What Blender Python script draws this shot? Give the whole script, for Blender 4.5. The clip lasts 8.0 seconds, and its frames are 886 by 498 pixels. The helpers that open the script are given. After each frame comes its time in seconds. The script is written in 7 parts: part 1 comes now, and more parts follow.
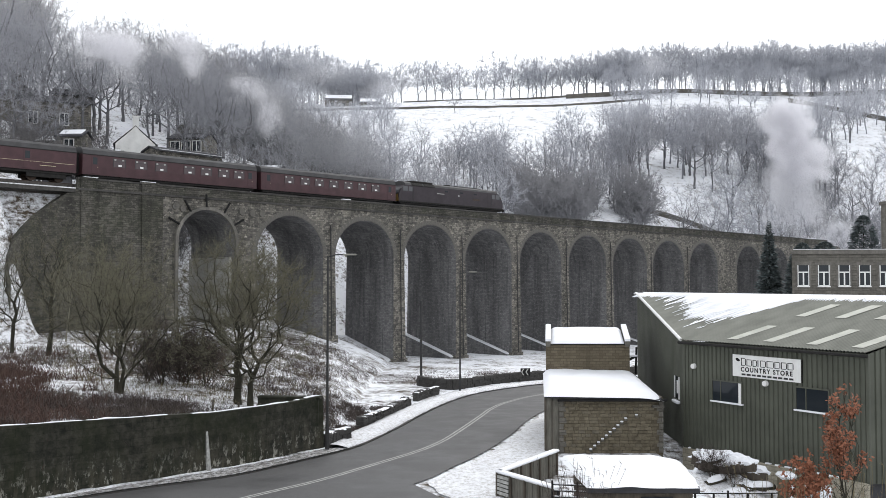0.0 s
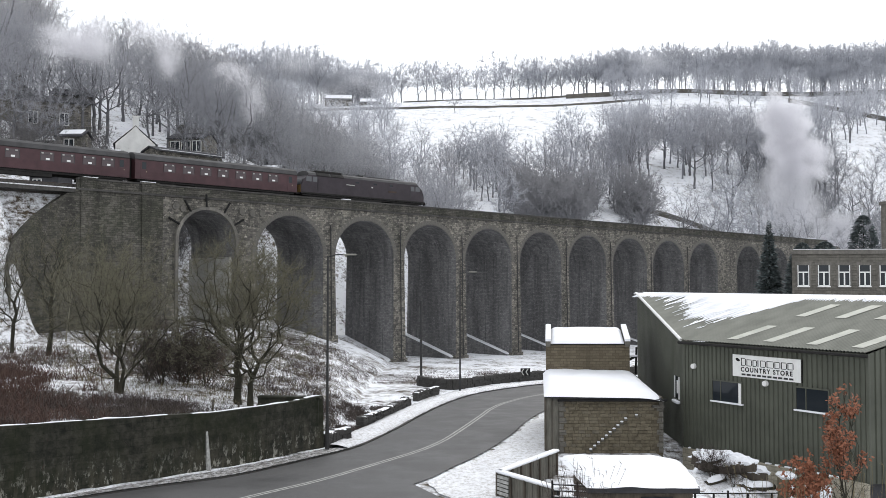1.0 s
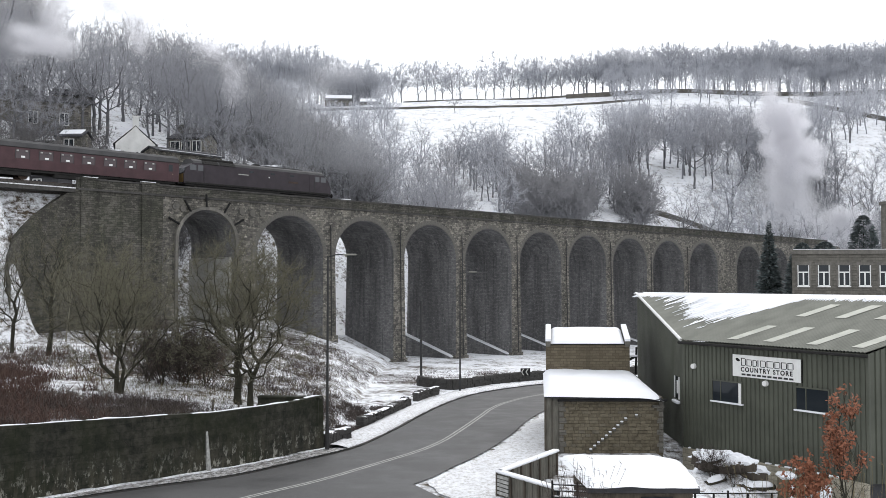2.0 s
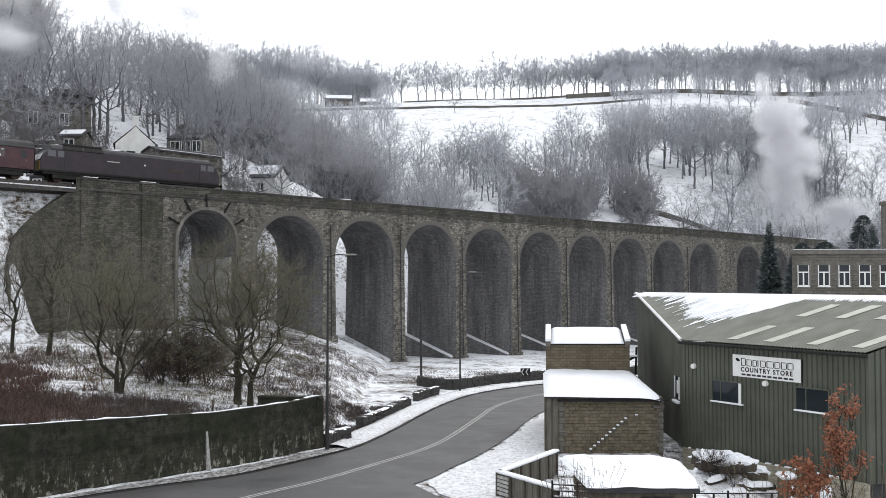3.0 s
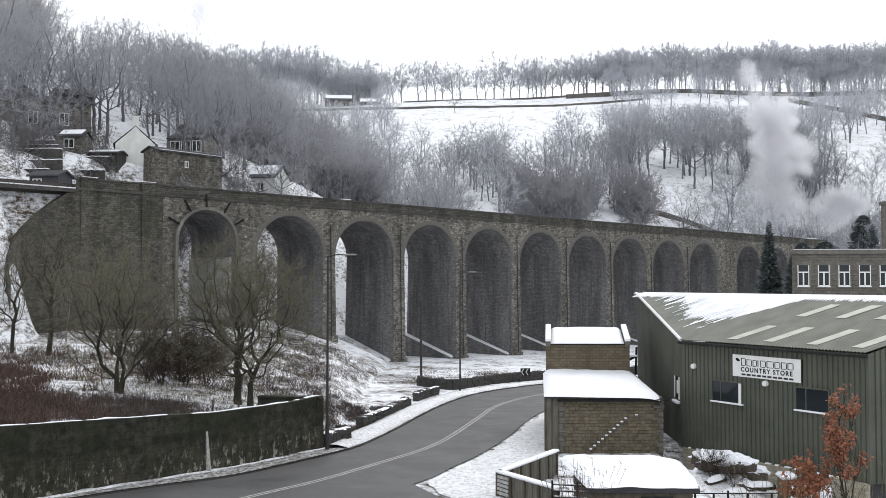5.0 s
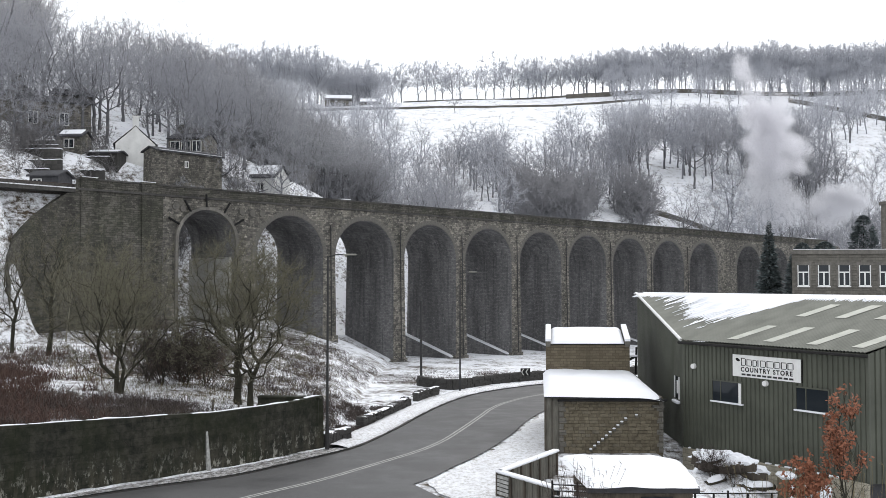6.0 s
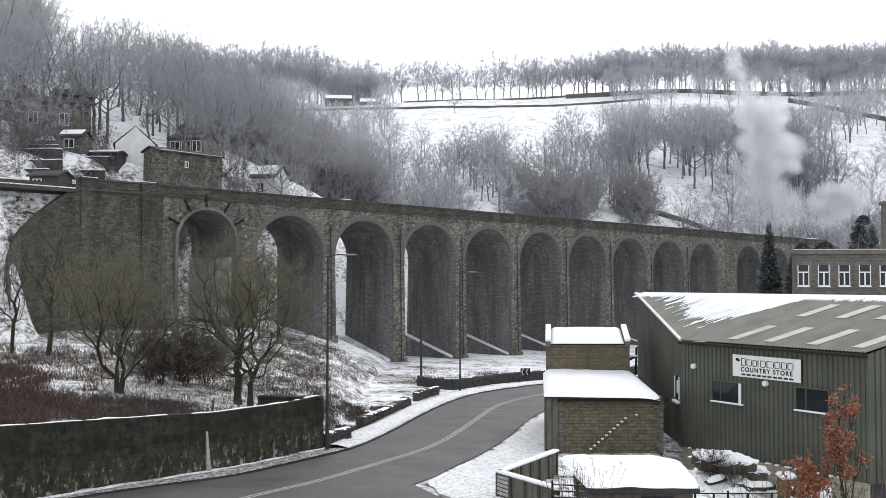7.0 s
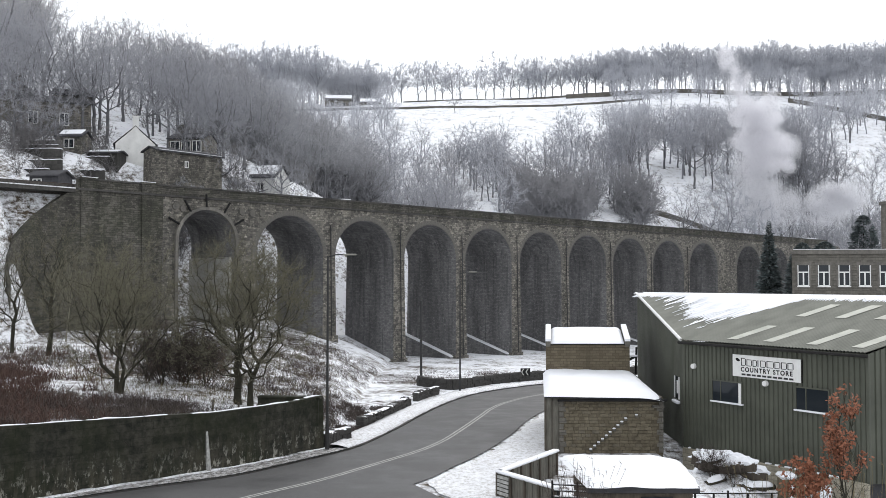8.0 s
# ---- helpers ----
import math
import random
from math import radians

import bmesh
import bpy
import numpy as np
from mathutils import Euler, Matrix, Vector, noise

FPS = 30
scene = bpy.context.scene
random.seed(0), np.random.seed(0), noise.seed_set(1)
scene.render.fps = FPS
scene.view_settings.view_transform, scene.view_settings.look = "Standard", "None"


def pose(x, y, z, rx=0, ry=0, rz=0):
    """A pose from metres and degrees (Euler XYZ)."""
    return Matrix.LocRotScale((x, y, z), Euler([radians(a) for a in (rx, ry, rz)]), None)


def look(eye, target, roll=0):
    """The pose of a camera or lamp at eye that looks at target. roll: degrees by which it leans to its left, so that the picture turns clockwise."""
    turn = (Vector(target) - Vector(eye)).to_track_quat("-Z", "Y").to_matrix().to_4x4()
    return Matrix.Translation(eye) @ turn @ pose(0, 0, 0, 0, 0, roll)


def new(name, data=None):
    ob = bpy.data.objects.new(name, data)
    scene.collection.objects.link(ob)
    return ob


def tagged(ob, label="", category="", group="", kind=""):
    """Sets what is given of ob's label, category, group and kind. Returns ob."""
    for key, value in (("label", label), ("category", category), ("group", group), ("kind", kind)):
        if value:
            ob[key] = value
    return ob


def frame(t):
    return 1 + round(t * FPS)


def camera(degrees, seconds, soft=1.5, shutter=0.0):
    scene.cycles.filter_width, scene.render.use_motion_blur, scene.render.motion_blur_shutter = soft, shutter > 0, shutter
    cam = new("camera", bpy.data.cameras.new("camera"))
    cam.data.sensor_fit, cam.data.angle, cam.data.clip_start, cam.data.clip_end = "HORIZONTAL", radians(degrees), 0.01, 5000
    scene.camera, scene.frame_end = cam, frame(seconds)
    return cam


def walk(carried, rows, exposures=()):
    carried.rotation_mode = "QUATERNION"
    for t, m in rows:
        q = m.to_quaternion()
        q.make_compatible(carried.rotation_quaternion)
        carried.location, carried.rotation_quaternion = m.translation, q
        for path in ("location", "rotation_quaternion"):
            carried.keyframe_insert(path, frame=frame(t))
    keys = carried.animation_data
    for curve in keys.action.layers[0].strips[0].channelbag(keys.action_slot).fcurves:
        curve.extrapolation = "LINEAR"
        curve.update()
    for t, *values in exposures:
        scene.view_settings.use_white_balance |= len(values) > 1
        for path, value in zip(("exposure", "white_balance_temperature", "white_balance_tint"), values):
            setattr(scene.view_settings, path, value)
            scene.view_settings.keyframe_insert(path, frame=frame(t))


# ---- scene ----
# Camera: stands still on a bank above the road.
EYE = (0.0, 0.0, 8.8)
cam = camera(50.56, 8.0, soft=0.75)
VIEW = pose(*EYE, 91.967, 0, 0)
walk(cam, [(0.0, VIEW), (8.0, VIEW)], exposures=[(0.0, 0.25), (8.0, 0.25)])

# ---- world and light: bright winter overcast ----
SUN_ELEVATION, SUN_AZIMUTH = 38, 25
world = bpy.data.worlds.new("world")
scene.world = world
world.use_nodes = True
wn, wl = world.node_tree.nodes, world.node_tree.links
wn.clear()
sky = wn.new("ShaderNodeTexSky")
sky.sky_type = "NISHITA"
sky.sun_disc = False
sky.sun_elevation = radians(SUN_ELEVATION)
sky.sun_rotation = radians(SUN_AZIMUTH)
pale = wn.new("ShaderNodeHueSaturation")
pale.inputs["Saturation"].default_value = 0.25
pale.inputs["Value"].default_value = 0.05
cloud = wn.new("ShaderNodeMixRGB")
cloud.blend_type = "ADD"
cloud.inputs[0].default_value = 1.0
cloud.inputs[2].default_value = (0.84, 0.86, 0.90, 1)
bg = wn.new("ShaderNodeBackground")
bg.inputs["Strength"].default_value = 1.0
wout = wn.new("ShaderNodeOutputWorld")
wl.new(sky.outputs[0], pale.inputs["Color"])
wl.new(pale.outputs[0], cloud.inputs[1])
wl.new(cloud.outputs[0], bg.inputs["Color"])
wl.new(bg.outputs[0], wout.inputs["Surface"])
sun = new("sun", bpy.data.lights.new("sun", "SUN"))
sun.data.energy = 0.6
sun.data.angle = radians(25)
sun.data.color = (1.0, 0.97, 0.92)
sun.matrix_world = look((40, 90, 80), (0, 0, 0))


# ---- materials ----
class Nodes:
    """A small builder for a node material."""

    def __init__(self, name, roughness=0.85, metallic=0.0):
        self.mat = bpy.data.materials.new(name)
        self.mat.use_nodes = True
        self.t = self.mat.node_tree
        self.bsdf = self.t.nodes["Principled BSDF"]
        self.bsdf.inputs["Roughness"].default_value = roughness
        self.bsdf.inputs["Metallic"].default_value = metallic
        self.bsdf.inputs["Specular IOR Level"].default_value = 0.3
        self.co = self.t.nodes.new("ShaderNodeTexCoord")
        self.geo = self.t.nodes.new("ShaderNodeNewGeometry")

    def n(self, kind, **props):
        node = self.t.nodes.new(kind)
        for k, v in props.items():
            node.inputs[k.replace("_", " ")].default_value = v
        return node

    def link(self, a, b):
        self.t.links.new(a, b)

    def vec(self, which="Object", scale=(1, 1, 1), rot=(0, 0, 0)):
        m = self.t.nodes.new("ShaderNodeMapping")
        m.inputs["Scale"].default_value = scale
        m.inputs["Rotation"].default_value = rot
        src = self.geo.outputs["Position"] if which == "World" else self.co.outputs[which]
        self.link(src, m.inputs["Vector"])
        return m.outputs[0]

    def noise(self, vec, scale, detail=4.0, rough=0.6):
        node = self.n("ShaderNodeTexNoise", Scale=scale, Detail=detail, Roughness=rough)
        self.link(vec, node.inputs["Vector"])
        return node.outputs["Fac"]

    def ramp(self, fac, stops):
        r = self.t.nodes.new("ShaderNodeValToRGB")
        el = r.color_ramp.elements
        while len(el) < len(stops):
            el.new(0.5)
        for e, (p, c) in zip(el, stops):
            e.position = p
            e.color = (*c, 1) if len(c) == 3 else c
        self.link(fac, r.inputs["Fac"])
        return r.outputs["Color"]

    def mix(self, fac, a, b, blend="MIX"):
        m = self.t.nodes.new("ShaderNodeMixRGB")
        m.blend_type = blend
        for sock, v in zip(m.inputs, (fac, a, b)):
            if isinstance(v, (int, float)):
                sock.default_value = v
            elif isinstance(v, tuple):
                sock.default_value = (*v, 1)
            else:
                self.link(v, sock)
        return m.outputs[0]

    def math(self, op, a, b=0.0, clamp=False):
        m = self.t.nodes.new("ShaderNodeMath")
        m.operation = op
        m.use_clamp = clamp
        for sock, v in zip(m.inputs, (a, b)):
            if isinstance(v, (int, float)):
                sock.default_value = v
            else:
                self.link(v, sock)
        return m.outputs[0]

    def split(self, vec):
        s = self.t.nodes.new("ShaderNodeSeparateXYZ")
        self.link(vec, s.inputs[0])
        return s.outputs

    def join(self, x, y, z=0.0):
        c = self.t.nodes.new("ShaderNodeCombineXYZ")
        for sock, v in zip(c.inputs, (x, y, z)):
            if isinstance(v, (int, float)):
                sock.default_value = v
            else:
                self.link(v, sock)
        return c.outputs[0]

    def bump(self, height, strength=0.3, distance=0.02):
        b = self.n("ShaderNodeBump", Strength=strength, Distance=distance)
        self.link(height, b.inputs["Height"])
        self.link(b.outputs[0], self.bsdf.inputs["Normal"])

    def done(self, colour):
        if isinstance(colour, tuple):
            self.bsdf.inputs["Base Color"].default_value = (*colour, 1)
        else:
            self.link(colour, self.bsdf.inputs["Base Color"])
        return self.mat


def m_plain(name, colour, rough=0.7, metal=0.0, vary=0.25, scale=3.0):
    """Paint or similar, with slight grime."""
    k = Nodes(name, rough, metal)
    v = k.vec("Object")
    f = k.noise(v, scale, 5)
    lo = tuple(c * (1 - vary) for c in colour)
    hi = tuple(min(1, c * (1 + vary)) for c in colour)
    k.bump(k.noise(v, scale * 8, 3), 0.15, 0.01)
    return k.done(k.ramp(f, [(0.3, lo), (0.7, hi)]))


def m_stone(name, dark, light, width=0.7, height=0.32, mortar=0.02, soot=0.6, moss=(0.05, 0.06, 0.03), mossy=0.0, fleck=0.0, blend=0.74, streaks=0.7, wander=0.05):
    """Coursed stone, laid along (x + y, z) of the thing."""
    k = Nodes(name, 0.95)
    x, y, z = k.split(k.vec("Object"))
    wob = k.noise(k.vec("Object"), 0.9, 3)
    jog = k.noise(k.vec("Object"), 1.7, 4)
    flat = k.join(k.math("ADD", k.math("ADD", x, y), k.math("MULTIPLY", jog, wander * 2.2)), k.math("ADD", z, k.math("MULTIPLY", k.math("ADD", wob, k.math("MULTIPLY", jog, 0.5)), wander)))
    b = k.n("ShaderNodeTexBrick", Scale=1.0, Mortar_Size=mortar, Brick_Width=width, Row_Height=height, Bias=-0.1)
    b.inputs["Color1"].default_value = (0, 0, 0, 1)
    b.inputs["Color2"].default_value = (1, 1, 1, 1)
    b.inputs["Mortar"].default_value = (0.25, 0.25, 0.25, 1)
    k.link(flat, b.inputs["Vector"])
    tone = k.mix(blend, b.outputs["Color"], k.noise(k.vec("Object"), 4.0, 6, 0.75))
    col = k.ramp(tone, [(0.28, dark), (0.72, light)])
    stain = k.noise(k.vec("Object", (0.5, 0.5, 0.11)), 1.0, 5)
    col = k.mix(k.math("MULTIPLY", k.ramp(stain, [(0.34, (0, 0, 0)), (0.62, (1, 1, 1))]), soot), col, tuple(c * 0.5 for c in dark))
    runs = k.noise(k.vec("Object", (2.2, 2.2, 0.10)), 1.0, 5)
    col = k.mix(k.math("MULTIPLY", k.ramp(runs, [(0.52, (0, 0, 0)), (0.66, (1, 1, 1))]), soot * streaks), col, tuple(c * 0.6 for c in dark))
    if fleck:
        lime = k.ramp(k.noise(k.vec("Object", (1, 1, 1.7)), 2.2, 7, 0.85), [(0.55, (0, 0, 0)), (0.61, (1, 1, 1))])
        col = k.mix(k.math("MULTIPLY", lime, fleck), col, tuple(c * 1.45 for c in light))
    if mossy:
        g = k.ramp(k.noise(k.vec("Object", (1, 1, 0.5)), 0.35, 5), [(0.45, (0, 0, 0)), (0.65, (1, 1, 1))])
        col = k.mix(k.math("MULTIPLY", g, mossy), col, moss)
    col = k.mix(k.math("MULTIPLY", b.outputs["Fac"], 0.55), col, tuple(c * 0.5 for c in dark))
    relief = k.math("SUBTRACT", k.noise(k.vec("Object"), 7, 5), k.math("MULTIPLY", b.outputs["Fac"], 0.8))
    k.bump(relief, 0.9, 0.09)
    return k.done(col)


def m_snow(name="snow"):
    k = Nodes(name, 0.6)
    v = k.vec("World")
    k.bump(k.math("ADD", k.noise(v, 1.6, 5), k.math("MULTIPLY", k.noise(v, 14, 3), 0.3)), 0.35, 0.06)
    return k.done(k.ramp(k.noise(v, 0.6, 4), [(0.3, (0.80, 0.82, 0.86)), (0.7, (0.88, 0.89, 0.91))]))


def m_ground():
    """Snow lying thin over rough grass, bracken and soil."""
    k = Nodes("snowy_ground", 0.9)
    v = k.vec("World")
    x, y, z = k.split(v)
    fine = k.noise(k.vec("World", (1, 1, 1.6)), 1.7, 8, 0.72)
    mid = k.noise(v, 0.22, 5)
    streak = k.noise(k.vec("World", (0.5, 0.5, 2.4), (0, 0, 0.6)), 1.2, 6, 0.7)
    nx, ny, nz = k.split(k.geo.outputs["Normal"])
    steep = k.math("MULTIPLY", k.math("SUBTRACT", 1.0, nz), 0.05)
    cover = k.math("ADD", k.math("MULTIPLY", fine, 0.75), k.math("MULTIPLY", mid, 0.55))
    cover = k.math("ADD", cover, k.math("MULTIPLY", streak, 0.35))
    cover = k.math("SUBTRACT", cover, steep)
    # open pasture on the far side keeps more snow than the scrubby near bank
    pasture = k.n("ShaderNodeMapRange", From_Min=95.0, From_Max=150.0, To_Min=-0.085, To_Max=-0.015)
    k.link(y, pasture.inputs["Value"])
    cover = k.math("ADD", cover, pasture.outputs[0])
    bare = k.ramp(cover, [(0.62, (1, 1, 1)), (0.78, (0, 0, 0))])
    soil = k.ramp(k.noise(v, 3.1, 6), [(0.3, (0.035, 0.028, 0.022)), (0.55, (0.10, 0.075, 0.05)), (0.8, (0.17, 0.14, 0.085))])
    snow = k.ramp(k.noise(v, 0.5, 4), [(0.3, (0.80, 0.82, 0.86)), (0.7, (0.88, 0.89, 0.91))])
    k.bump(k.math("ADD", fine, k.math("MULTIPLY", k.noise(v, 9, 4), 0.4)), 0.8, 0.12)
    return k.done(k.mix(bare, snow, soil))


def m_asphalt():
    k = Nodes("wet_asphalt", 0.55)
    v = k.vec("World")
    big = k.noise(k.vec("World", (1, 1, 1)), 0.35, 5)
    grit = k.noise(v, 40, 3)
    col = k.ramp(big, [(0.3, (0.057, 0.0565, 0.056)), (0.7, (0.096, 0.095, 0.093))])
    col = k.mix(0.35, col, k.ramp(grit, [(0.35, (0.04, 0.04, 0.042)), (0.7, (0.13, 0.13, 0.13))]))
    k.link(k.ramp(big, [(0.35, (0.42,) * 3), (0.65, (0.7,) * 3)]), k.bsdf.inputs["Roughness"])
    k.bump(grit, 0.25, 0.008)
    return k.done(col)


def m_bark(name, dark, light, scale=4.0):
    k = Nodes(name, 0.95)
    v = k.vec("Object", (1, 1, 0.3))
    f = k.noise(v, scale, 5)
    info = k.t.nodes.new("ShaderNodeObjectInfo")
    col = k.ramp(f, [(0.3, dark), (0.75, light)])
    col = k.mix(k.math("MULTIPLY", info.outputs["Random"], 0.35), col, tuple(c * 0.6 for c in dark))
    return k.done(col)


def m_twig(name, dark, light):
    """Bark of twigs too thin to show a lit and a shaded side: light reaches them from all round."""
    mat = m_bark(name, dark, light)
    t = mat.node_tree
    out = [n for n in t.nodes if n.type == "OUTPUT_MATERIAL"][0]
    skin = [n for n in t.nodes if n.type == "BSDF_PRINCIPLED"][0]
    thin, both = t.nodes.new("ShaderNodeBsdfTranslucent"), t.nodes.new("ShaderNodeMixShader")
    t.links.new(skin.inputs["Base Color"].links[0].from_socket, thin.inputs["Color"])
    t.links.new(skin.outputs[0], both.inputs[1])
    t.links.new(thin.outputs[0], both.inputs[2])
    t.links.new(both.outputs[0], out.inputs["Surface"])
    return mat


def m_glass(name, tint=(0.02, 0.025, 0.03)):
    k = Nodes(name, 0.06)
    k.bsdf.inputs["Specular IOR Level"].default_value = 0.3
    return k.done(tint)


def m_streaked_wall():
    """Old dark retaining wall with moss and white lime runs."""
    k = Nodes("stained_retaining_wall", 0.9)
    x, y, z = k.split(k.vec("Object"))
    flat = k.join(x, z)
    b = k.n("ShaderNodeTexBrick", Scale=1.0, Mortar_Size=0.012, Brick_Width=0.75, Row_Height=0.33)
    b.inputs["Color1"].default_value = (0.2, 0.2, 0.2, 1)
    b.inputs["Color2"].default_value = (0.8, 0.8, 0.8, 1)
    b.inputs["Mortar"].default_value = (0, 0, 0, 1)
    k.link(flat, b.inputs["Vector"])
    tone = k.mix(0.86, b.outputs["Color"], k.noise(k.vec("Object"), 2.6, 9, 0.72))
    col = k.ramp(tone, [(0.36, (0.010, 0.0105, 0.008)), (0.5, (0.028, 0.028, 0.021)), (0.66, (0.062, 0.058, 0.046))])
    moss = k.ramp(k.noise(k.vec("Object", (1, 1, 0.7)), 0.5, 5), [(0.42, (0, 0, 0)), (0.65, (1, 1, 1))])
    col = k.mix(k.math("MULTIPLY", moss, 0.55), col, (0.018, 0.022, 0.009))
    low = k.math("SUBTRACT", 1.0, k.math("MULTIPLY", z, 0.56), True)
    damp = k.noise(k.join(k.math("MULTIPLY", x, 5.0), k.math("MULTIPLY", z, 0.5), 8.0), 1.0, 6, 0.7)
    damp = k.math("MULTIPLY", k.ramp(damp, [(0.46, (0, 0, 0)), (0.62, (1, 1, 1))]), low)
    col = k.mix(k.math("MULTIPLY", damp, 0.4), col, (0.12, 0.105, 0.075))
    runs = k.noise(k.join(k.math("MULTIPLY", x, 5.5), k.math("MULTIPLY", z, 1.5), 3.0), 1.0, 7, 0.78)
    patch = k.noise(k.join(k.math("MULTIPLY", x, 0.35), 11.0), 1.0, 3)
    lime = k.math("MULTIPLY", k.ramp(runs, [(0.55, (0, 0, 0)), (0.58, (1, 1, 1))]), k.ramp(patch, [(0.34, (0, 0, 0)), (0.5, (1, 1, 1))]))
    lime = k.math("MULTIPLY", lime, k.math("POWER", low, 1.3))
    col = k.mix(k.math("MULTIPLY", lime, 0.85), col, (0.40, 0.39, 0.34))
    k.bump(k.math("ADD", k.noise(k.vec("Object"), 5, 5), k.math("MULTIPLY", b.outputs["Fac"], -0.6)), 0.6, 0.03)
    return k.done(col)


M = {}
M["snow"] = m_snow()
M["ground"] = m_ground()
M["asphalt"] = m_asphalt()
M["viaduct"] = m_stone("sooty_gritstone", (0.085, 0.082, 0.077), (0.37, 0.342, 0.292), 0.5, 0.25, 0.014, 0.62, mossy=0.15, fleck=0.8, blend=0.63, wander=0.3)
M["abutment"] = m_stone("sooty_abutment_stone", (0.055, 0.053, 0.047), (0.205, 0.193, 0.166), 0.55, 0.22, 0.018, 0.7, mossy=0.3, fleck=0.4, blend=0.68, wander=0.4)
# masonry inside the arches, its colour raised and cooled for the haze there
M["soffit"] = m_stone("hazed_soffit_brick", (0.15, 0.149, 0.153), (0.35, 0.345, 0.335), 0.45, 0.2, 0.012, 0.62, fleck=0.35, streaks=1.2)
M["coping"] = m_stone("dark_coping_stone", (0.055, 0.053, 0.051), (0.13, 0.125, 0.115), 1.2, 0.6, 0.01, 0.5)
M["concrete"] = m_plain("pale_concrete", (0.40, 0.395, 0.37), 0.9, 0, 0.25, 0.7)
M["voussoir"] = m_stone("pale_ring_stone", (0.105, 0.10, 0.092), (0.26, 0.245, 0.215), 2.0, 2.0, 0.0, 0.4)
M["house_stone"] = m_stone("brown_house_stone", (0.12, 0.10, 0.068), (0.22, 0.185, 0.13), 0.38, 0.16, 0.012, 0.35)


def m_block():
    """A single building stone: its tone varies from stone to stone."""
    k = Nodes("brown_stone_block", 0.95)
    info = k.t.nodes.new("ShaderNodeObjectInfo")
    col = k.ramp(info.outputs["Random"], [(0.0, (0.095, 0.082, 0.058)), (0.5, (0.14, 0.12, 0.084)), (0.85, (0.18, 0.157, 0.115)), (1.0, (0.13, 0.12, 0.10))])
    v = k.vec("World")
    col = k.mix(0.45, col, k.ramp(k.noise(v, 5, 6), [(0.3, (0.07, 0.06, 0.042)), (0.7, (0.21, 0.18, 0.125))]))
    k.bump(k.noise(v, 16, 5), 0.7, 0.03)
    return k.done(col)


M["block"] = m_block()
M["plinth_stone"] = m_stone("tan_plinth_stone", (0.33, 0.305, 0.24), (0.50, 0.465, 0.375), 0.5, 0.2, 0.012, 0.25)
M["mortar"] = m_plain("dark_mortar", (0.10, 0.085, 0.06), 0.95, 0, 0.3, 6)


def m_dirty_snow():
    k = Nodes("trodden_snow", 0.75)
    v = k.vec("World")
    grit = k.ramp(k.noise(v, 6, 8, 0.75), [(0.47, (0, 0, 0)), (0.63, (1, 1, 1))])
    snow = k.ramp(k.noise(v, 0.7, 4), [(0.3, (0.74, 0.75, 0.78)), (0.7, (0.86, 0.87, 0.89))])
    k.bump(k.math("ADD", k.noise(v, 3, 6), k.math("MULTIPLY", k.noise(v, 18, 3), 0.4)), 0.8, 0.08)
    return k.done(k.mix(k.math("MULTIPLY", grit, 0.75), snow, (0.27, 0.245, 0.21)))


M["dirty_snow"] = m_dirty_snow()


def m_slush():
    """Half-melted snow trodden into an asphalt footway."""
    k = Nodes("slushy_footway", 0.8)
    v = k.vec("World")
    f = k.noise(v, 5.5, 8, 0.78)
    col = k.ramp(f, [(0.40, (0.07, 0.068, 0.065)), (0.50, (0.26, 0.25, 0.24)), (0.60, (0.68, 0.68, 0.69))])
    k.bump(f, 0.7, 0.05)
    return k.done(col)


M["slush"] = m_slush()
M["mill_stone"] = m_stone("grey_mill_stone", (0.115, 0.108, 0.094), (0.225, 0.212, 0.185), 0.62, 0.27, 0.01, 0.4)
M["wall_lime"] = m_streaked_wall()
M["bark_near"] = m_bark("mossy_bark", (0.022, 0.021, 0.015), (0.065, 0.06, 0.042))
M["bark_pale"] = m_bark("pale_sapling_bark", (0.16, 0.15, 0.11), (0.34, 0.32, 0.25))
M["twig_near"] = m_twig("olive_twigs", (0.12, 0.114, 0.082), (0.25, 0.237, 0.172))
# hillside bark, twig and scrub colours are lifted to a pale grey for haze
M["bark_hill"] = m_bark("hazed_hill_bark", (0.12, 0.12, 0.127), (0.20, 0.20, 0.21))
M["twig_hill"] = m_twig("hazed_hill_twigs", (0.32, 0.326, 0.35), (0.46, 0.465, 0.495))
M["twig_thicket"] = m_twig("hazed_thicket_twigs", (0.34, 0.339, 0.35), (0.48, 0.477, 0.488))
M["twig_flank"] = m_twig("hazed_flank_twigs", (0.29, 0.29, 0.304), (0.43, 0.43, 0.447))
M["twig_scrub"] = m_twig("hazed_scrub_twigs", (0.17, 0.165, 0.165), (0.28, 0.272, 0.272))
# distance haze is painted in: far bark and twigs are paler than real ones
M["bark_far"] = m_bark("hazed_far_bark", (0.21, 0.216, 0.235), (0.30, 0.306, 0.33))
M["twig_far"] = m_twig("hazed_far_twigs", (0.44, 0.452, 0.487), (0.55, 0.562, 0.6))
M["ballast"] = m_plain("ballast", (0.06, 0.055, 0.05), 0.95, 0, 0.5, 6)
M["steel"] = m_plain("rusty_steel", (0.07, 0.05, 0.04), 0.6, 0.6)
M["maroon"] = m_plain("maroon_coach_paint", (0.062, 0.029, 0.033), 0.38, 0, 0.2, 1.2)
M["loco"] = m_plain("dark_maroon_paint", (0.031, 0.0235, 0.029), 0.42, 0, 0.25, 1.2)
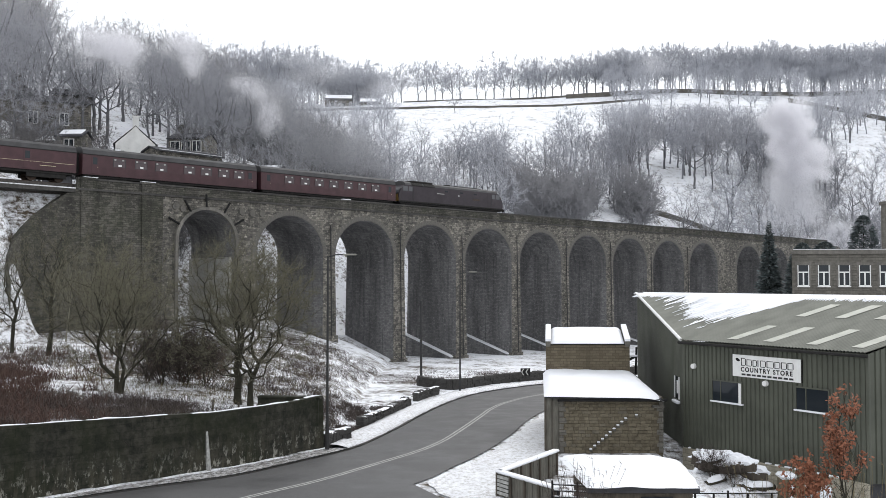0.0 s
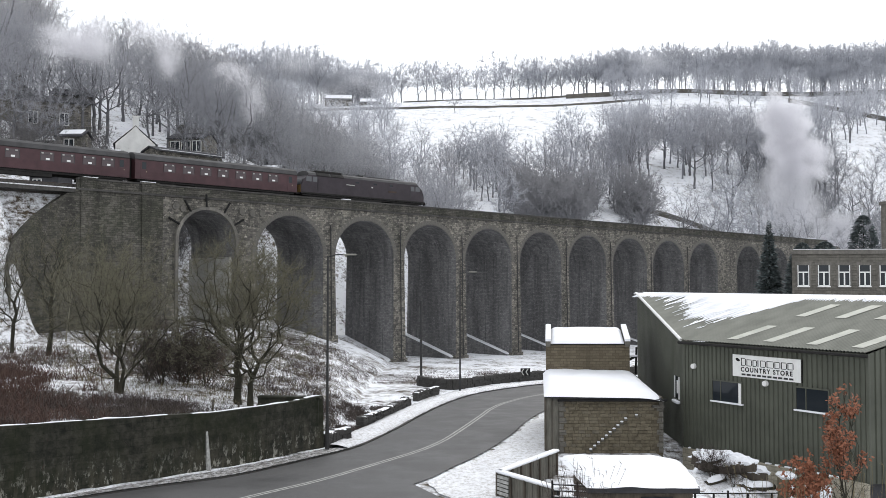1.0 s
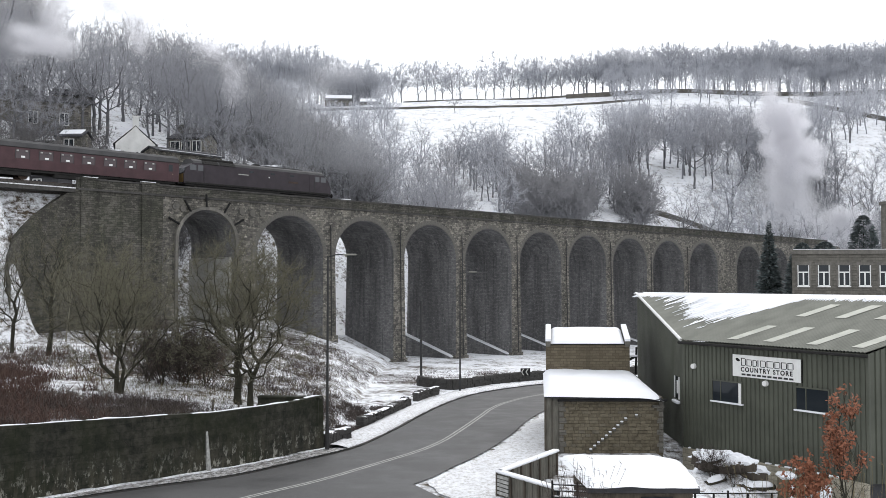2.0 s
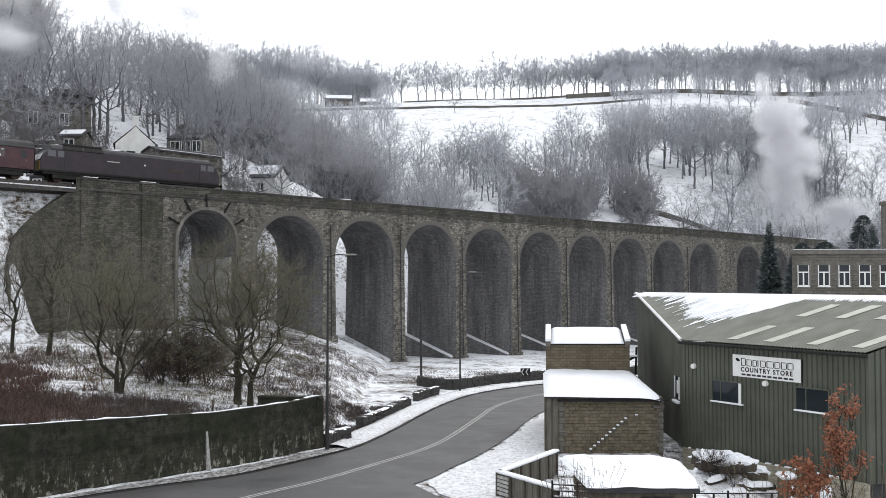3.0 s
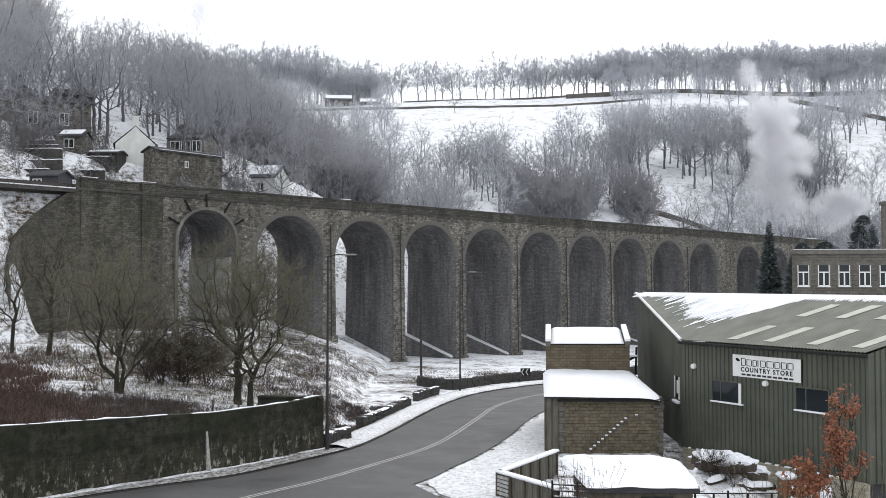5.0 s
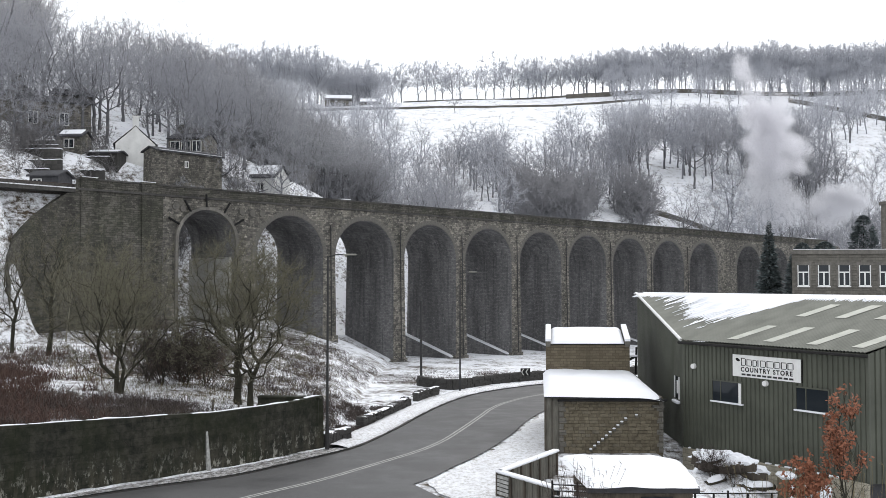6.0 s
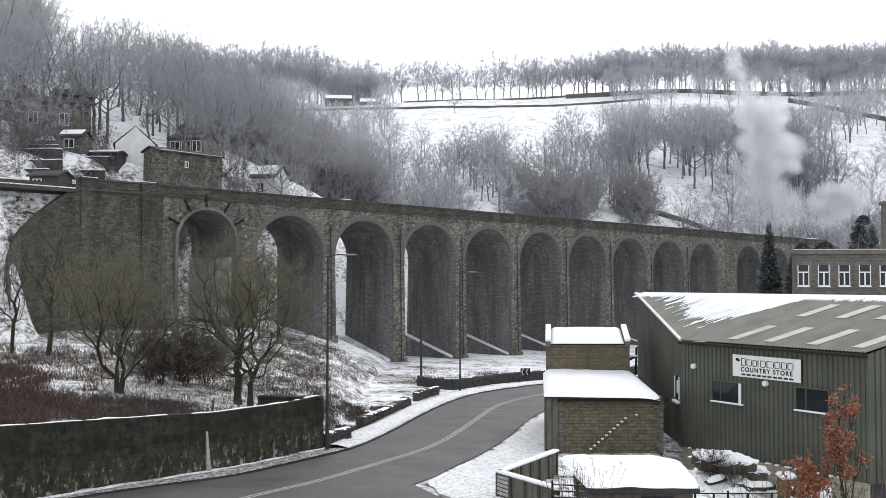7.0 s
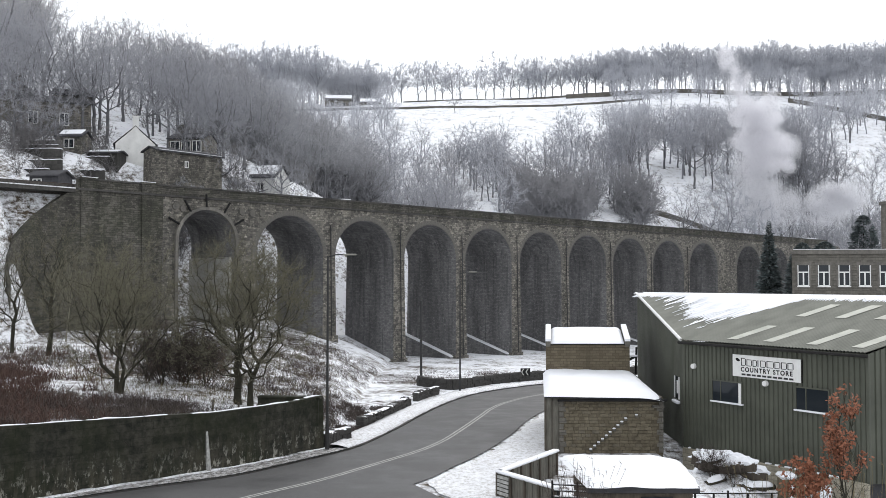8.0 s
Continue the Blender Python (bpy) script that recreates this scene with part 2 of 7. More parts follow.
M["coach_roof"] = m_plain("grey_coach_roof", (0.055, 0.054, 0.055), 0.7, 0, 0.3, 1.0)
M["under"] = m_plain("black_underframe", (0.02, 0.019, 0.018), 0.8, 0, 0.4, 3)
M["cream"] = m_plain("cream_lining", (0.62, 0.54, 0.36), 0.5, 0, 0.1)
M["white"] = m_plain("white_paint", (0.78, 0.78, 0.76), 0.5, 0, 0.06)
# yellow darkened toward brown for the shade between coupled vehicles
M["yellow"] = m_plain("shaded_warning_yellow", (0.24, 0.16, 0.06), 0.5, 0, 0.1)
M["glass"] = m_glass("dark_glass")
M["coach_glass"] = m_glass("lit_saloon_glass", (0.085, 0.066, 0.07))
# cab pane tint raised to stand in for reflected sky
M["cab_glass"] = m_glass("sky_pale_cab_glass", (0.10, 0.103, 0.11))
M["clad"] = m_plain("green_steel_cladding", (0.084, 0.089, 0.07), 0.5, 0, 0.2, 0.6)
M["sheet"] = m_plain("grey_fibre_cement", (0.25, 0.25, 0.22), 0.9, 0, 0.22, 0.9)


def m_roof_sheet():
    """Corrugated fibre cement, with shade painted dark into its troughs."""
    k = Nodes("corrugated_fibre_cement", 0.9)
    x, y, z = k.split(k.vec("Object"))
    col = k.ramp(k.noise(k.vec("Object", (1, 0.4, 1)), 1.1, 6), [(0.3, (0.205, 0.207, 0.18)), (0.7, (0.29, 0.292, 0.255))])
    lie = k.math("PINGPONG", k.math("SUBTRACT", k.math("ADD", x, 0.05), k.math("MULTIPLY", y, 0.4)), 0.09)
    trough_shade = k.ramp(k.math("MULTIPLY", lie, 11.0), [(0.15, (1, 1, 1)), (0.55, (0, 0, 0))])
    return k.done(k.mix(k.math("MULTIPLY", trough_shade, 0.9), col, (0.06, 0.06, 0.052)))


M["roof_sheet"] = m_roof_sheet()
M["rooflight"] = m_plain("translucent_sheet", (0.41, 0.415, 0.36), 0.6, 0, 0.15, 1.5)
M["slate"] = m_plain("dark_slate", (0.05, 0.05, 0.055), 0.7, 0, 0.3, 3)
M["iron"] = m_plain("black_iron", (0.012, 0.012, 0.012), 0.6, 0.4, 0.3)
M["pole"] = m_plain("dull_grey_steel", (0.045, 0.045, 0.045), 0.6, 0.3, 0.2)
M["timber"] = m_bark("weathered_timber", (0.06, 0.052, 0.042), (0.15, 0.13, 0.105), 6)
M["grey_timber"] = m_bark("silvered_timber", (0.10, 0.095, 0.08), (0.21, 0.20, 0.17), 5)
M["line_paint"] = m_plain("worn_road_paint", (0.36, 0.36, 0.34), 0.7, 0, 0.35, 5)
M["beech"] = m_plain("copper_beech_leaf", (0.26, 0.105, 0.06), 0.75, 0, 0.45, 9)
# needle green lifted and greyed to carry the haze
M["conifer"] = m_plain("hazed_conifer_needles", (0.125, 0.15, 0.15), 0.9, 0, 0.5, 3)
M["bramble"] = m_plain("bramble_stems", (0.07, 0.056, 0.05), 0.9, 0, 0.4, 2)
M["bracken"] = m_plain("red_brown_bracken", (0.085, 0.052, 0.042), 0.95, 0, 0.4, 2)
M["grass"] = m_plain("dead_grass", (0.16, 0.135, 0.08), 0.95, 0, 0.4, 2)
M["whitewash"] = m_plain("whitewashed_gable", (0.66, 0.66, 0.64), 0.8, 0, 0.12, 0.8)


def m_steam(name, colour):
    mat = bpy.data.materials.new(name)
    mat.use_nodes = True
    t = mat.node_tree
    t.nodes.clear()
    a, b = t.nodes.new("ShaderNodeBsdfDiffuse"), t.nodes.new("ShaderNodeBsdfTranslucent")
    for node in (a, b):
        node.inputs["Color"].default_value = (*colour, 1)
    mx, o = t.nodes.new("ShaderNodeMixShader"), t.nodes.new("ShaderNodeOutputMaterial")
    t.links.new(a.outputs[0], mx.inputs[1])
    t.links.new(b.outputs[0], mx.inputs[2])
    t.links.new(mx.outputs[0], o.inputs["Surface"])
    return mat


M["steam"] = m_steam("steam_droplets", (0.87, 0.865, 0.885))
# low puffs: greyer for smoke in the steam and for shade at its base
M["grey_steam"] = m_steam("smoky_shaded_steam", (0.77, 0.77, 0.79))
M["smoke"] = m_steam("grey_smoke", (0.50, 0.507, 0.525))


# ---- helpers for meshes ----
def thing(name, m, label, category, group="", kind=""):
    ob = new(name)
    ob.matrix_world = m
    ob.empty_display_size = 0.3
    return tagged(ob, label, category, group, kind)


def part(name, bm, material, parent, label=""):
    """One mesh object under a thing or a part."""
    if isinstance(bm, bpy.types.Mesh):
        me = bm
    else:
        bmesh.ops.recalc_face_normals(bm, faces=bm.faces)
        me = bpy.data.meshes.new(name)
        bm.to_mesh(me)
        bm.free()
    if not me.materials:
        me.materials.append(M[material])
    ob = new(name, me)
    ob.parent = parent
    return tagged(ob, label)


def solid(name, bm, material, m, label, category, group="", kind=""):
    """A thing that is one mesh."""
    ob = part(name, bm, material, None)
    ob.matrix_world = m
    return tagged(ob, label, category, group, kind)


def box(bm, x0, x1, y0, y1, z0, z1, bevel=0.0, m=None):
    r = bmesh.ops.create_cube(bm, size=1)["verts"]
    for v in r:
        v.co = Vector(((x0 + x1) / 2 + v.co.x * (x1 - x0), (y0 + y1) / 2 + v.co.y * (y1 - y0), (z0 + z1) / 2 + v.co.z * (z1 - z0)))
    if bevel:
        es = list({e for v in r for e in v.link_edges})
        r = bmesh.ops.bevel(bm, geom=es, offset=bevel, segments=1, affect="EDGES")["verts"]
    if m is not None:
        bmesh.ops.transform(bm, matrix=m, verts=r)
    return bm


def boxes(*dims, bevel=0.0):
    bm = bmesh.new()
    for d in dims:
        box(bm, *d, bevel=bevel)
    return bm


def tube(bm, p0, p1, r0, r1=None, n=8):
    p0, p1 = Vector(p0), Vector(p1)
    r1 = r0 if r1 is None else r1
    d = p1 - p0
    m = Matrix.Translation((p0 + p1) / 2) @ d.to_track_quat("Z", "Y").to_matrix().to_4x4()
    bmesh.ops.create_cone(bm, cap_ends=True, segments=n, radius1=r0, radius2=r1, depth=d.length, matrix=m)
    return bm


def prism(bm, outline, y0, y1):
    """A polygon of (x, z) pairs, drawn out along y."""
    a = [bm.verts.new((x, y0, z)) for x, z in outline]
    b = [bm.verts.new((x, y1, z)) for x, z in outline]
    bm.faces.new(a)
    bm.faces.new(b[::-1])
    for i in range(len(a)):
        j = (i + 1) % len(a)
        bm.faces.new((a[i], b[i], b[j], a[j]))
    return bm


def raw_mesh(name, verts, faces, material, smooth=False):
    me = bpy.data.meshes.new(name)
    if isinstance(verts, np.ndarray) and isinstance(faces, np.ndarray):
        n, k = faces.shape
        me.vertices.add(len(verts))
        me.vertices.foreach_set("co", verts.astype(np.float32).ravel())
        me.loops.add(n * k)
        me.loops.foreach_set("vertex_index", faces.astype(np.int32).ravel())
        me.polygons.add(n)
        me.polygons.foreach_set("loop_start", np.arange(0, n * k, k, dtype=np.int32))
        me.update(calc_edges=True)
    else:
        me.from_pydata([tuple(v) for v in verts], [], [tuple(f) for f in faces])
    me.materials.append(M[material])
    if smooth:
        me.polygons.foreach_set("use_smooth", [True] * len(me.polygons))
    me.update()
    return me


def smooth(a, b, x):
    t = np.clip((np.asarray(x, float) - a) / (b - a), 0, 1)
    return t * t * (3 - 2 * t)


# ---- the lie of the land ----
VX, VY, VTURN = -34.9, 90.9, 42.37       # the viaduct's near face: where it starts, and its heading
UX, UY = math.cos(radians(VTURN)), math.sin(radians(VTURN))
WIDTH = 9.8                              # of the viaduct, face to face
V = pose(VX, VY, 0, 0, 0, VTURN)


def parapet_z(s):
    return 18.85 - 0.0095 * s


def road_z(y):
    return -0.02 * np.clip(np.asarray(y, float) - 55, 0, 80)


def height(x, y):
    x, y = np.asarray(x, float), np.asarray(y, float)
    s = (x - VX) * UX + (y - VY) * UY
    q = -(x - VX) * UY + (y - VY) * UX
    p = -q
    road = road_z(y)
    # bank behind the retaining wall, falling to the road on its east side
    dw = (x + 6.15) * -0.741 + (y - 48.9) * 0.672
    cap = 2.75 + 0.05 * np.clip(y - 50, 0, 60) + 0.06 * np.clip(43.5 - y, 0, 12)
    rise = np.clip(-6.5 - x, 0, 60) * 0.5
    bench = cap * (1 - np.exp(-rise / cap * 1.3))
    bench = bench * smooth(0.35, 0.8, dw)
    front = road + bench
    # yard round the shed, lower than the road
    front = front - 1.2 * smooth(10.8, 13, x) * smooth(52, 49, y) * smooth(25, 28, y)
    # railway embankment west of the wing wall
    left = smooth(-3.5, -8.6, s)
    bank = np.clip(17.7 - 2.0 * np.clip(p - 0.3, 0, 40), 0, 18)
    front = np.where(left > 0, np.maximum(front, left * bank), front)
    # behind: left spur and far valley side
    spur = 18 + 0.32 * (q - 8) - 0.36 * np.clip(s - 40, 0, 400)
    spur = spur + 9 * np.exp(-((s - 55) / 26) ** 2) * smooth(55, 105, q)
    spur = np.where(spur > 50, 50 + 12 * np.tanh((spur - 50) / 12), spur)
    far = 18 + 0.30 * (y - 200)
    far = far + 7 * smooth(40, 130, x) * smooth(300, 440, y)
    top = 98 + 16 * smooth(20, 150, x) + 17 * smooth(-35, -115, x) + 0.03 * np.clip(y - 470, 0, 2000)
    far = np.where(far > top - 8, top - 8 + 8 * np.tanh((far - top + 8) / 8), far)
    far = far + 3 * np.sin(x * 0.021 + 1) * smooth(220, 330, y)
    far = np.maximum(far, -2 + 0 * far)
    back = 0.5 * (spur + far + np.sqrt((spur - far) ** 2 + 30))
    back = np.maximum(back, -2)
    west = smooth(7, 3, s)
    base = front * (1 - west) + west * 17.75
    base = np.where(q > 1.1, base, front)
    land = base + (back - base) * smooth(0, 1, (q - WIDTH - 0.5) / (18 + 8 * smooth(30, 60, s) + 18 * smooth(95, 190, s)))
    # fill held by the wing wall, sloping up from its top to the track
    a = np.arcsin(np.clip((0.2 - s) / 8.8, 0, 1)) / (np.pi / 2)
    qw = -6.2 * (1 - np.cos(a * np.pi / 2))
    fill = np.minimum(17.75, 18.2 - 9.6 * a + 0.95 * (q - qw - 1.2))
    land = np.where((s < 0.2) & (s > -8.6) & (q > qw + 1.1) & (q < 12), np.maximum(np.where(q < 2, front, land), fill), land)
    land = np.where((q > 1.1) & (s < 7.5), np.maximum(land, 17.75), land)
    return land


def steps(*runs):
    out = []
    for a, b, d in runs:
        out += list(np.arange(a, b, d))
    return np.array(out)


gx = steps((-2500, -400, 150), (-400, -160, 12), (-160, -46, 3), (-46, 26, 0.5), (26, 60, 2), (60, 320, 5), (320, 500, 12), (500, 2600, 150))
gy = steps((-300, 0, 30), (0, 22, 2), (22, 100, 0.5), (100, 150, 1.5), (150, 520, 4), (520, 900, 30), (900, 4800, 300))
GX, GY = np.meshgrid(gx, gy)
GZ = height(GX, GY)
rough = np.array([[noise.noise((a * 0.35, b * 0.35, 0)) * 0.16 + noise.noise((a * 0.06, b * 0.06, 3)) * 0.35 for a in gx] for b in gy])
GZ = GZ + rough * smooth(0.4, 2.0, np.abs(GZ - road_z(GY))) - 0.03
nx_, ny_ = len(gx), len(gy)
idx = np.arange(nx_ * ny_).reshape(ny_, nx_)
quads = np.stack([idx[:-1, :-1], idx[:-1, 1:], idx[1:, 1:], idx[1:, :-1]], -1).reshape(-1, 4)
ground = new("ground", raw_mesh("ground", np.stack([GX, GY, GZ], -1).reshape(-1, 3), quads, "ground", True))
tagged(ground, "snow over rough grass on valley floor and hillsides", "ground", kind="structure")


# ---- road, pavement ----
def curve_points(ctrl, step=1.0):
    """Points along a smooth line through ctrl."""
    c = [Vector(p) for p in ctrl]
    c = [2 * c[0] - c[1]] + c + [2 * c[-1] - c[-2]]
    out = []
    for i in range(1, len(c) - 2):
        k = max(2, int((c[i + 1] - c[i]).length / step))
        for j in range(k):
            t = j / k
            a, b, d, e = c[i - 1], c[i], c[i + 1], c[i + 2]
            out.append(0.5 * ((2 * b) + (d - a) * t + (2 * a - 5 * b + 4 * d - e) * t * t + (3 * b - a - 3 * d + e) * t ** 3))
    return out + [c[-2]]


def ribbon(line, off0, off1, dz0, dz1, rows=2):
    """A strip beside a plan line: offsets to its left, heights above the road."""
    verts, faces = [], []
    for i, p in enumerate(line):
        d = (line[min(i + 1, len(line) - 1)] - line[max(i - 1, 0)]).normalized()
        nrm = Vector((-d.y, d.x))
        for j in range(rows):
            t = j / (rows - 1)
            w = p.to_2d() + nrm * (off0 + (off1 - off0) * t)
            verts.append((w.x, w.y, float(road_z(w.y)) + dz0 + (dz1 - dz0) * t))
    for i in range(len(line) - 1):
        for j in range(rows - 1):
            a = i * rows + j
            faces.append((a, a + 1, a + rows + 1, a + rows))
    return verts, faces


def resample(line, n):
    d = [0.0]
    for a, b in zip(line, line[1:]):
        d.append(d[-1] + (b - a).length)
    out = []
    for i in range(n):
        t = d[-1] * i / (n - 1)
        k = min(max(j for j in range(len(d)) if d[j] <= t + 1e-9), len(line) - 2)
        out.append(line[k].lerp(line[k + 1], (t - d[k]) / max(1e-9, d[k + 1] - d[k])))
    return out


EDGE_W = resample(curve_points([(-36, 17), (-24, 29), (-16.95, 35.9), (-13.8, 39.0), (-11.8, 40.6), (-9.24, 42.6), (-6.28, 46.88), (-4.5, 49.9), (-2.81, 55.8), (-1.63, 61.65), (-0.16, 68.15), (1.6, 74.0), (3.9, 79), (9.3, 85.8), (17, 91.5), (30, 96)]), 90)
EDGE_E = resample(curve_points([(-19, 16), (-11, 27.0), (-5, 36.0), (-1.03, 41.3), (0.43, 44.62), (1.89, 47.94), (3.92, 54.07), (5.19, 59.39), (7.09, 65.4), (10.5, 71.5), (17, 77.5), (34, 84)]), 90)
CENTRE = curve_points([(-26, 14.5), (-16, 27.3), (-8.26, 38.0), (-5.56, 41.5), (-3.59, 44.76), (-2.36, 46.88), (-1.0, 49.38), (0.51, 53.68), (2.46, 62.25), (3.44, 66.75), (4.95, 71.16), (8.09, 76.65), (15, 83), (30, 90)])


def between(left, right, dz, cols=7):
    verts, faces = [], []
    for i, (a, b) in enumerate(zip(left, right)):
        for j in range(cols + 1):
            w = a.lerp(b, j / cols)
            verts.append((w.x, w.y, float(road_z(w.y)) + dz))
            if i and j:
                k = i * (cols + 1) + j
                faces.append((k - cols - 2, k - cols - 1, k, k - 1))
    return verts, faces


v_, f_ = between(EDGE_W, EDGE_E, 0.03)
road = new("road", raw_mesh("road", v_, f_, "asphalt"))
tagged(road, "damp grey asphalt road bending through snow", "road", kind="structure")
bm = bmesh.new()
mouth = [p for p in EDGE_E if p.y < 41.4][::-1] + [Vector(q) for q in ((-19, 6), (16, 6), (12, 20), (7, 29), (2.6, 35.4), (-0.09, 38.39), (-0.69, 39.62))]
bm.faces.new([bm.verts.new((p.x, p.y, 0.03)) for p in mouth])
bmesh.ops.triangulate(bm, faces=bm.faces[:])
me = bpy.data.meshes.new("side_road")
bm.to_mesh(me)
bm.free()
me.materials.append(M["asphalt"])
tagged(new("road", me), "damp asphalt mouth of a side road", "road", kind="structure")
for o_ in (-0.11, 0.11):
    v_, f_ = ribbon(CENTRE, o_ + 0.055, o_ - 0.055, 0.036, 0.036)
    tagged(new("road_marking", raw_mesh("road_marking", v_, f_, "line_paint")), "worn white double centre line on road", "road marking", kind="structure")


def slab(line, off0, off1, z0, z1, crown=0.0):
    """A long low body beside a plan line, with sides."""
    n = 6
    verts, faces = [], []
    for i, p in enumerate(line):
        d = (line[min(i + 1, len(line) - 1)] - line[max(i - 1, 0)]).normalized()
        nrm = Vector((-d.y, d.x))
        for j in range(n):
            t = (0, 0.0, 0.33, 0.67, 1.0, 1)[j]
            h = (z0, z1, z1 + crown, z1 + crown, z1, z0)[j]
            wob = (0.16 * noise.noise((p.x * 0.5 + j, p.y * 0.5, j * 3.1)) + 0.10 * noise.noise((p.x * 1.9, p.y * 1.9, j * 5.3))) * (crown > 0)
            w = p.to_2d() + nrm * (off0 + (off1 - off0) * t + wob)
            verts.append((w.x, w.y, float(road_z(w.y)) + h + 0.5 * abs(wob) * (0 < j < 5)))
    for i in range(len(line) - 1):
        for j in range(n - 1):
            a = i * n + j
            faces.append((a, a + 1, a + n + 1, a + n))
    return verts, faces


# snowy footway on the outside of the bend, and its kerb
WALL_LINE = [(-31, 20.5), (-22.5, 30.5), (-17.3, 36.6), (-14.1, 40.1), (-10.6, 43.5), (-8.1, 46.6), (-6.2, 49.3)]
kerb_side = resample([q for q in EDGE_W if 22 < q.y < 50], 60)
wall_side = resample([q for q in curve_points(WALL_LINE) if q.y > 22], 60)
v_, f_ = between(kerb_side, wall_side, 0.10, 3)
tagged(new("pavement", raw_mesh("pavement", v_, f_, "slush", True)), "narrow slushy asphalt footway along the wall", "pavement", kind="structure")
v_, f_ = slab(wall_side, -0.02, -0.22, 0.08, 0.11, 0.03)
tagged(new("snow_ridge", raw_mesh("snow_ridge", v_, f_, "dirty_snow", True)), "thin ridge of snow along the wall foot", "snow", kind="structure")
bend = [q for q in EDGE_W if q.y > 48.5]
v_, f_ = slab(resample(bend, 150), 0.14, 2.0, 0.0, 0.12, 0.10)
tagged(new("pavement", raw_mesh("pavement_wide", v_, f_, "dirty_snow", True)), "deep snow on the verge at the bend", "pavement", kind="structure")
v_, f_ = slab([q for q in EDGE_W if q.y > 20], 0.0, 0.16, 0.0, 0.10)
tagged(new("kerb", raw_mesh("kerb", v_, f_, "coping")), "dark stone kerb edged with slush", "kerb", kind="structure")
inner = [q for q in EDGE_E if 41.3 < q.y < 70][::-1] + [Vector(q) for q in ((-1.03, 41.1), (-0.69, 39.7), (-0.09, 38.45), (0.9, 37.3), (2.6, 35.4))]
inner = resample(inner, 70)
inner = [q + Vector((0.3 + 0.32 * noise.noise((q.x * 0.9, q.y * 0.9, 0)) + 0.12 * noise.noise((q.x * 3.1, q.y * 3.1, 0)), 0)) for q in inner]
v_, f_ = between(inner, [q + Vector((3.2, 0.8)) for q in inner], 0.0, 10)
v_ = [(x, y, z + (0.03 if k % 11 == 0 else 0.075 + 0.03 * noise.noise((x * 2, y * 2, 0)))) for k, (x, y, z) in enumerate(v_)]
tagged(new("pavement", raw_mesh("pavement_corner", v_, f_, "dirty_snow", True)), "trodden snow on the inside of the road corner", "pavement", kind="structure")


# ---- retaining wall by the road ----
def wall_top(y):
    """The wall rises a little to the west."""
    return 2.72 + 0.06 * min(max(43.5 - y, 0), 12) + 0.1 * float(smooth(47.5, 49.3, y))


def retaining_wall():
    line = curve_points(WALL_LINE, 0.4)
    ob = thing("retaining_wall", Matrix.Identity(4), "dark mossy retaining wall with white lime runs beside road", "wall", kind="structure")
    dist = [0.0]
    for a, b in zip(line, line[1:]):
        dist.append(dist[-1] + (b - a).length)
    # wall body, laid out along x in its own space for the stains
    bm = bmesh.new()
    rings = []
    for i, p in enumerate(line):
        d = (line[min(i + 1, len(line) - 1)] - line[max(i - 1, 0)]).normalized()
        nrm = Vector((-d.y, d.x))
        a, b = p.to_2d(), p.to_2d() + nrm * 0.5
        lean = nrm * 0.12
        top = wall_top(p.y)
        up = 0.04 * noise.noise((dist[i] * 0.4, 0, 0))
        rings.append([bm.verts.new(v) for v in ((a.x, a.y, -0.3), (a.x + lean.x, a.y + lean.y, top + up), (b.x, b.y, top + up), (b.x, b.y, -0.3))])
    for r0, r1 in zip(rings, rings[1:]):
        for j in range(4):
            k = (j + 1) % 4
            bm.faces.new((r0[j], r0[k], r1[k], r1[j]))
    bm.faces.new(rings[0])
    bm.faces.new(rings[-1])
    body = part("wall", bm, "wall_lime", ob)
    bm = bmesh.new()
    rings = []
    for i, p in enumerate(line):
        d = (line[min(i + 1, len(line) - 1)] - line[max(i - 1, 0)]).normalized()
        nrm = Vector((-d.y, d.x))
        a, b = p.to_2d() + nrm * 0.26, p.to_2d() + nrm * 0.5
        top = wall_top(p.y)
        h = 0.045 + 0.06 * noise.noise((dist[i] * 2.3, 4, 0))
        h = h * float(smooth(-0.15, 0.2, noise.noise((dist[i] * 0.9, 9, 0)) + 0.02)) - 0.012
        rings.append([bm.verts.new(v) for v in ((a.x, a.y, top), (a.x, a.y, top + h * 0.7), (b.x, b.y, top + h), (b.x, b.y, top))])
    for r0, r1 in zip(rings, rings[1:]):
        for j in range(4):
            k = (j + 1) % 4
            bm.faces.new((r0[j], r0[k], r1[k], r1[j]))
    part("snow_cap", bm, "snow", ob, "thin broken line of snow on the wall top")
    # return wall behind the end
    bm = boxes((0, 3.3, -0.25, 0.25, -0.2, 2.66), (0, 3.4, -0.3, 0.3, 2.66, 2.78), bevel=0.02)
    w = part("return_wall", bm, "wall_lime", ob)
    w.matrix_world = pose(-9.7, 49.75, 0, 0, 0, -9)
    bm = bmesh.new()
    tube(bm, (-10.72, 43.25, 0.0), (-10.85, 43.35, 1.9), 0.13, 0.05, 6)
    part("lime_run", bm, "line_paint", ob, "pale lime deposit below a weep hole")
    return ob


retaining_wall()

# ---- viaduct ----
PITCH, CLEAR = 10.67, 8.95
ARCHES = [(13.15, 3.35)] + [(23.75 + PITCH * i, CLEAR / 2) for i in range(9)] + [(124.4, 4.3), (135.0, 4.3), (145.7, 4.3)]
EDGES = [8.2, 17.9] + [23.75 + PITCH * (i + 0.5) for i in range(8)] + [116.0, 129.7, 140.4, 151.0]


def crown_z(s):
    return parapet_z(s) - 2.35


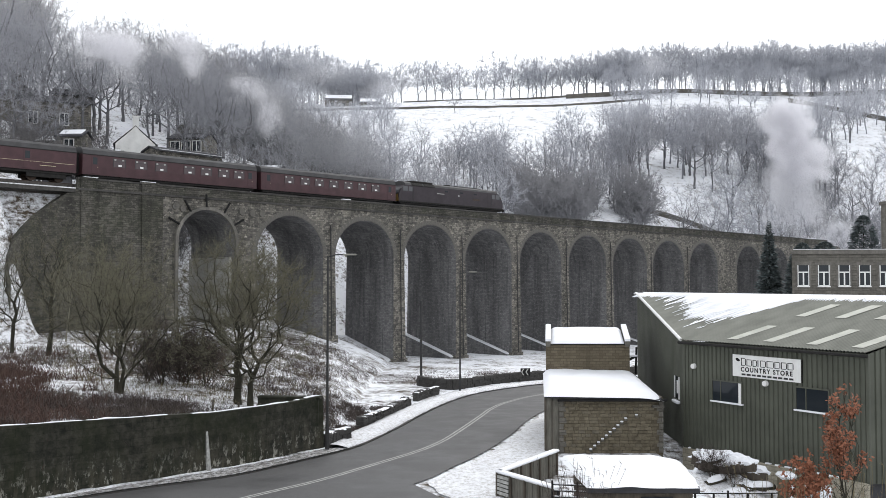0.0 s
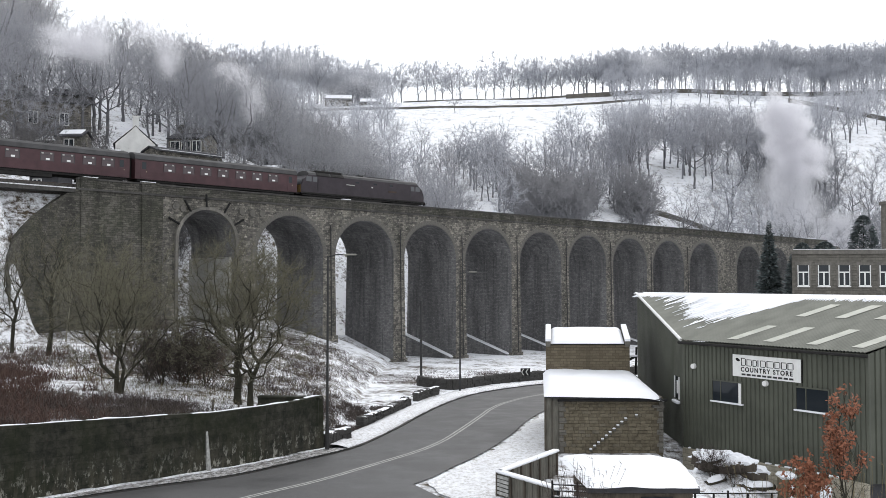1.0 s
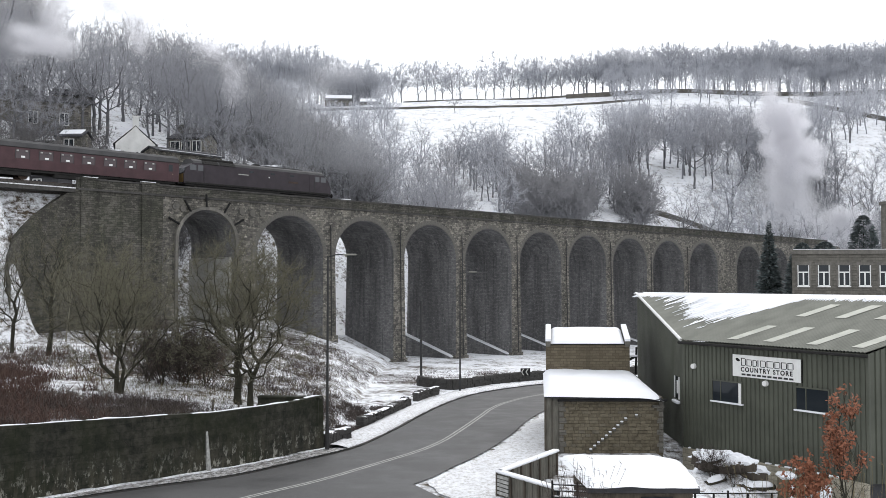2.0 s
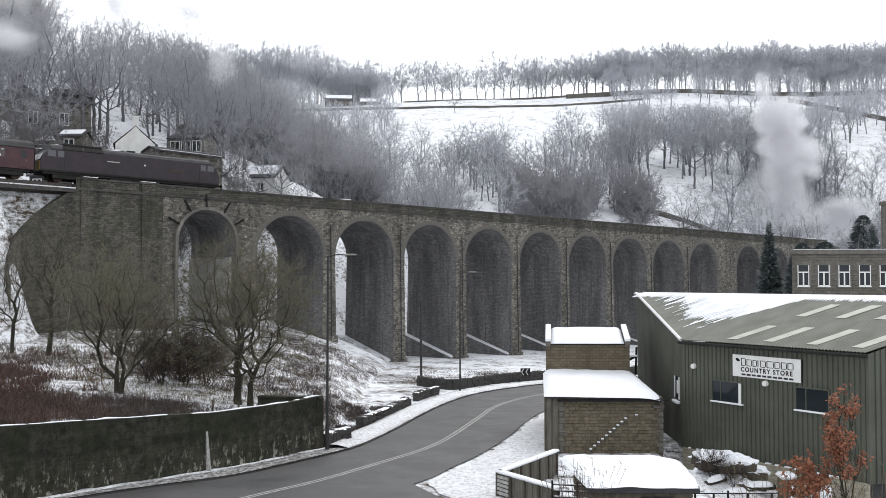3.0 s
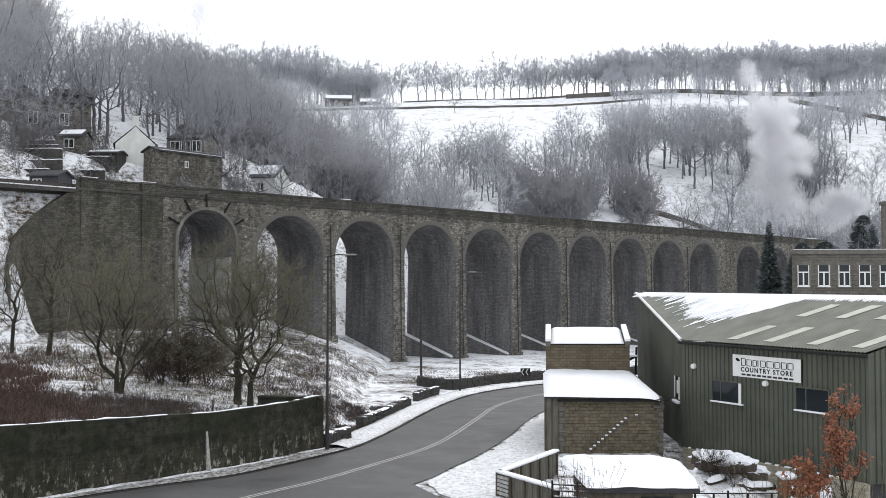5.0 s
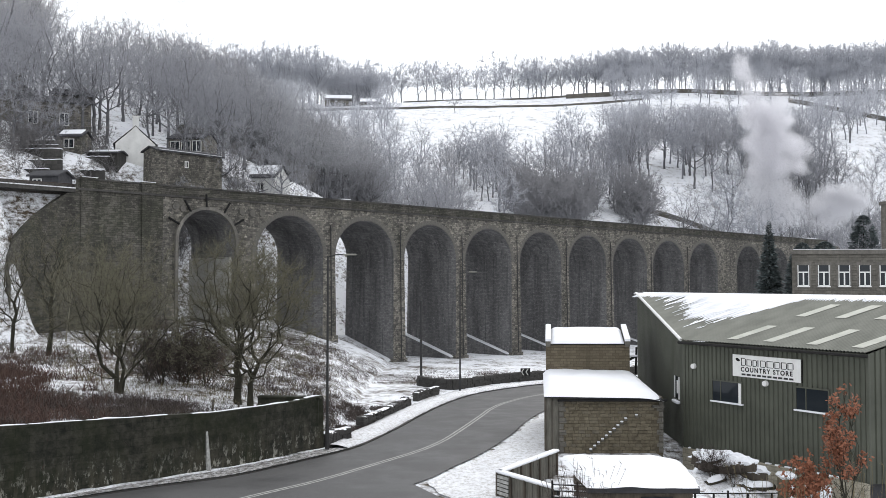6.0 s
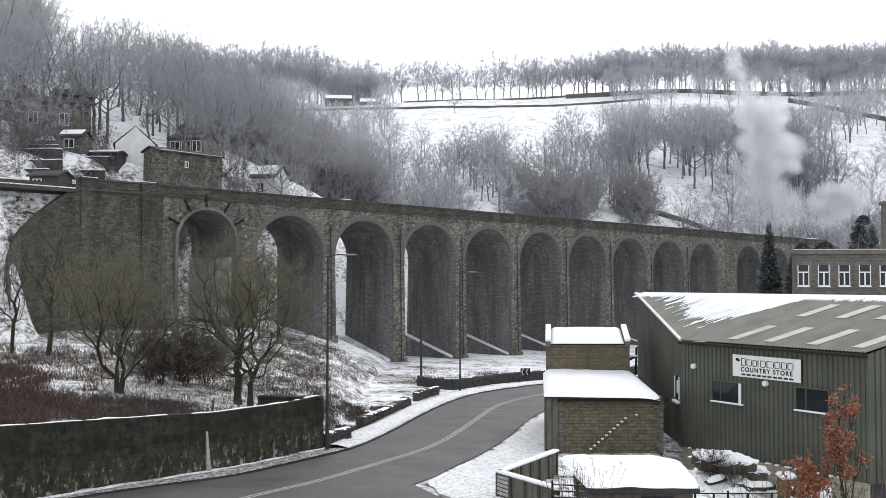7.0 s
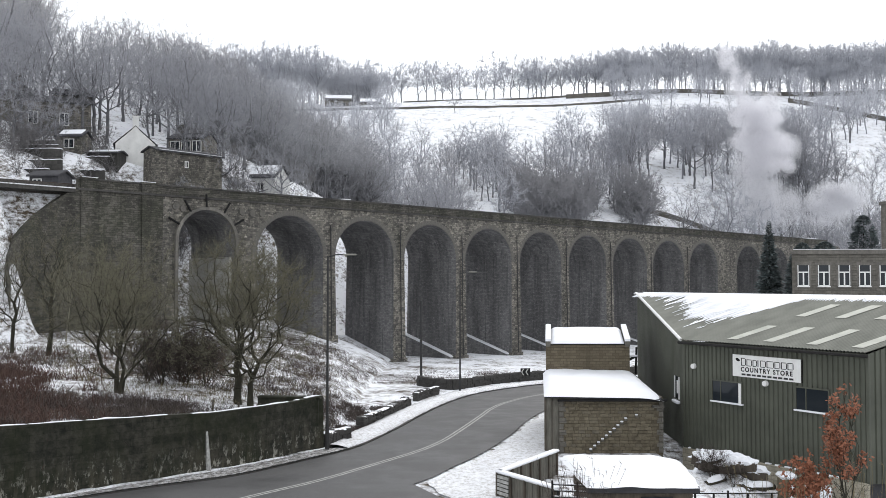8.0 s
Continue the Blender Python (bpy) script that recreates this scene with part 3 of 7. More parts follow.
def foot_z(s):
    w = V @ Vector((s, 0, 0))
    return float(height(w.x, w.y - 0.5)) - 0.8


viaduct = thing("viaduct", V, "tall sooty stone railway viaduct with round arches", "viaduct", kind="structure")


def arch_bay(x0, x1, c, r):
    """Masonry of one arch: spandrels and barrel between two pier centres, down to the springing."""
    bm = bmesh.new()
    crown = crown_z(c)
    spring = crown - r
    n = 20
    low = [(x0, spring)] + [(c - r * math.cos(math.pi * i / n), spring + r * math.sin(math.pi * i / n)) for i in range(n + 1)] + [(x1, spring)]
    lo, hi = [], []
    for y in (0.0, WIDTH):
        lo.append([bm.verts.new((x, y, z)) for x, z in low])
        hi.append([bm.verts.new((x, y, parapet_z(x) - 1.05)) for x, z in low])
    for i in range(len(low) - 1):
        for k in (0, 1):
            bm.faces.new((lo[k][i], lo[k][i + 1], hi[k][i + 1], hi[k][i]))
        f = bm.faces.new((lo[0][i], lo[1][i], lo[1][i + 1], lo[0][i + 1]))
        f.material_index = 1 if 0 < i < n + 1 else 0
        bm.faces.new((hi[0][i], hi[1][i], hi[1][i + 1], hi[0][i + 1]))
    ob = part("arch", bm, "viaduct", viaduct)
    ob.data.materials.append(M["soffit"])
    return spring


def pier(x0, x1, z1):
    bm = bmesh.new()
    z0 = min(foot_z((x0 + x1) / 2), z1 - 1)
    t = (z1 - z0) * 0.012
    vs = [bm.verts.new(v) for v in (
        (x0 - t, -t, z0), (x1 + t, -t, z0), (x1 + t, WIDTH + t, z0), (x0 - t, WIDTH + t, z0),
        (x0 - 0.003, -0.004, z1), (x1 + 0.003, -0.004, z1), (x1 + 0.003, WIDTH + 0.004, z1), (x0 - 0.003, WIDTH + 0.004, z1))]
    for q in ((0, 1, 2, 3), (4, 5, 6, 7)):
        bm.faces.new([vs[i] for i in q])
    for i in range(4):
        j = (i + 1) % 4
        f = bm.faces.new((vs[i], vs[j], vs[j + 4], vs[i + 4]))
        f.material_index = i % 2
    ob = part("pier", bm, "viaduct", viaduct)
    ob.data.materials.append(M["soffit"])
    zt = z0 + 1.2
    pl = part("plinth", boxes((x0 - t - 0.14, x1 + t + 0.18, -t - 0.16, WIDTH + t + 0.16, z0 - 0.6, zt), bevel=0.05), "viaduct", ob)
    if x0 > 25:
        # sloping side wall with snow on it, rising to the back of the pier
        g = float(road_z(float((V @ Vector((x0, 0, 0))).y)))
        bm = bmesh.new()
        prism(bm, [(0.2, g - 1), (WIDTH, g - 1), (WIDTH, g + 2.75), (0.2, g + 0.15)], -x0 + 0.02, -x0 + 0.75)
        for v in bm.verts:
            v.co = Vector((-v.co.y, v.co.x, v.co.z))
        sw = part("side_wall", bm, "soffit", ob)
        bm = bmesh.new()
        prism(bm, [(0.2, g + 0.16), (WIDTH, g + 2.76), (WIDTH, g + 2.92), (0.2, g + 0.3)], -x0 + 0.0, -x0 + 0.8)
        for v in bm.verts:
            v.co = Vector((-v.co.y, v.co.x, v.co.z))
        part("ledge_snow", bm, "snow", sw, "strip of snow on the sloping ledge")


springs = []
for i, (c, r) in enumerate(ARCHES):
    springs.append(arch_bay(EDGES[i], EDGES[i + 1], c, r))
for i in range(len(ARCHES) - 1):
    a = ARCHES[i][0] + ARCHES[i][1]
    b = ARCHES[i + 1][0] - ARCHES[i + 1][1]
    pier(a, b, max(springs[i], springs[i + 1]))
pier(8.2, ARCHES[0][0] - ARCHES[0][1], springs[0])
pier(ARCHES[-1][0] + ARCHES[-1][1], 151.0, springs[-1])


def long_block(name, material, y0, y1, dz0, dz1, s0=-0.6, s1=156.0, label="", n=40):
    bm = bmesh.new()
    prev = None
    for i in range(n + 1):
        s = s0 + (s1 - s0) * i / n
        z = parapet_z(s)
        cur = [bm.verts.new(v) for v in ((s, y0, z + dz0), (s, y1, z + dz0), (s, y1, z + dz1), (s, y0, z + dz1))]
        if prev:
            for j in range(4):
                k = (j + 1) % 4
                bm.faces.new((prev[j], prev[k], cur[k], cur[j]))
        else:
            bm.faces.new(cur)
        prev = cur
    bm.faces.new(prev)
    return part(name, bm, material, viaduct, label)


for y0, sgn in ((0.0, 1), (WIDTH, -1)):
    long_block("string_course", "coping", y0 - 0.2 * sgn, y0 + 0.5 * sgn, -1.22, -1.02)
    long_block("parapet", "abutment", y0 + 0.04 * sgn, y0 + 0.46 * sgn, -1.02, -0.16)
    long_block("coping", "coping", y0 - 0.08 * sgn, y0 + 0.55 * sgn, -0.16, 0.0)
long_block("deck", "ballast", 0.5, WIDTH - 0.5, -1.1, -0.62)
long_block("trackbed", "ballast", 1.0, 8.6, -1.7, -0.62, s0=-80, s1=-0.7)
long_block("track_kerb", "coping", -0.25, 1.0, -1.5, -1.14, s0=-80, s1=-0.9, label="dark stone kerb beside the track")
long_block("track_shoulder", "dirty_snow", -0.3, 1.0, -1.14, -1.04, s0=-80, s1=-0.9, label="trodden snow beside the track")
for y0 in (2.18, 3.62, 5.6, 7.04):
    long_block("rail", "steel", y0 - 0.035, y0 + 0.035, -0.60, -0.45, s0=-80)
# east end and west abutment, with its pilasters
bm = bmesh.new()
prism(bm, [(151.0, -4), (162.0, -4), (162.0, 16.2), (151.0, 16.35)], 0.0, WIDTH)
part("east_abutment", bm, "viaduct", viaduct)
bm = bmesh.new()
prism(bm, [(-0.5, 0.0), (8.2, 0.0), (8.2, parapet_z(8.2) - 1.05), (-0.5, parapet_z(-0.5) - 1.05)], 0.0, WIDTH)
part("abutment", bm, "abutment", viaduct)
for s0, s1 in ((-0.3, 1.0), (5.9, 7.6)):
    bm = bmesh.new()
    prism(bm, [(s0, 0.0), (s1, 0.0), (s1, parapet_z(s1) - 0.12), (s0, parapet_z(s0) - 0.12)], -0.14, 0.0)
    prism(bm, [(s0 - 0.1, parapet_z(s0) - 0.12), (s1 + 0.1, parapet_z(s1) - 0.12), (s1 + 0.1, parapet_z(s1) + 0.06), (s0 - 0.1, parapet_z(s0) + 0.06)], -0.2, 0.58)
    part("pilaster", bm, "abutment", viaduct)


def wing_wall():
    """Curved wing wall; its sloping top follows the embankment."""
    bm = bmesh.new()
    prev = None
    n = 24
    for i in range(n + 1):
        a = i / n
        s = 0.2 - 8.8 * math.sin(a * math.pi / 2) ** 1.0 + 0.0
        y = -6.2 * (1 - math.cos(a * math.pi / 2)) - 0.02
        z = 18.55 - 9.6 * a
        cur = [bm.verts.new(v) for v in ((s, y, 2), (s, y, z), (s, y + 1.5, z), (s, y + 1.5, 2))]
        if prev:
            for j in range(4):
                k = (j + 1) % 4
                bm.faces.new((prev[j], prev[k], cur[k], cur[j]))
        else:
            bm.faces.new(cur)
        prev = cur
    bm.faces.new(prev)
    return part("wing_wall", bm, "abutment", viaduct, "curved mossy wing wall with sloping top")


wing_wall()


# ring stones of the arches, piece by piece
def ring_stones():
    stones = 27
    shapes = {}
    for c, r in ARCHES[1:11]:
        key = round(r, 2)
        if key not in shapes:
            bm = bmesh.new()
            w = math.pi * (r + 0.3) / stones * 0.47
            box(bm, -w, w, -0.035, 0.4, 0.0, 0.55, bevel=0.03)
            me = bpy.data.meshes.new("voussoir")
            bm.to_mesh(me)
            bm.free()
            me.materials.append(M["voussoir"])
            shapes[key] = me
        spring = crown_z(c) - r
        for i in range(stones):
            a = math.pi * (i + 0.5) / stones
            ob = new("voussoir", shapes[key])
            ob.parent = viaduct
            ob.matrix_basis = pose(c - r * math.cos(a), 0.02 * noise.noise((c, i * 1.7, 0)), spring + r * math.sin(a), 0, -90 + math.degrees(a), 0)


ring_stones()

# the mended first arch: proud ring, iron ties and plates, blocking wall inside
c0, r0 = ARCHES[0]
sp0 = springs[0]
bm = bmesh.new()
pts = [(c0 - r0 * math.cos(math.pi * i / 24), sp0 + r0 * math.sin(math.pi * i / 24)) for i in range(25)]
pts = [(c0 - r0, sp0 - 9)] + pts + [(c0 + r0, sp0 - 9)]
out = [(c0 + (x - c0) * 1.10, sp0 + (z - sp0) * 1.10 if z >= sp0 else z) for x, z in pts]
for i in range(len(pts) - 1):
    prism(bm, [pts[i], pts[i + 1], out[i + 1], out[i]], -0.35, 0.5)
part("arch_lining", bm, "voussoir", viaduct, "pale concrete lining ring proud of the arch")
part("lining_panel", boxes((c0 + r0 - 0.3, c0 + r0 + 0.05, 0.5, WIDTH, 4.5, sp0 - 1.6), bevel=0.02), "concrete", viaduct, "pale concrete lining on the lower pier face")
for a in (28, 58, 88, 122, 150):
    bm = bmesh.new()
    d = Vector((-math.cos(radians(a)), 0, math.sin(radians(a))))
    p0 = Vector((c0, -0.25, sp0)) + d * (r0 * 1.08)
    tube(bm, p0, p0 + d * 1.4, 0.12, 0.12, 6)
    part("tie_bar", bm, "iron", viaduct, "black iron strengthening bar")
for s_, dz in ((9.55, 2.15), (10.4, 2.35), (17.4, 2.3), (18.7, 2.4), (19.9, 2.35)):
    bm = bmesh.new()
    tube(bm, (s_, -0.14, parapet_z(s_) - dz), (s_, 0.0, parapet_z(s_) - dz), 0.34, 0.38, 12)
    tube(bm, (s_, -0.22, parapet_z(s_) - dz), (s_, -0.14, parapet_z(s_) - dz), 0.08, 0.08, 6)
    part("tie_plate", bm, "voussoir", viaduct, "round pale tie plate")
# drain pipes on the piers
for i in range(1, 9):
    x = 0.5 * (ARCHES[i][0] + ARCHES[i + 1][0]) + 0.1
    bm = bmesh.new()
    tube(bm, (x, -0.16, parapet_z(x) - 3.2), (x, -0.42, foot_z(x) + 1.2), 0.07, 0.07, 6)
    part("drain_pipe", bm, "pole", viaduct)
# snow left on the copings
for s_, ln in ((0.0, 1.4), (5.9, 1.5), (31, 1.2), (78, 2.5), (146, 6.0)):
    bm = boxes((s_, s_ + ln, -0.1, 0.5, parapet_z(s_) + (0.05 if s_ < 7 else -0.01), parapet_z(s_) + (0.13 if s_ < 7 else 0.08)), bevel=0.04)
    part("snow_patch", bm, "snow", viaduct)


# ---- train ----
COACH_L, GAUGE_Q = 19.7, 2.9
TILT = math.degrees(math.atan(0.0095))


def body_section(z0, half, eave, top, n=7):
    """Cross section of a coach: upright sides and an arched roof, as (y, z)."""
    side = [(-half, z0), (-half * 1.015, z0 + (eave - z0) * 0.4), (-half, eave)]
    arc = []
    for i in range(1, n):
        a = math.pi * i / n
        arc.append((-half * math.cos(a) * 0.985, eave + (top - eave) * math.sin(a) ** 0.7))
    return side, arc


def lengthwise(bm, outline, x0, x1, close=True):
    a = [bm.verts.new((x0, y, z)) for y, z in outline]
    b = [bm.verts.new((x1, y, z)) for y, z in outline]
    k = len(a)
    for i in range(k if close else k - 1):
        j = (i + 1) % k
        bm.faces.new((a[i], a[j], b[j], b[i]))
    bm.faces.new(a)
    bm.faces.new(b[::-1])
    return bm


def bogie(parent, x):
    bm = boxes((x - 1.9, x + 1.9, -1.2, -1.0, 0.35, 0.75), (x - 1.9, x + 1.9, 1.0, 1.2, 0.35, 0.75), (x - 0.3, x + 0.3, -1.1, 1.1, 0.4, 0.7), bevel=0.03)
    b = part("bogie", bm, "under", parent)
    for dx in (-1.3, 1.3):
        bm = bmesh.new()
        for y in (-0.78, 0.78):
            tube(bm, (x + dx, y - 0.06, 0.46), (x + dx, y + 0.06, 0.46), 0.46, 0.46, 18)
        tube(bm, (x + dx, -0.78, 0.46), (x + dx, 0.78, 0.46), 0.08, 0.08, 6)
        part("wheelset", bm, "steel", b)


def coach(name, label, windows, doors, lining=False):
    ob = thing(name, Matrix.Identity(4), label, "railway coach", "coaches of the train")
    h = COACH_L / 2
    side, arc = body_section(1.0, 1.40, 3.05, 3.85)
    mirror = [(-y, z) for y, z in reversed(side)]
    part("body", lengthwise(bmesh.new(), side + mirror, -h, h), "maroon", ob)
    part("roof", lengthwise(bmesh.new(), [(-1.43, 3.05)] + arc + [(1.43, 3.05)], -h, h), "coach_roof", ob, "dull grey arched roof")
    part("cantrail", boxes((-h, h, -1.435, -1.39, 2.98, 3.04), (-h, h, 1.39, 1.435, 2.98, 3.04)), "under", ob)
    part("underframe", boxes((-h + 0.3, h - 0.3, -1.25, 1.25, 0.75, 1.0), (-3, 2.2, -1.2, -0.6, 0.4, 0.8), bevel=0.03), "under", ob)
    for x in (-7.1, 7.1):
        bogie(ob, x)
    for e in (-1, 1):
        bm = boxes((min(e * h, e * (h + 0.42)), max(e * h, e * (h + 0.42)), -0.5, 0.5, 1.05, 3.2), bevel=0.04)
        part("gangway", bm, "under", ob, "black corridor connection")
    for sgn in (-1, 1):
        for x in windows:
            y = sgn * 1.41
            lo, hi = min(y, y + sgn * 0.02), max(y, y + sgn * 0.02)
            w = part("window", boxes((x - 0.62, x + 0.62, lo, hi, 1.95, 2.82), bevel=0.01), "coach_glass", ob)
            y2 = sgn * 1.432
            lo, hi = min(y2, y2 + sgn * 0.012), max(y2, y2 + sgn * 0.012)
            part("frame", boxes((x - 0.66, x - 0.62, lo, hi, 1.9, 2.86), (x + 0.62, x + 0.66, lo, hi, 1.9, 2.86), (x - 0.62, x + 0.62, lo, hi, 2.55, 2.58)), "coach_roof", w)
            for xa in (x - 0.55, x + 0.27):
                part("blind", boxes((xa, xa + 0.2, lo, hi, 2.62, 2.76)), "line_paint", w, "pale drawn-back curtain")
            part("table_lamp", boxes((x - 0.12, x + 0.24, lo, hi, 2.04, 2.22), bevel=0.004), "white", w, "white lampshade behind the glass")
        for x in doors:
            y = sgn * 1.412
            lo, hi = min(y, y + sgn * 0.02), max(y, y + sgn * 0.02)
            d = part("door", boxes((x - 0.36, x + 0.36, lo, hi, 1.12, 2.9), bevel=0.01), "maroon", ob)
            y2 = sgn * 1.433
            lo, hi = min(y2, y2 + sgn * 0.01), max(y2, y2 + sgn * 0.01)
            part("droplight", boxes((x - 0.22, x + 0.22, lo, hi, 2.05, 2.75)), "glass", d)
            part("handle", boxes((x + 0.24, x + 0.30, lo, hi + 0.0, 1.75, 1.82)), "cream", d)
        y = sgn * 1.424
        lo, hi = min(y, y + sgn * 0.008), max(y, y + sgn * 0.008)
        if lining:
            part("lining", boxes((-h + 0.2, h - 0.2, lo, hi, 1.79, 1.815), (h - 3.5, h - 2.0, lo, hi, 1.46, 1.50)), "cream", ob, "thin cream lining and lettering bars")
    for x in (-6, -2, 2, 6):
        bm = bmesh.new()
        tube(bm, (x, 0.3, 3.8), (x, 0.3, 3.98), 0.16, 0.1, 8)
        part("roof_vent", bm, "coach_roof", ob)
    return ob


def locomotive():
    ob = thing("diesel_locomotive", Matrix.Identity(4), "dark maroon diesel locomotive with two cabs", "locomotive")
    h = 9.5
    bm = bmesh.new()
    prof = [(-h, 1.0), (h, 1.0), (h + 0.05, 1.9), (h - 0.35, 2.75), (h - 1.0, 3.25), (-h + 1.0, 3.25), (-h + 0.35, 2.75), (-h - 0.05, 1.9)]
    prism(bm, prof, -1.36, 1.36)
    part("body", bm, "loco", ob)
    bm = bmesh.new()
    lengthwise(bm, [(-1.36, 3.25), (-1.2, 3.5), (-0.75, 3.72), (0, 3.8), (0.75, 3.72), (1.2, 3.5), (1.36, 3.25)], -h + 1.0, h - 1.0)
    part("roof", bm, "coach_roof", ob, "dark grey curved roof")
    part("fan_grille", boxes((-7.2, -3.4, -0.95, 0.95, 3.66, 3.9), bevel=0.05), "under", ob, "black radiator fan housing")
    for x0, x1 in ((-7.4, -5.5), (-5.3, -3.4)):
        for sgn in (-1, 1):
            g = part("roof_grille", boxes((x0, x1, -0.03, 0.03, -0.27, 0.27), *[(x0 + 0.1 + 0.3 * i, x0 + 0.16 + 0.3 * i, -0.05, 0.05, -0.25, 0.25) for i in range(6)]), "under", ob, "black louvred grille in the roof slope")
            g.matrix_basis = pose(0, sgn * 1.26, 3.4, sgn * 42, 0, 0)
    part("solebar", boxes((-9.4, 9.4, -1.375, -1.34, 1.0, 1.18), (-9.4, 9.4, 1.34, 1.375, 1.0, 1.18)), "under", ob)
    part("exhaust", boxes((-0.4, 0.4, -0.3, 0.3, 3.75, 3.95), bevel=0.03), "under", ob)
    part("roof_hatch", boxes((1.0, 6.0, -0.6, 0.6, 3.74, 3.85), bevel=0.03), "coach_roof", ob)
    part("underframe", boxes((-h + 0.2, h - 0.2, -1.25, 1.25, 0.75, 1.0), (-2.6, 2.6, -1.25, 1.25, 0.3, 0.8), bevel=0.04), "under", ob)
    for x in (-6.4, 6.4):
        bogie(ob, x)
    for sgn in (-1, 1):
        def flat(x0, x1, z0, z1, off=0.012):
            y = sgn * 1.36
            return (x0, x1, min(y, y + sgn * off), max(y, y + sgn * off), z0, z1)
        for e in (-1, 1):
            for xa, xb in ((7.3, 7.9), (8.1, 8.85)):
                part("cab_window", boxes(flat(min(e * xa, e * xb), max(e * xa, e * xb), 2.45, 3.05)), "cab_glass", ob)
            d = part("cab_door", boxes(flat(min(e * 6.5, e * 7.1), max(e * 6.5, e * 7.1), 1.1, 3.0)), "loco", ob)
            part("grab_rail", boxes(flat(min(e * 7.18, e * 7.22), max(e * 7.18, e * 7.22), 1.4, 2.4, 0.04)), "coach_roof", d)
        for x in (-1.6, 1.2, 3.8):
            part("body_window", boxes(flat(x, x + 0.55, 2.75, 2.95)), "glass", ob)
        part("marker", boxes(flat(0.9, 1.05, 2.35, 2.5, 0.02)), "white", ob)
        part("emblem", boxes(flat(-3.0, -1.7, 2.42, 2.52)), "line_paint", ob, "cream lettering bar")
        part("nameplate", boxes(flat(3.6, 4.9, 2.0, 2.2, 0.03)), "steel", ob)
    for e in (-1, 1):
        x = e * (h + 0.06)
        part("warning_panel", boxes((min(x, x - e * 0.04), max(x, x - e * 0.04), -1.2, 1.2, 1.1, 2.0)), "yellow", ob, "yellow warning panel")
        bm = boxes((-0.03, 0.03, -1.1, -0.08, -0.33, 0.33), (-0.03, 0.03, 0.08, 1.1, -0.33, 0.33))
        w = part("windscreen", bm, "cab_glass", ob)
        w.matrix_basis = pose(e * (h - 0.16), 0, 2.42, 0, -e * 25, 0)
        for y in (-0.86, 0.86):
            bm = bmesh.new()
            tube(bm, (e * h, y, 0.98), (e * (h + 0.5), y, 0.98), 0.1, 0.1, 8)
            tube(bm, (e * (h + 0.5), y, 0.98), (e * (h + 0.56), y, 0.98), 0.24, 0.24, 12)
            part("buffer", bm, "under", ob)
    return ob


loco = locomotive()
coaches = [
    coach("coach", "maroon railway coach with seven lamp-lit windows", [-6.1, -3.9, -1.9, 0.2, 2.4, 4.5, 6.6], [-8.9, 8.9]),
    coach("coach", "maroon dining coach with windows in two groups", [-6.1, -3.8, -1.6, 1.6, 3.6, 5.7, 7.6], [-8.6, 9.0]),
    coach("coach", "plain maroon luggage coach with cream lining", [-7.5], [-5.0, 5.2], True),
    coach("coach", "maroon railway coach with seven lamp-lit windows", [-6.1, -3.9, -1.9, 0.2, 2.4, 4.5, 6.6], [-8.9, 8.9]),
]


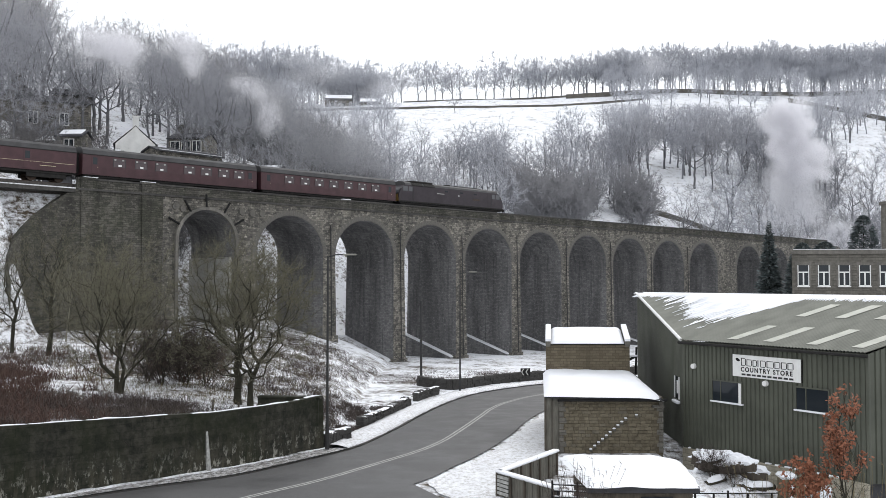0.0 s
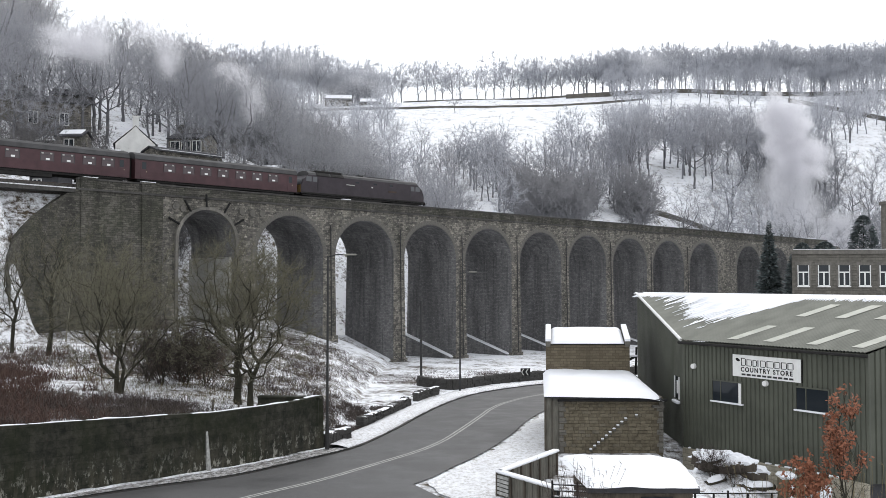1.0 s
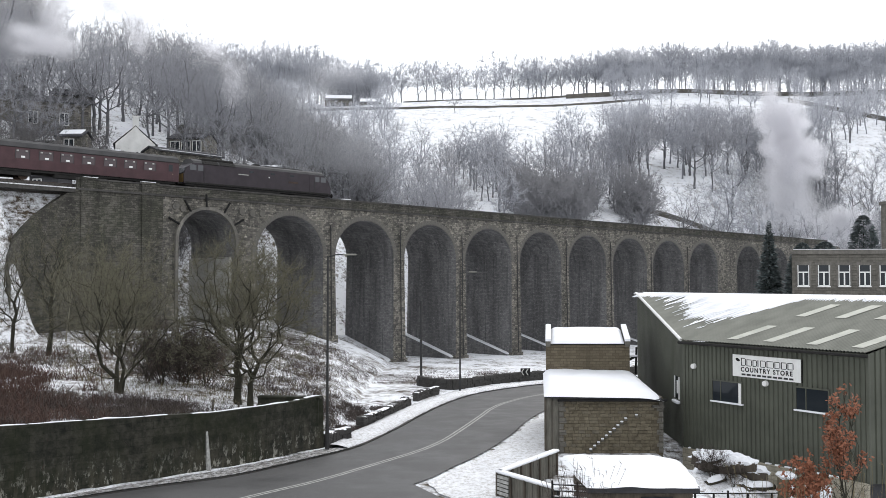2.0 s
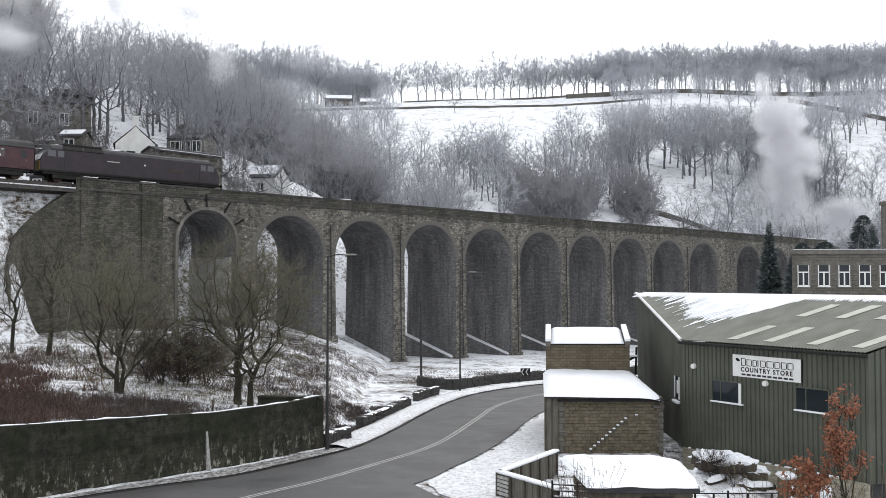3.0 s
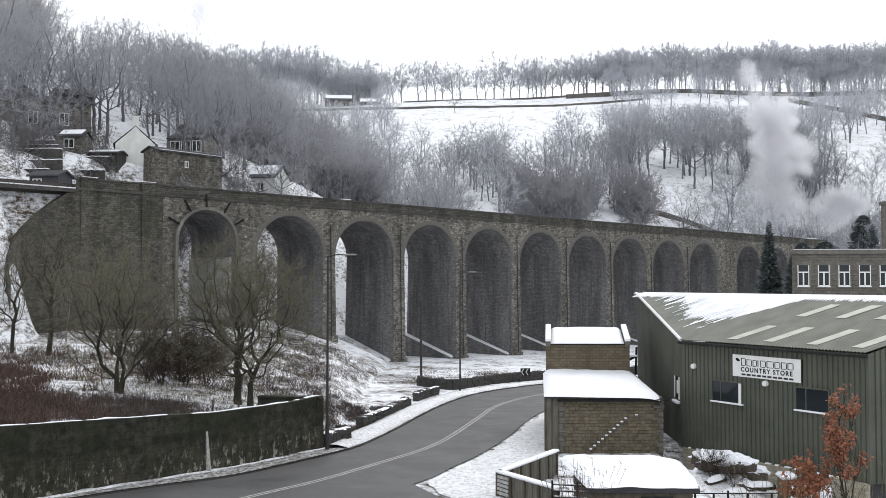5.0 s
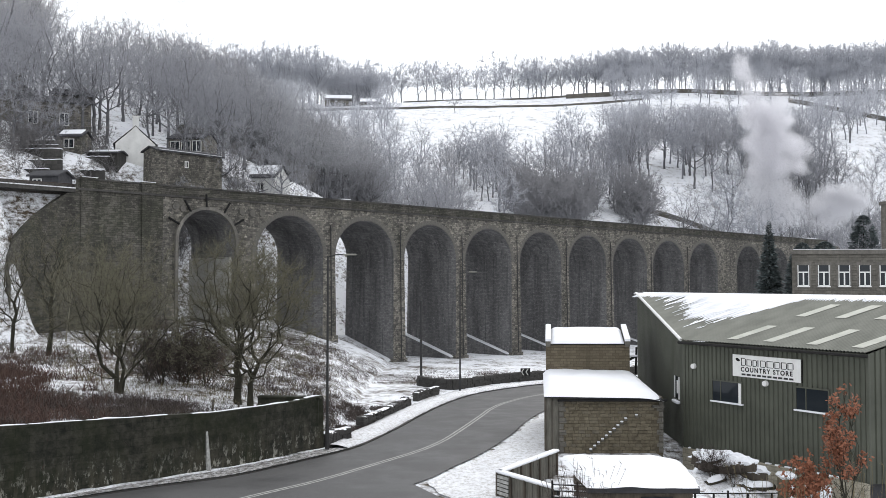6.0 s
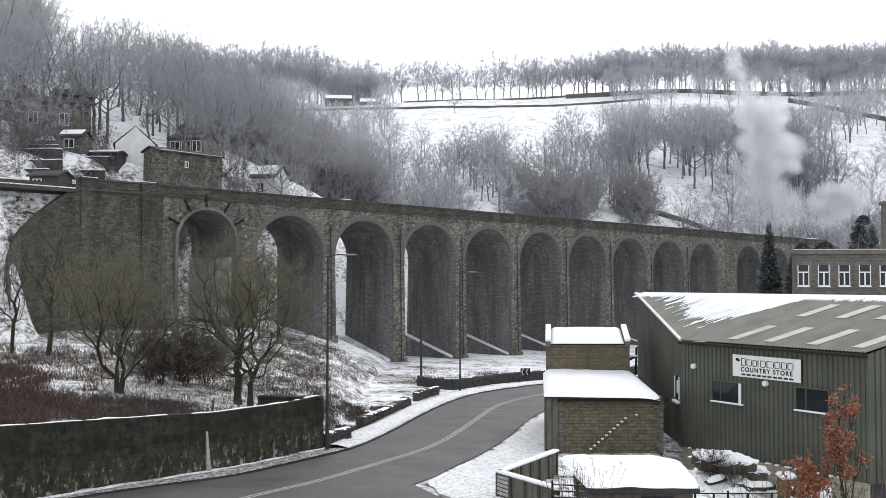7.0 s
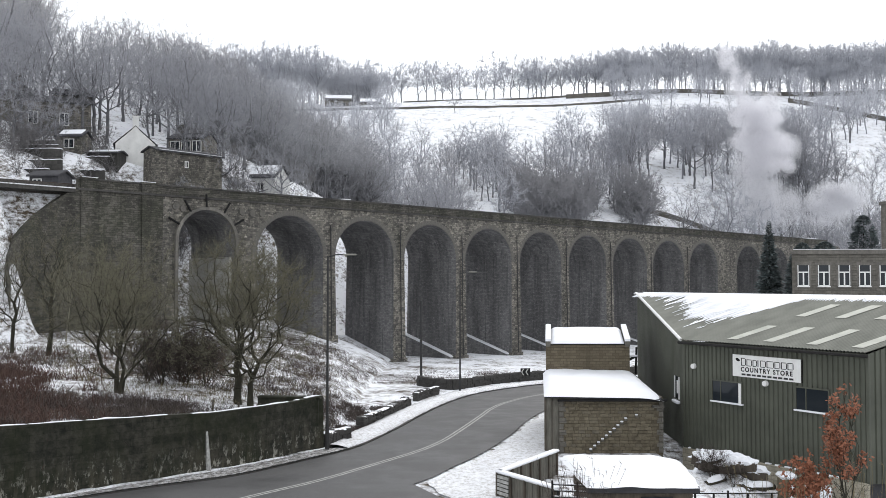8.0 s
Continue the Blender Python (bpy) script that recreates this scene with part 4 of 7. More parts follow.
# ---- trees ----
def ramify(seed, tall, wide, clear, n, bf=0.4, stems=1, shell=0.5, flat=0.45, trunk_r=0.2, tip=0.012, splay=0.3, calm=1):
    """A branching frame that fills a lobed crown from a short trunk: places, parents and radii."""
    r = np.random.RandomState(seed)
    d = r.normal(0, 1, (n, 3))
    d /= np.linalg.norm(d, axis=1)[:, None]
    knobs = r.normal(0, 1, (9, 3))
    knobs /= np.linalg.norm(knobs, axis=1)[:, None]
    lobe = 0.84 + 0.18 * np.clip((d @ knobs.T).max(axis=1) * 2.2 - 1.1, 0, 1)
    p = d * (r.uniform(0, 1, n) ** shell * lobe)[:, None]
    zc = clear + (tall - clear) * flat
    crown = np.stack([p[:, 0] * wide, p[:, 1] * wide, np.where(p[:, 2] > 0, zc + p[:, 2] * (tall - zc), zc + p[:, 2] * (zc - clear * 0.8))], 1)
    start, par0 = [], []
    k = max(3, int(clear / 0.7) + 1)
    for j in range(stems):
        a = 6.283 * j / stems + r.uniform(0, 2)
        out = np.array([math.cos(a), math.sin(a), 0])
        lean = splay if stems > 1 else 0.06
        c = out * trunk_r * 1.2 * (stems > 1) + np.array([0, 0, -0.4])
        for i in range(k + 1):
            par0.append(len(start) - 1 if i else -1)
            start.append(c)
            c = c + np.array([0, 0, (clear + 0.4) / k]) + (out * lean + r.normal(0, 0.10, 3) * (1, 1, 0)) * (clear / k)
    m = len(start)
    pos = np.concatenate([np.array(start), crown])
    par = np.full(m + n, -1)
    par[:m] = par0
    path = np.zeros(m + n)
    best = np.full(n, 1e9)
    via = np.zeros(n, int)
    loose = np.ones(n, bool)
    order = list(range(m))

    def offer(i):
        c = np.linalg.norm(crown - pos[i], axis=1) + bf * path[i]
        hit = loose & (c < best)
        best[hit] = c[hit]
        via[hit] = i
    for i in range(m):
        if par[i] >= 0:
            path[i] = path[par[i]] + np.linalg.norm(pos[i] - pos[par[i]])
        if i % (k + 1) >= k * 0.75:
            offer(i)
    for _ in range(n):
        j = int(np.argmin(np.where(loose, best, 1e9)))
        loose[j] = False
        i = m + j
        par[i] = via[j]
        path[i] = path[via[j]] + np.linalg.norm(pos[i] - pos[via[j]])
        order.append(i)
        offer(i)
    for _ in range(calm):
        kids = np.zeros(m + n)
        mean = np.zeros((m + n, 3))
        np.add.at(kids, par[m:], 1)
        np.add.at(mean, par[m:], pos[m:])
        for i in range(m, m + n):
            if kids[i]:
                pos[i] = pos[i] * 0.5 + 0.25 * (pos[par[i]] + mean[i] / kids[i])
    flow = np.zeros(m + n)
    for i in reversed(order):
        if flow[i] == 0:
            flow[i] = 1.0
        if par[i] >= 0:
            flow[par[i]] += flow[i]
    rad = flow ** 0.5
    rad = tip + (trunk_r - tip) * (rad - 1) / (rad[:m].max() - 1)
    rad[:m] *= 1 + 0.35 * np.clip(1 - (pos[:m, 2] + 0.4) / 1.2, 0, 1)
    pos[:, 2] *= np.where(pos[:, 2] > clear, tall / pos[:, 2].max(), 1)
    return pos, par, rad


def branch_wood(pos, par, rad, sides=5, thin=0.04, small=3):
    """Tapered limbs between the joints of a branching frame."""
    vs, fs, at = [], [], 0
    own = np.nonzero(par >= 0)[0]
    for k, pick in ((sides, own[rad[own] >= thin]), (small, own[rad[own] < thin])):
        if not len(pick):
            continue
        q, p = pos[pick], pos[par[pick]]
        d = q - p
        d /= np.maximum(1e-6, np.linalg.norm(d, axis=1))[:, None]
        e = np.cross(d, np.where(np.abs(d[:, 2:]) < 0.9, (0, 0, 1.0), (1.0, 0, 0)))
        e /= np.maximum(1e-6, np.linalg.norm(e, axis=1))[:, None]
        g = np.cross(d, e)
        t = np.arange(k) * 2 * math.pi / k
        ring = e[:, None, :] * np.cos(t)[None, :, None] + g[:, None, :] * np.sin(t)[None, :, None]
        r0 = np.minimum(rad[par[pick]], rad[pick] * 1.5)[:, None, None]
        v = np.stack([p[:, None, :] + ring * r0, q[:, None, :] + ring * rad[pick][:, None, None]], 1)
        i = np.arange(k)
        j = (i + 1) % k
        if k == 2:
            i, j = i[:1], j[:1]
        f = np.stack([i, j, k + j, k + i], -1)[None] + (np.arange(len(pick)) * 2 * k)[:, None, None] + at
        vs.append(v.reshape(-1, 3))
        fs.append(f.reshape(-1, 4))
        at += len(pick) * 2 * k
    return np.concatenate(vs), np.concatenate(fs)


def branch_twigs(pos, par, rad, seed, per, ln, w, bent=False, rise=0.15, clear=0.0, spread=0.5):
    """Fine twigs along the outer branches, as slim blades; bent ones fork at half their length."""
    r = np.random.RandomState(seed + 7)
    outer = np.nonzero((par >= 0) & (rad < np.quantile(rad, 0.86)) & (pos[:, 2] > clear))[0]
    i = np.repeat(outer, per)
    n = len(i)
    p = pos[i] + (pos[par[i]] - pos[i]) * r.uniform(0, 1, (n, 1))
    d = pos[i] - pos[par[i]]
    d /= np.maximum(1e-6, np.linalg.norm(d, axis=1))[:, None]
    out = pos[i] - np.array([0, 0, pos[:, 2].max() * 0.5])
    out /= np.maximum(1e-6, np.linalg.norm(out, axis=1))[:, None]

    def unit(v):
        return v / np.maximum(1e-6, np.linalg.norm(v, axis=1))[:, None]
    d = unit(d * 0.45 + out * 0.45 + r.normal(0, spread, (n, 3)) + (0, 0, rise))
    L = ln * r.uniform(0.45, 1.15, (n, 1))
    side = unit(np.cross(d, r.normal(0, 1, (n, 3)))) * w * 0.5
    if not bent:
        tri = np.stack([p - side, p + side, p + d * L], 1)
    else:
        mid = p + d * L * 0.55
        d2 = unit(d + r.normal(0, 0.45, (n, 3)) + (0, 0, 0.2))
        d3 = unit(d + r.normal(0, 0.6, (n, 3)) + (0, 0, 0.1))
        tri = np.concatenate([np.stack([p - side, p + side, mid + side * 0.4], 1), np.stack([mid - side * 0.7, mid + side * 0.7, mid + d2 * L * 0.6], 1),
                              np.stack([mid - side * 0.5, mid + side * 0.5, mid + d3 * L * 0.45], 1)])
    return tri.reshape(-1, 3), np.arange(3 * len(tri)).reshape(-1, 3)


def tree_mesh(name, bark, twig, seed, per=9, ln=1.3, w=0.03, bent=False, sides=5, thin=0.04, small=3, spread=0.5, **kw):
    pos, par, rad = ramify(seed, **kw)
    wv, wf = branch_wood(pos, par, rad, sides, thin, small)
    tv, tf = branch_twigs(pos, par, rad, seed, per, ln, w, bent, clear=kw["clear"] * 0.7, spread=spread)
    return raw_mesh(name + "_trunk", wv, wf, bark), raw_mesh(name + "_crown", tv, tf, twig)


def over_flank(x, y, tall):
    """True for a tree that would rise above the line of the spur's east flank."""
    bearing = 784 + 1660 * x / y
    rise = 498 - (float(height(x, y)) + tall - 8.8) / y * 1660
    return rise < np.interp(bearing, (60, 85, 250, 300, 350, 400, 425, 700), (-80, 32, 36, 48, 66, 90, 110, 286))


def room_above(x, y):
    """How tall a tree may stand here without hiding the hilltop wall or the far farm."""
    bearing = 784 + 1660 * x / y
    rise = np.interp(bearing, (545, 555, 655, 665, 1030, 1045, 1430, 1450, 1600), (-900, 176, 176, -900, -900, 180, 186, 160, 150))
    return (498 - rise) / 1660 * y + 8.8 - float(height(x, y))


def plant(meshes, x, y, turn, size, label, group, z=None, lean=0.0):
    zz = float(height(x, y)) if z is None else z
    ob = thing("tree", pose(x, y, zz - 0.1, lean, 0, turn), label, "tree", group)
    ob.scale = (size,) * 3
    part("trunk", meshes[0], None, ob)
    part("crown", meshes[1], None, ob)
    return ob


NEAR = dict(bark="bark_near", twig="twig_near", bent=True, sides=7, thin=0.02, tip=0.007)
near_a = tree_mesh("near_a", seed=3, tall=9.6, wide=4.6, clear=1.5, n=700, bf=0.3, per=15, ln=0.6, w=0.021, trunk_r=0.20, flat=0.5, **NEAR)
near_d = tree_mesh("near_d", seed=31, tall=8.8, wide=4.2, clear=1.2, n=600, bf=0.3, per=15, ln=0.6, w=0.021, trunk_r=0.16, flat=0.5, **NEAR)
near_b = tree_mesh("near_b", seed=8, tall=8.4, wide=4.3, clear=0.8, n=800, bf=0.35, per=12, ln=0.6, w=0.021, trunk_r=0.13, stems=3, splay=0.22, flat=0.5, **NEAR)
near_c = tree_mesh("near_c", seed=12, tall=10.0, wide=3.2, clear=2.4, n=420, bf=0.4, per=8, ln=0.6, w=0.012, trunk_r=0.15, **NEAR)
plant(near_a, -11.6, 53.4, 20, 1.0, "bare forked broadleaf tree on the snowy bank", "trees on the bank")
plant(near_d, -10.95, 53.6, 140, 1.0, "bare broadleaf tree leaning over the road bend", "trees on the bank", lean=4)
plant(near_b, -17.9, 52.0, 200, 1.0, "bare low-forking tree with mossy olive twigs", "trees on the bank")
plant(near_c, -29.0, 69.0, 80, 1.15, "slender bare tree leaning on the bank", "trees on the bank", lean=6)
plant(near_c, -32.6, 71.0, 10, 0.95, "slender bare tree on the snowy bank", "trees on the bank")
plant(near_b, -24.5, 70.0, 120, 0.85, "bare low-forking tree below the abutment", "trees on the bank")

sapling = tree_mesh("sapling", "bark_pale", "twig_near", 52, per=4, ln=0.5, w=0.012, tall=8.5, wide=1.3, clear=3.0, n=60, bf=0.8, trunk_r=0.05, tip=0.01)
for i, (px, y, k) in enumerate(((117, 80.0, 1.0), (160, 79.0, 0.8), (96, 78.0, 0.75), (232, 80.0, 0.7))):
    plant(sapling, (px - 784) / 1660 * y, y, i * 80, k, "thin pale-stemmed sapling before the wing wall", "saplings on the bank")
shrub = tree_mesh("shrub", "bark_near", "bramble", 44, per=16, ln=0.5, w=0.018, bent=True, tall=3.8, wide=2.6, clear=0.3, n=320, bf=0.5, stems=5, trunk_r=0.04, tip=0.008, splay=0.5)
for i, (x, y, k) in enumerate(((-16.9, 56.5, 1.0), (-15.6, 57.2, 0.95), (-18.0, 57.5, 0.9), (-14.6, 57.8, 0.9), (-16.2, 58.6, 1.05))):
    plant(shrub, x, y, i * 100, k, "dense dark olive shrub on the bank", "shrubs on the bank")

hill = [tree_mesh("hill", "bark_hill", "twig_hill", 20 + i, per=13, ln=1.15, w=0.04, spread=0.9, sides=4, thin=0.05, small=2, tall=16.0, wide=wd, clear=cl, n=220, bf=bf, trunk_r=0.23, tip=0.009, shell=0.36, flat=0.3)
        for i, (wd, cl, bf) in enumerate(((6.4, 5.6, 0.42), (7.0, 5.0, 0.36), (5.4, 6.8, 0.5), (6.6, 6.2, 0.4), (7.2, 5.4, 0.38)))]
rng = random.Random(5)
count = 0
SPUR_TREES, BEHIND = [], []
while count < 215:
    y = rng.uniform(112, 240)
    x = rng.uniform(-118, 4)
    s = (x - VX) * UX + (y - VY) * UY
    q = -(x - VX) * UY + (y - VY) * UX
    px = x / y
    if q < 26 or px < -0.52:
        continue
    zz = float(height(x, y))
    if y < 146 and 190 < 784 + 1660 * px < 285 or y < 127 and px < -0.37:
        continue
    if zz < 6 or over_flank(x, y, 15) or (q < 70 and s < 45 and rng.random() < 0.6):
        continue
    if any((x - a) ** 2 + (y - b) ** 2 < 14 for a, b in SPUR_TREES):
        continue
    SPUR_TREES.append((x, y))
    count += 1
    if q > 78 or s > 95:
        BEHIND.append((x, y, rng.uniform(0.8, 1.2)))
        continue
    plant(hill[rng.randrange(5)], x, y, rng.uniform(0, 360), rng.uniform(0.75, 1.15), "bare grey winter tree on the hillside", "trees on the near hillside", zz)


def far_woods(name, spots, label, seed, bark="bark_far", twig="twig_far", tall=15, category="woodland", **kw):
    """Many distant bare trees or bushes in one mesh."""
    shape = dict(wide=0.36 * tall, clear=0.34 * tall, n=130, bf=0.48, trunk_r=0.24, tip=0.012, shell=0.36, flat=0.34)
    fine = dict(per=7, ln=1.4, w=0.13, spread=0.9)
    for key, v in kw.items():
        (fine if key in fine else shape)[key] = v
    kinds = []
    for i in range(5):
        pos, par, rad = ramify(seed + i, tall, **shape)
        kinds.append(branch_wood(pos, par, rad, 4, 0.09, 2) + branch_twigs(pos, par, rad, seed + i, **fine, clear=shape["clear"] * 0.7))
    r = random.Random(seed)
    vw, fw, vt, ft = [], [], [], []
    nw = nt = 0
    for x, y, k in spots:
        wv, wf, tv, tf = kinds[r.randrange(5)]
        a = r.uniform(0, 6.28)
        rot = np.array([[math.cos(a), -math.sin(a), 0], [math.sin(a), math.cos(a), 0], [0, 0, 1]]).T * k
        off = np.array([x, y, float(height(x, y)) - 0.2])
        vw.append(wv @ rot + off)
        fw.append(wf + nw)
        nw += len(wv)
        vt.append(tv @ rot + off)
        ft.append(tf + nt)
        nt += len(tv)
    ob = thing(name, Matrix.Identity(4), label, category, kind="stuff")
    part("trunks", raw_mesh("trunks", np.concatenate(vw), np.concatenate(fw), bark), None, ob)
    part("crowns", raw_mesh("crowns", np.concatenate(vt), np.concatenate(ft), twig), None, ob)


BROAD = dict(wide=6.8, clear=5.0, n=140, per=10, ln=1.3, w=0.07, flat=0.38, shell=0.42, bf=0.6)
BUSHY = dict(stems=4, clear=0.9, trunk_r=0.08, splay=0.4, bf=0.6)
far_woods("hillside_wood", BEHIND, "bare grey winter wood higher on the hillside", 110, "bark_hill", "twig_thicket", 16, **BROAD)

rng = random.Random(11)
spots_c, spots_r, spots_t = [], [], []
for _ in range(4000):
    y = rng.uniform(190, 465)
    px = rng.uniform(380, 1620)
    x = (px - 784) / 1660 * y
    s = (x - VX) * UX + (y - VY) * UY
    zz = float(height(x, y))
    py = 498 - (zz - 8.8) / y * 1660
    if 690 < px < 1000 and 170 < py < 312 or 1000 <= px < 1085 and 170 < py < 290 or 560 < px < 650 and py < 205:
        continue
    if px < 760 and 185 < py < 215:
        continue
    dens = 1.0 if px < 1090 else 0.75
    if py > 330:
        dens = 0.55
    if rng.random() > dens * 0.5 * (y / 400):
        continue
    k = min(rng.uniform(0.8, 1.25) if px < 1000 else rng.uniform(1.0, 1.45), room_above(x, y) / 15)
    if k > 0.4:
        (spots_c if px < 1000 else spots_r).append((x, y, k))
for px in np.arange(380, 1640, 15.0):
    y = 472 + rng.uniform(-6, 22)
    x = (px - 784) / 1660 * y
    big = 1.3 + 0.08 * float(smooth(950, 1120, px)) + 0.1 * float(smooth(1260, 1350, px))
    if px < 640:
        big *= 1.3
    if 566 < px < 650:
        y += 35
    if rng.random() < 0.75:
        spots_t.append((x, y, big * rng.uniform(0.98, 1.2)))
    if (px > 950 or px < 640) and rng.random() < 0.9:
        spots_t.append((x + rng.uniform(-4, 4), y + rng.uniform(6, 30), big * rng.uniform(0.95, 1.2)))
        if px > 1050:
            spots_t.append((x + rng.uniform(-4, 4), y - rng.uniform(6, 40), rng.uniform(0.9, 1.2)))
            spots_t.append((x + rng.uniform(2, 6), y + rng.uniform(0, 20), big * rng.uniform(0.9, 1.15)))
for px in np.arange(556, 668, 11):
    y = 482 + rng.uniform(-4, 6)
    spots_t.append(((px - 784) / 1660 * y, y, rng.uniform(1.0, 1.35)))
band = []
for _ in range(150):
    y = rng.uniform(395, 456)
    band.append(((rng.uniform(1090, 1640) - 784) / 1660 * y, y, rng.uniform(0.6, 0.9)))
farm = []
for _ in range(70):
    y = rng.uniform(425, 470)
    farm.append(((rng.uniform(415, 568) - 784) / 1660 * y, y, rng.uniform(0.8, 1.15)))
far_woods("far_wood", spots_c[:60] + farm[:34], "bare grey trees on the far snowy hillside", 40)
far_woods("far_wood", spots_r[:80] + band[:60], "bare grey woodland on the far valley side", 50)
far_woods("farm_hedge", [((px - 784) / 1660 * 470, 470 + rng.uniform(-3, 3), rng.uniform(0.75, 1.2)) for px in np.arange(566, 672, 3.0)], "bare hedge and bushes behind the far farm", 130, "bark_far", "twig_hill", 8, "hedge", wide=2.6, n=34, per=6, ln=1.2, w=0.09, **BUSHY)
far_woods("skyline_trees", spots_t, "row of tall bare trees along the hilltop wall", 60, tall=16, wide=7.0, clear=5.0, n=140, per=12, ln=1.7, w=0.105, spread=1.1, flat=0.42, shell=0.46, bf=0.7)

# tall trees that stand out singly on the valley side
r2 = random.Random(31)
seen = []
rows = ((22, 1085, 1330, 245, 285, 1.0), (24, 1400, 1600, 240, 290, 1.0), (20, 1090, 1600, 335, 375, 0.9), (14, 735, 910, 232, 270, 0.62))
stand = []
for n, px0, px1, y0, y1, k in rows:
    got = 0
    while got < n:
        y = r2.uniform(y0, y1)
        x = (r2.uniform(px0, px1) - 784) / 1660 * y
        if any((x - a) ** 2 + (y - b) ** 2 < 16 for a, b in seen):
            continue
        seen.append((x, y))
        got += 1
        plant(hill[r2.randrange(5)], x, y, r2.uniform(0, 360), max(0.45, min(k * r2.uniform(1.0, 1.3), room_above(x, y) / 16)), "tall bare grey tree on the far valley side", "trees on the far valley side")
    if px0 > 1000:
        for _ in range(n if px0 == 1400 else n // 5):
            y = r2.uniform(y0, y1 + 15)
            stand.append(((r2.uniform(px0, px1) - 784) / 1660 * y, y, k * r2.uniform(0.9, 1.2)))
for _ in range(26):
    y = r2.uniform(245, 300)
    stand.append(((r2.uniform(1310, 1430) - 784) / 1660 * y, y, r2.uniform(0.9, 1.2)))
for n, px0, px1, y0, y1, k in ((48, 790, 1100, 222, 290, 0.78), (16, 610, 790, 230, 330, 0.6), (24, 1060, 1600, 335, 400, 0.9)):
    for _ in range(n):
        y = r2.uniform(y0, y1)
        stand.append(((r2.uniform(px0, px1) - 784) / 1660 * y, y, k * r2.uniform(0.8, 1.2)))
stand = [(x, y, min(k, room_above(x, y) / 16)) for x, y, k in stand if room_above(x, y) > 6]
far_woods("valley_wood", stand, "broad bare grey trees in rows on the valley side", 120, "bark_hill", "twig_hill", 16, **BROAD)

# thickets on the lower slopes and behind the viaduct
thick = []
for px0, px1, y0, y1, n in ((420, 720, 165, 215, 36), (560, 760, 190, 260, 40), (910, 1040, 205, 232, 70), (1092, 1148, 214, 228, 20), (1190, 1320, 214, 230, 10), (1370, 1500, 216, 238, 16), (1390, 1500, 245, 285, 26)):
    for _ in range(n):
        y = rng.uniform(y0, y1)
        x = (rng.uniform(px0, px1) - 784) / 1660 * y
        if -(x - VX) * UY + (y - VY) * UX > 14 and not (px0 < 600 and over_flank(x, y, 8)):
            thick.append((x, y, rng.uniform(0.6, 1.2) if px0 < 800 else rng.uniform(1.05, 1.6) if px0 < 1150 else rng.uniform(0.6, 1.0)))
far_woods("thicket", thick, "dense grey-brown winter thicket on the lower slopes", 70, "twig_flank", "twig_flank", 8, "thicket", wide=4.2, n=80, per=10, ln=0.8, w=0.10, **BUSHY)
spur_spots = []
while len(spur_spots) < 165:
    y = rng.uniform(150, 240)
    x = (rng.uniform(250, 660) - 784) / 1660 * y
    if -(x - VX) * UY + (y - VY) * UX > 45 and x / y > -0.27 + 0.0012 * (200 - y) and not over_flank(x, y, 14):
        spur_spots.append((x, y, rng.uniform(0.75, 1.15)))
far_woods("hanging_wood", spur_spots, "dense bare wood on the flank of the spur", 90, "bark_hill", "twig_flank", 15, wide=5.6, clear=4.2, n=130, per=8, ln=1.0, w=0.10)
low = []
for _ in range(80):
    y = rng.uniform(104, 170)
    x = (rng.uniform(0, 560) - 784) / 1660 * y
    if -(x - VX) * UY + (y - VY) * UX > 17 and not (y < 150 and 140 < 784 + 1660 * x / y < 300):
        low.append((x, y, rng.uniform(0.35, 0.75)))
for _ in range(26):
    w = V @ Vector((rng.uniform(8, 31), WIDTH + rng.uniform(3, 16), 0))
    low.append((w.x, w.y, rng.uniform(0.5, 1.0)))
low += [(x, y, 0.6) for x, y in ((-33.5, 117.8), (-32.2, 120.0), (-30.4, 122.2), (-29.2, 123.6))]
low += [(x, y, 0.42) for x, y in ((-27, 127.5), (-24, 130), (-22, 133), (-28, 131), (-26, 131.5), (-53, 121), (-56, 123), (-49.5, 124))]
for _ in range(130):
    y = rng.uniform(107, 128)
    x = (rng.uniform(-10, 225) - 784) / 1660 * y
    if -(x - VX) * UY + (y - VY) * UX > 13:
        low.append((x, y, rng.uniform(0.18, 0.42)))
low += [(-38.2 + 3.2 * i / 5 + rng.uniform(-0.5, 0.5), 113.2 + 0.9 * i, rng.uniform(0.3, 0.5)) for i in range(9)]
low += [(x, y, 0.7) for x, y in ((-47, 127), (-45.6, 125.4), (-48.6, 126.2))]
low += [(x, y, 0.3) for x, y in ((-51, 112.4), (-47.5, 115), (-54.5, 115), (-45, 114.8), (-44, 112), (-48.5, 118), (-43.8, 117.5))]
low += [(x, y, 0.26) for x, y in ((-52, 116), (-49, 113), (-50.5, 110.5), (-53.5, 113), (-55, 117), (-46.5, 112))]
far_woods("scrub", low, "bare scrub between the hillside houses", 80, "bark_hill", "twig_scrub", 7, "scrub", wide=2.8, n=60, per=10, ln=0.8, w=0.085, **BUSHY)

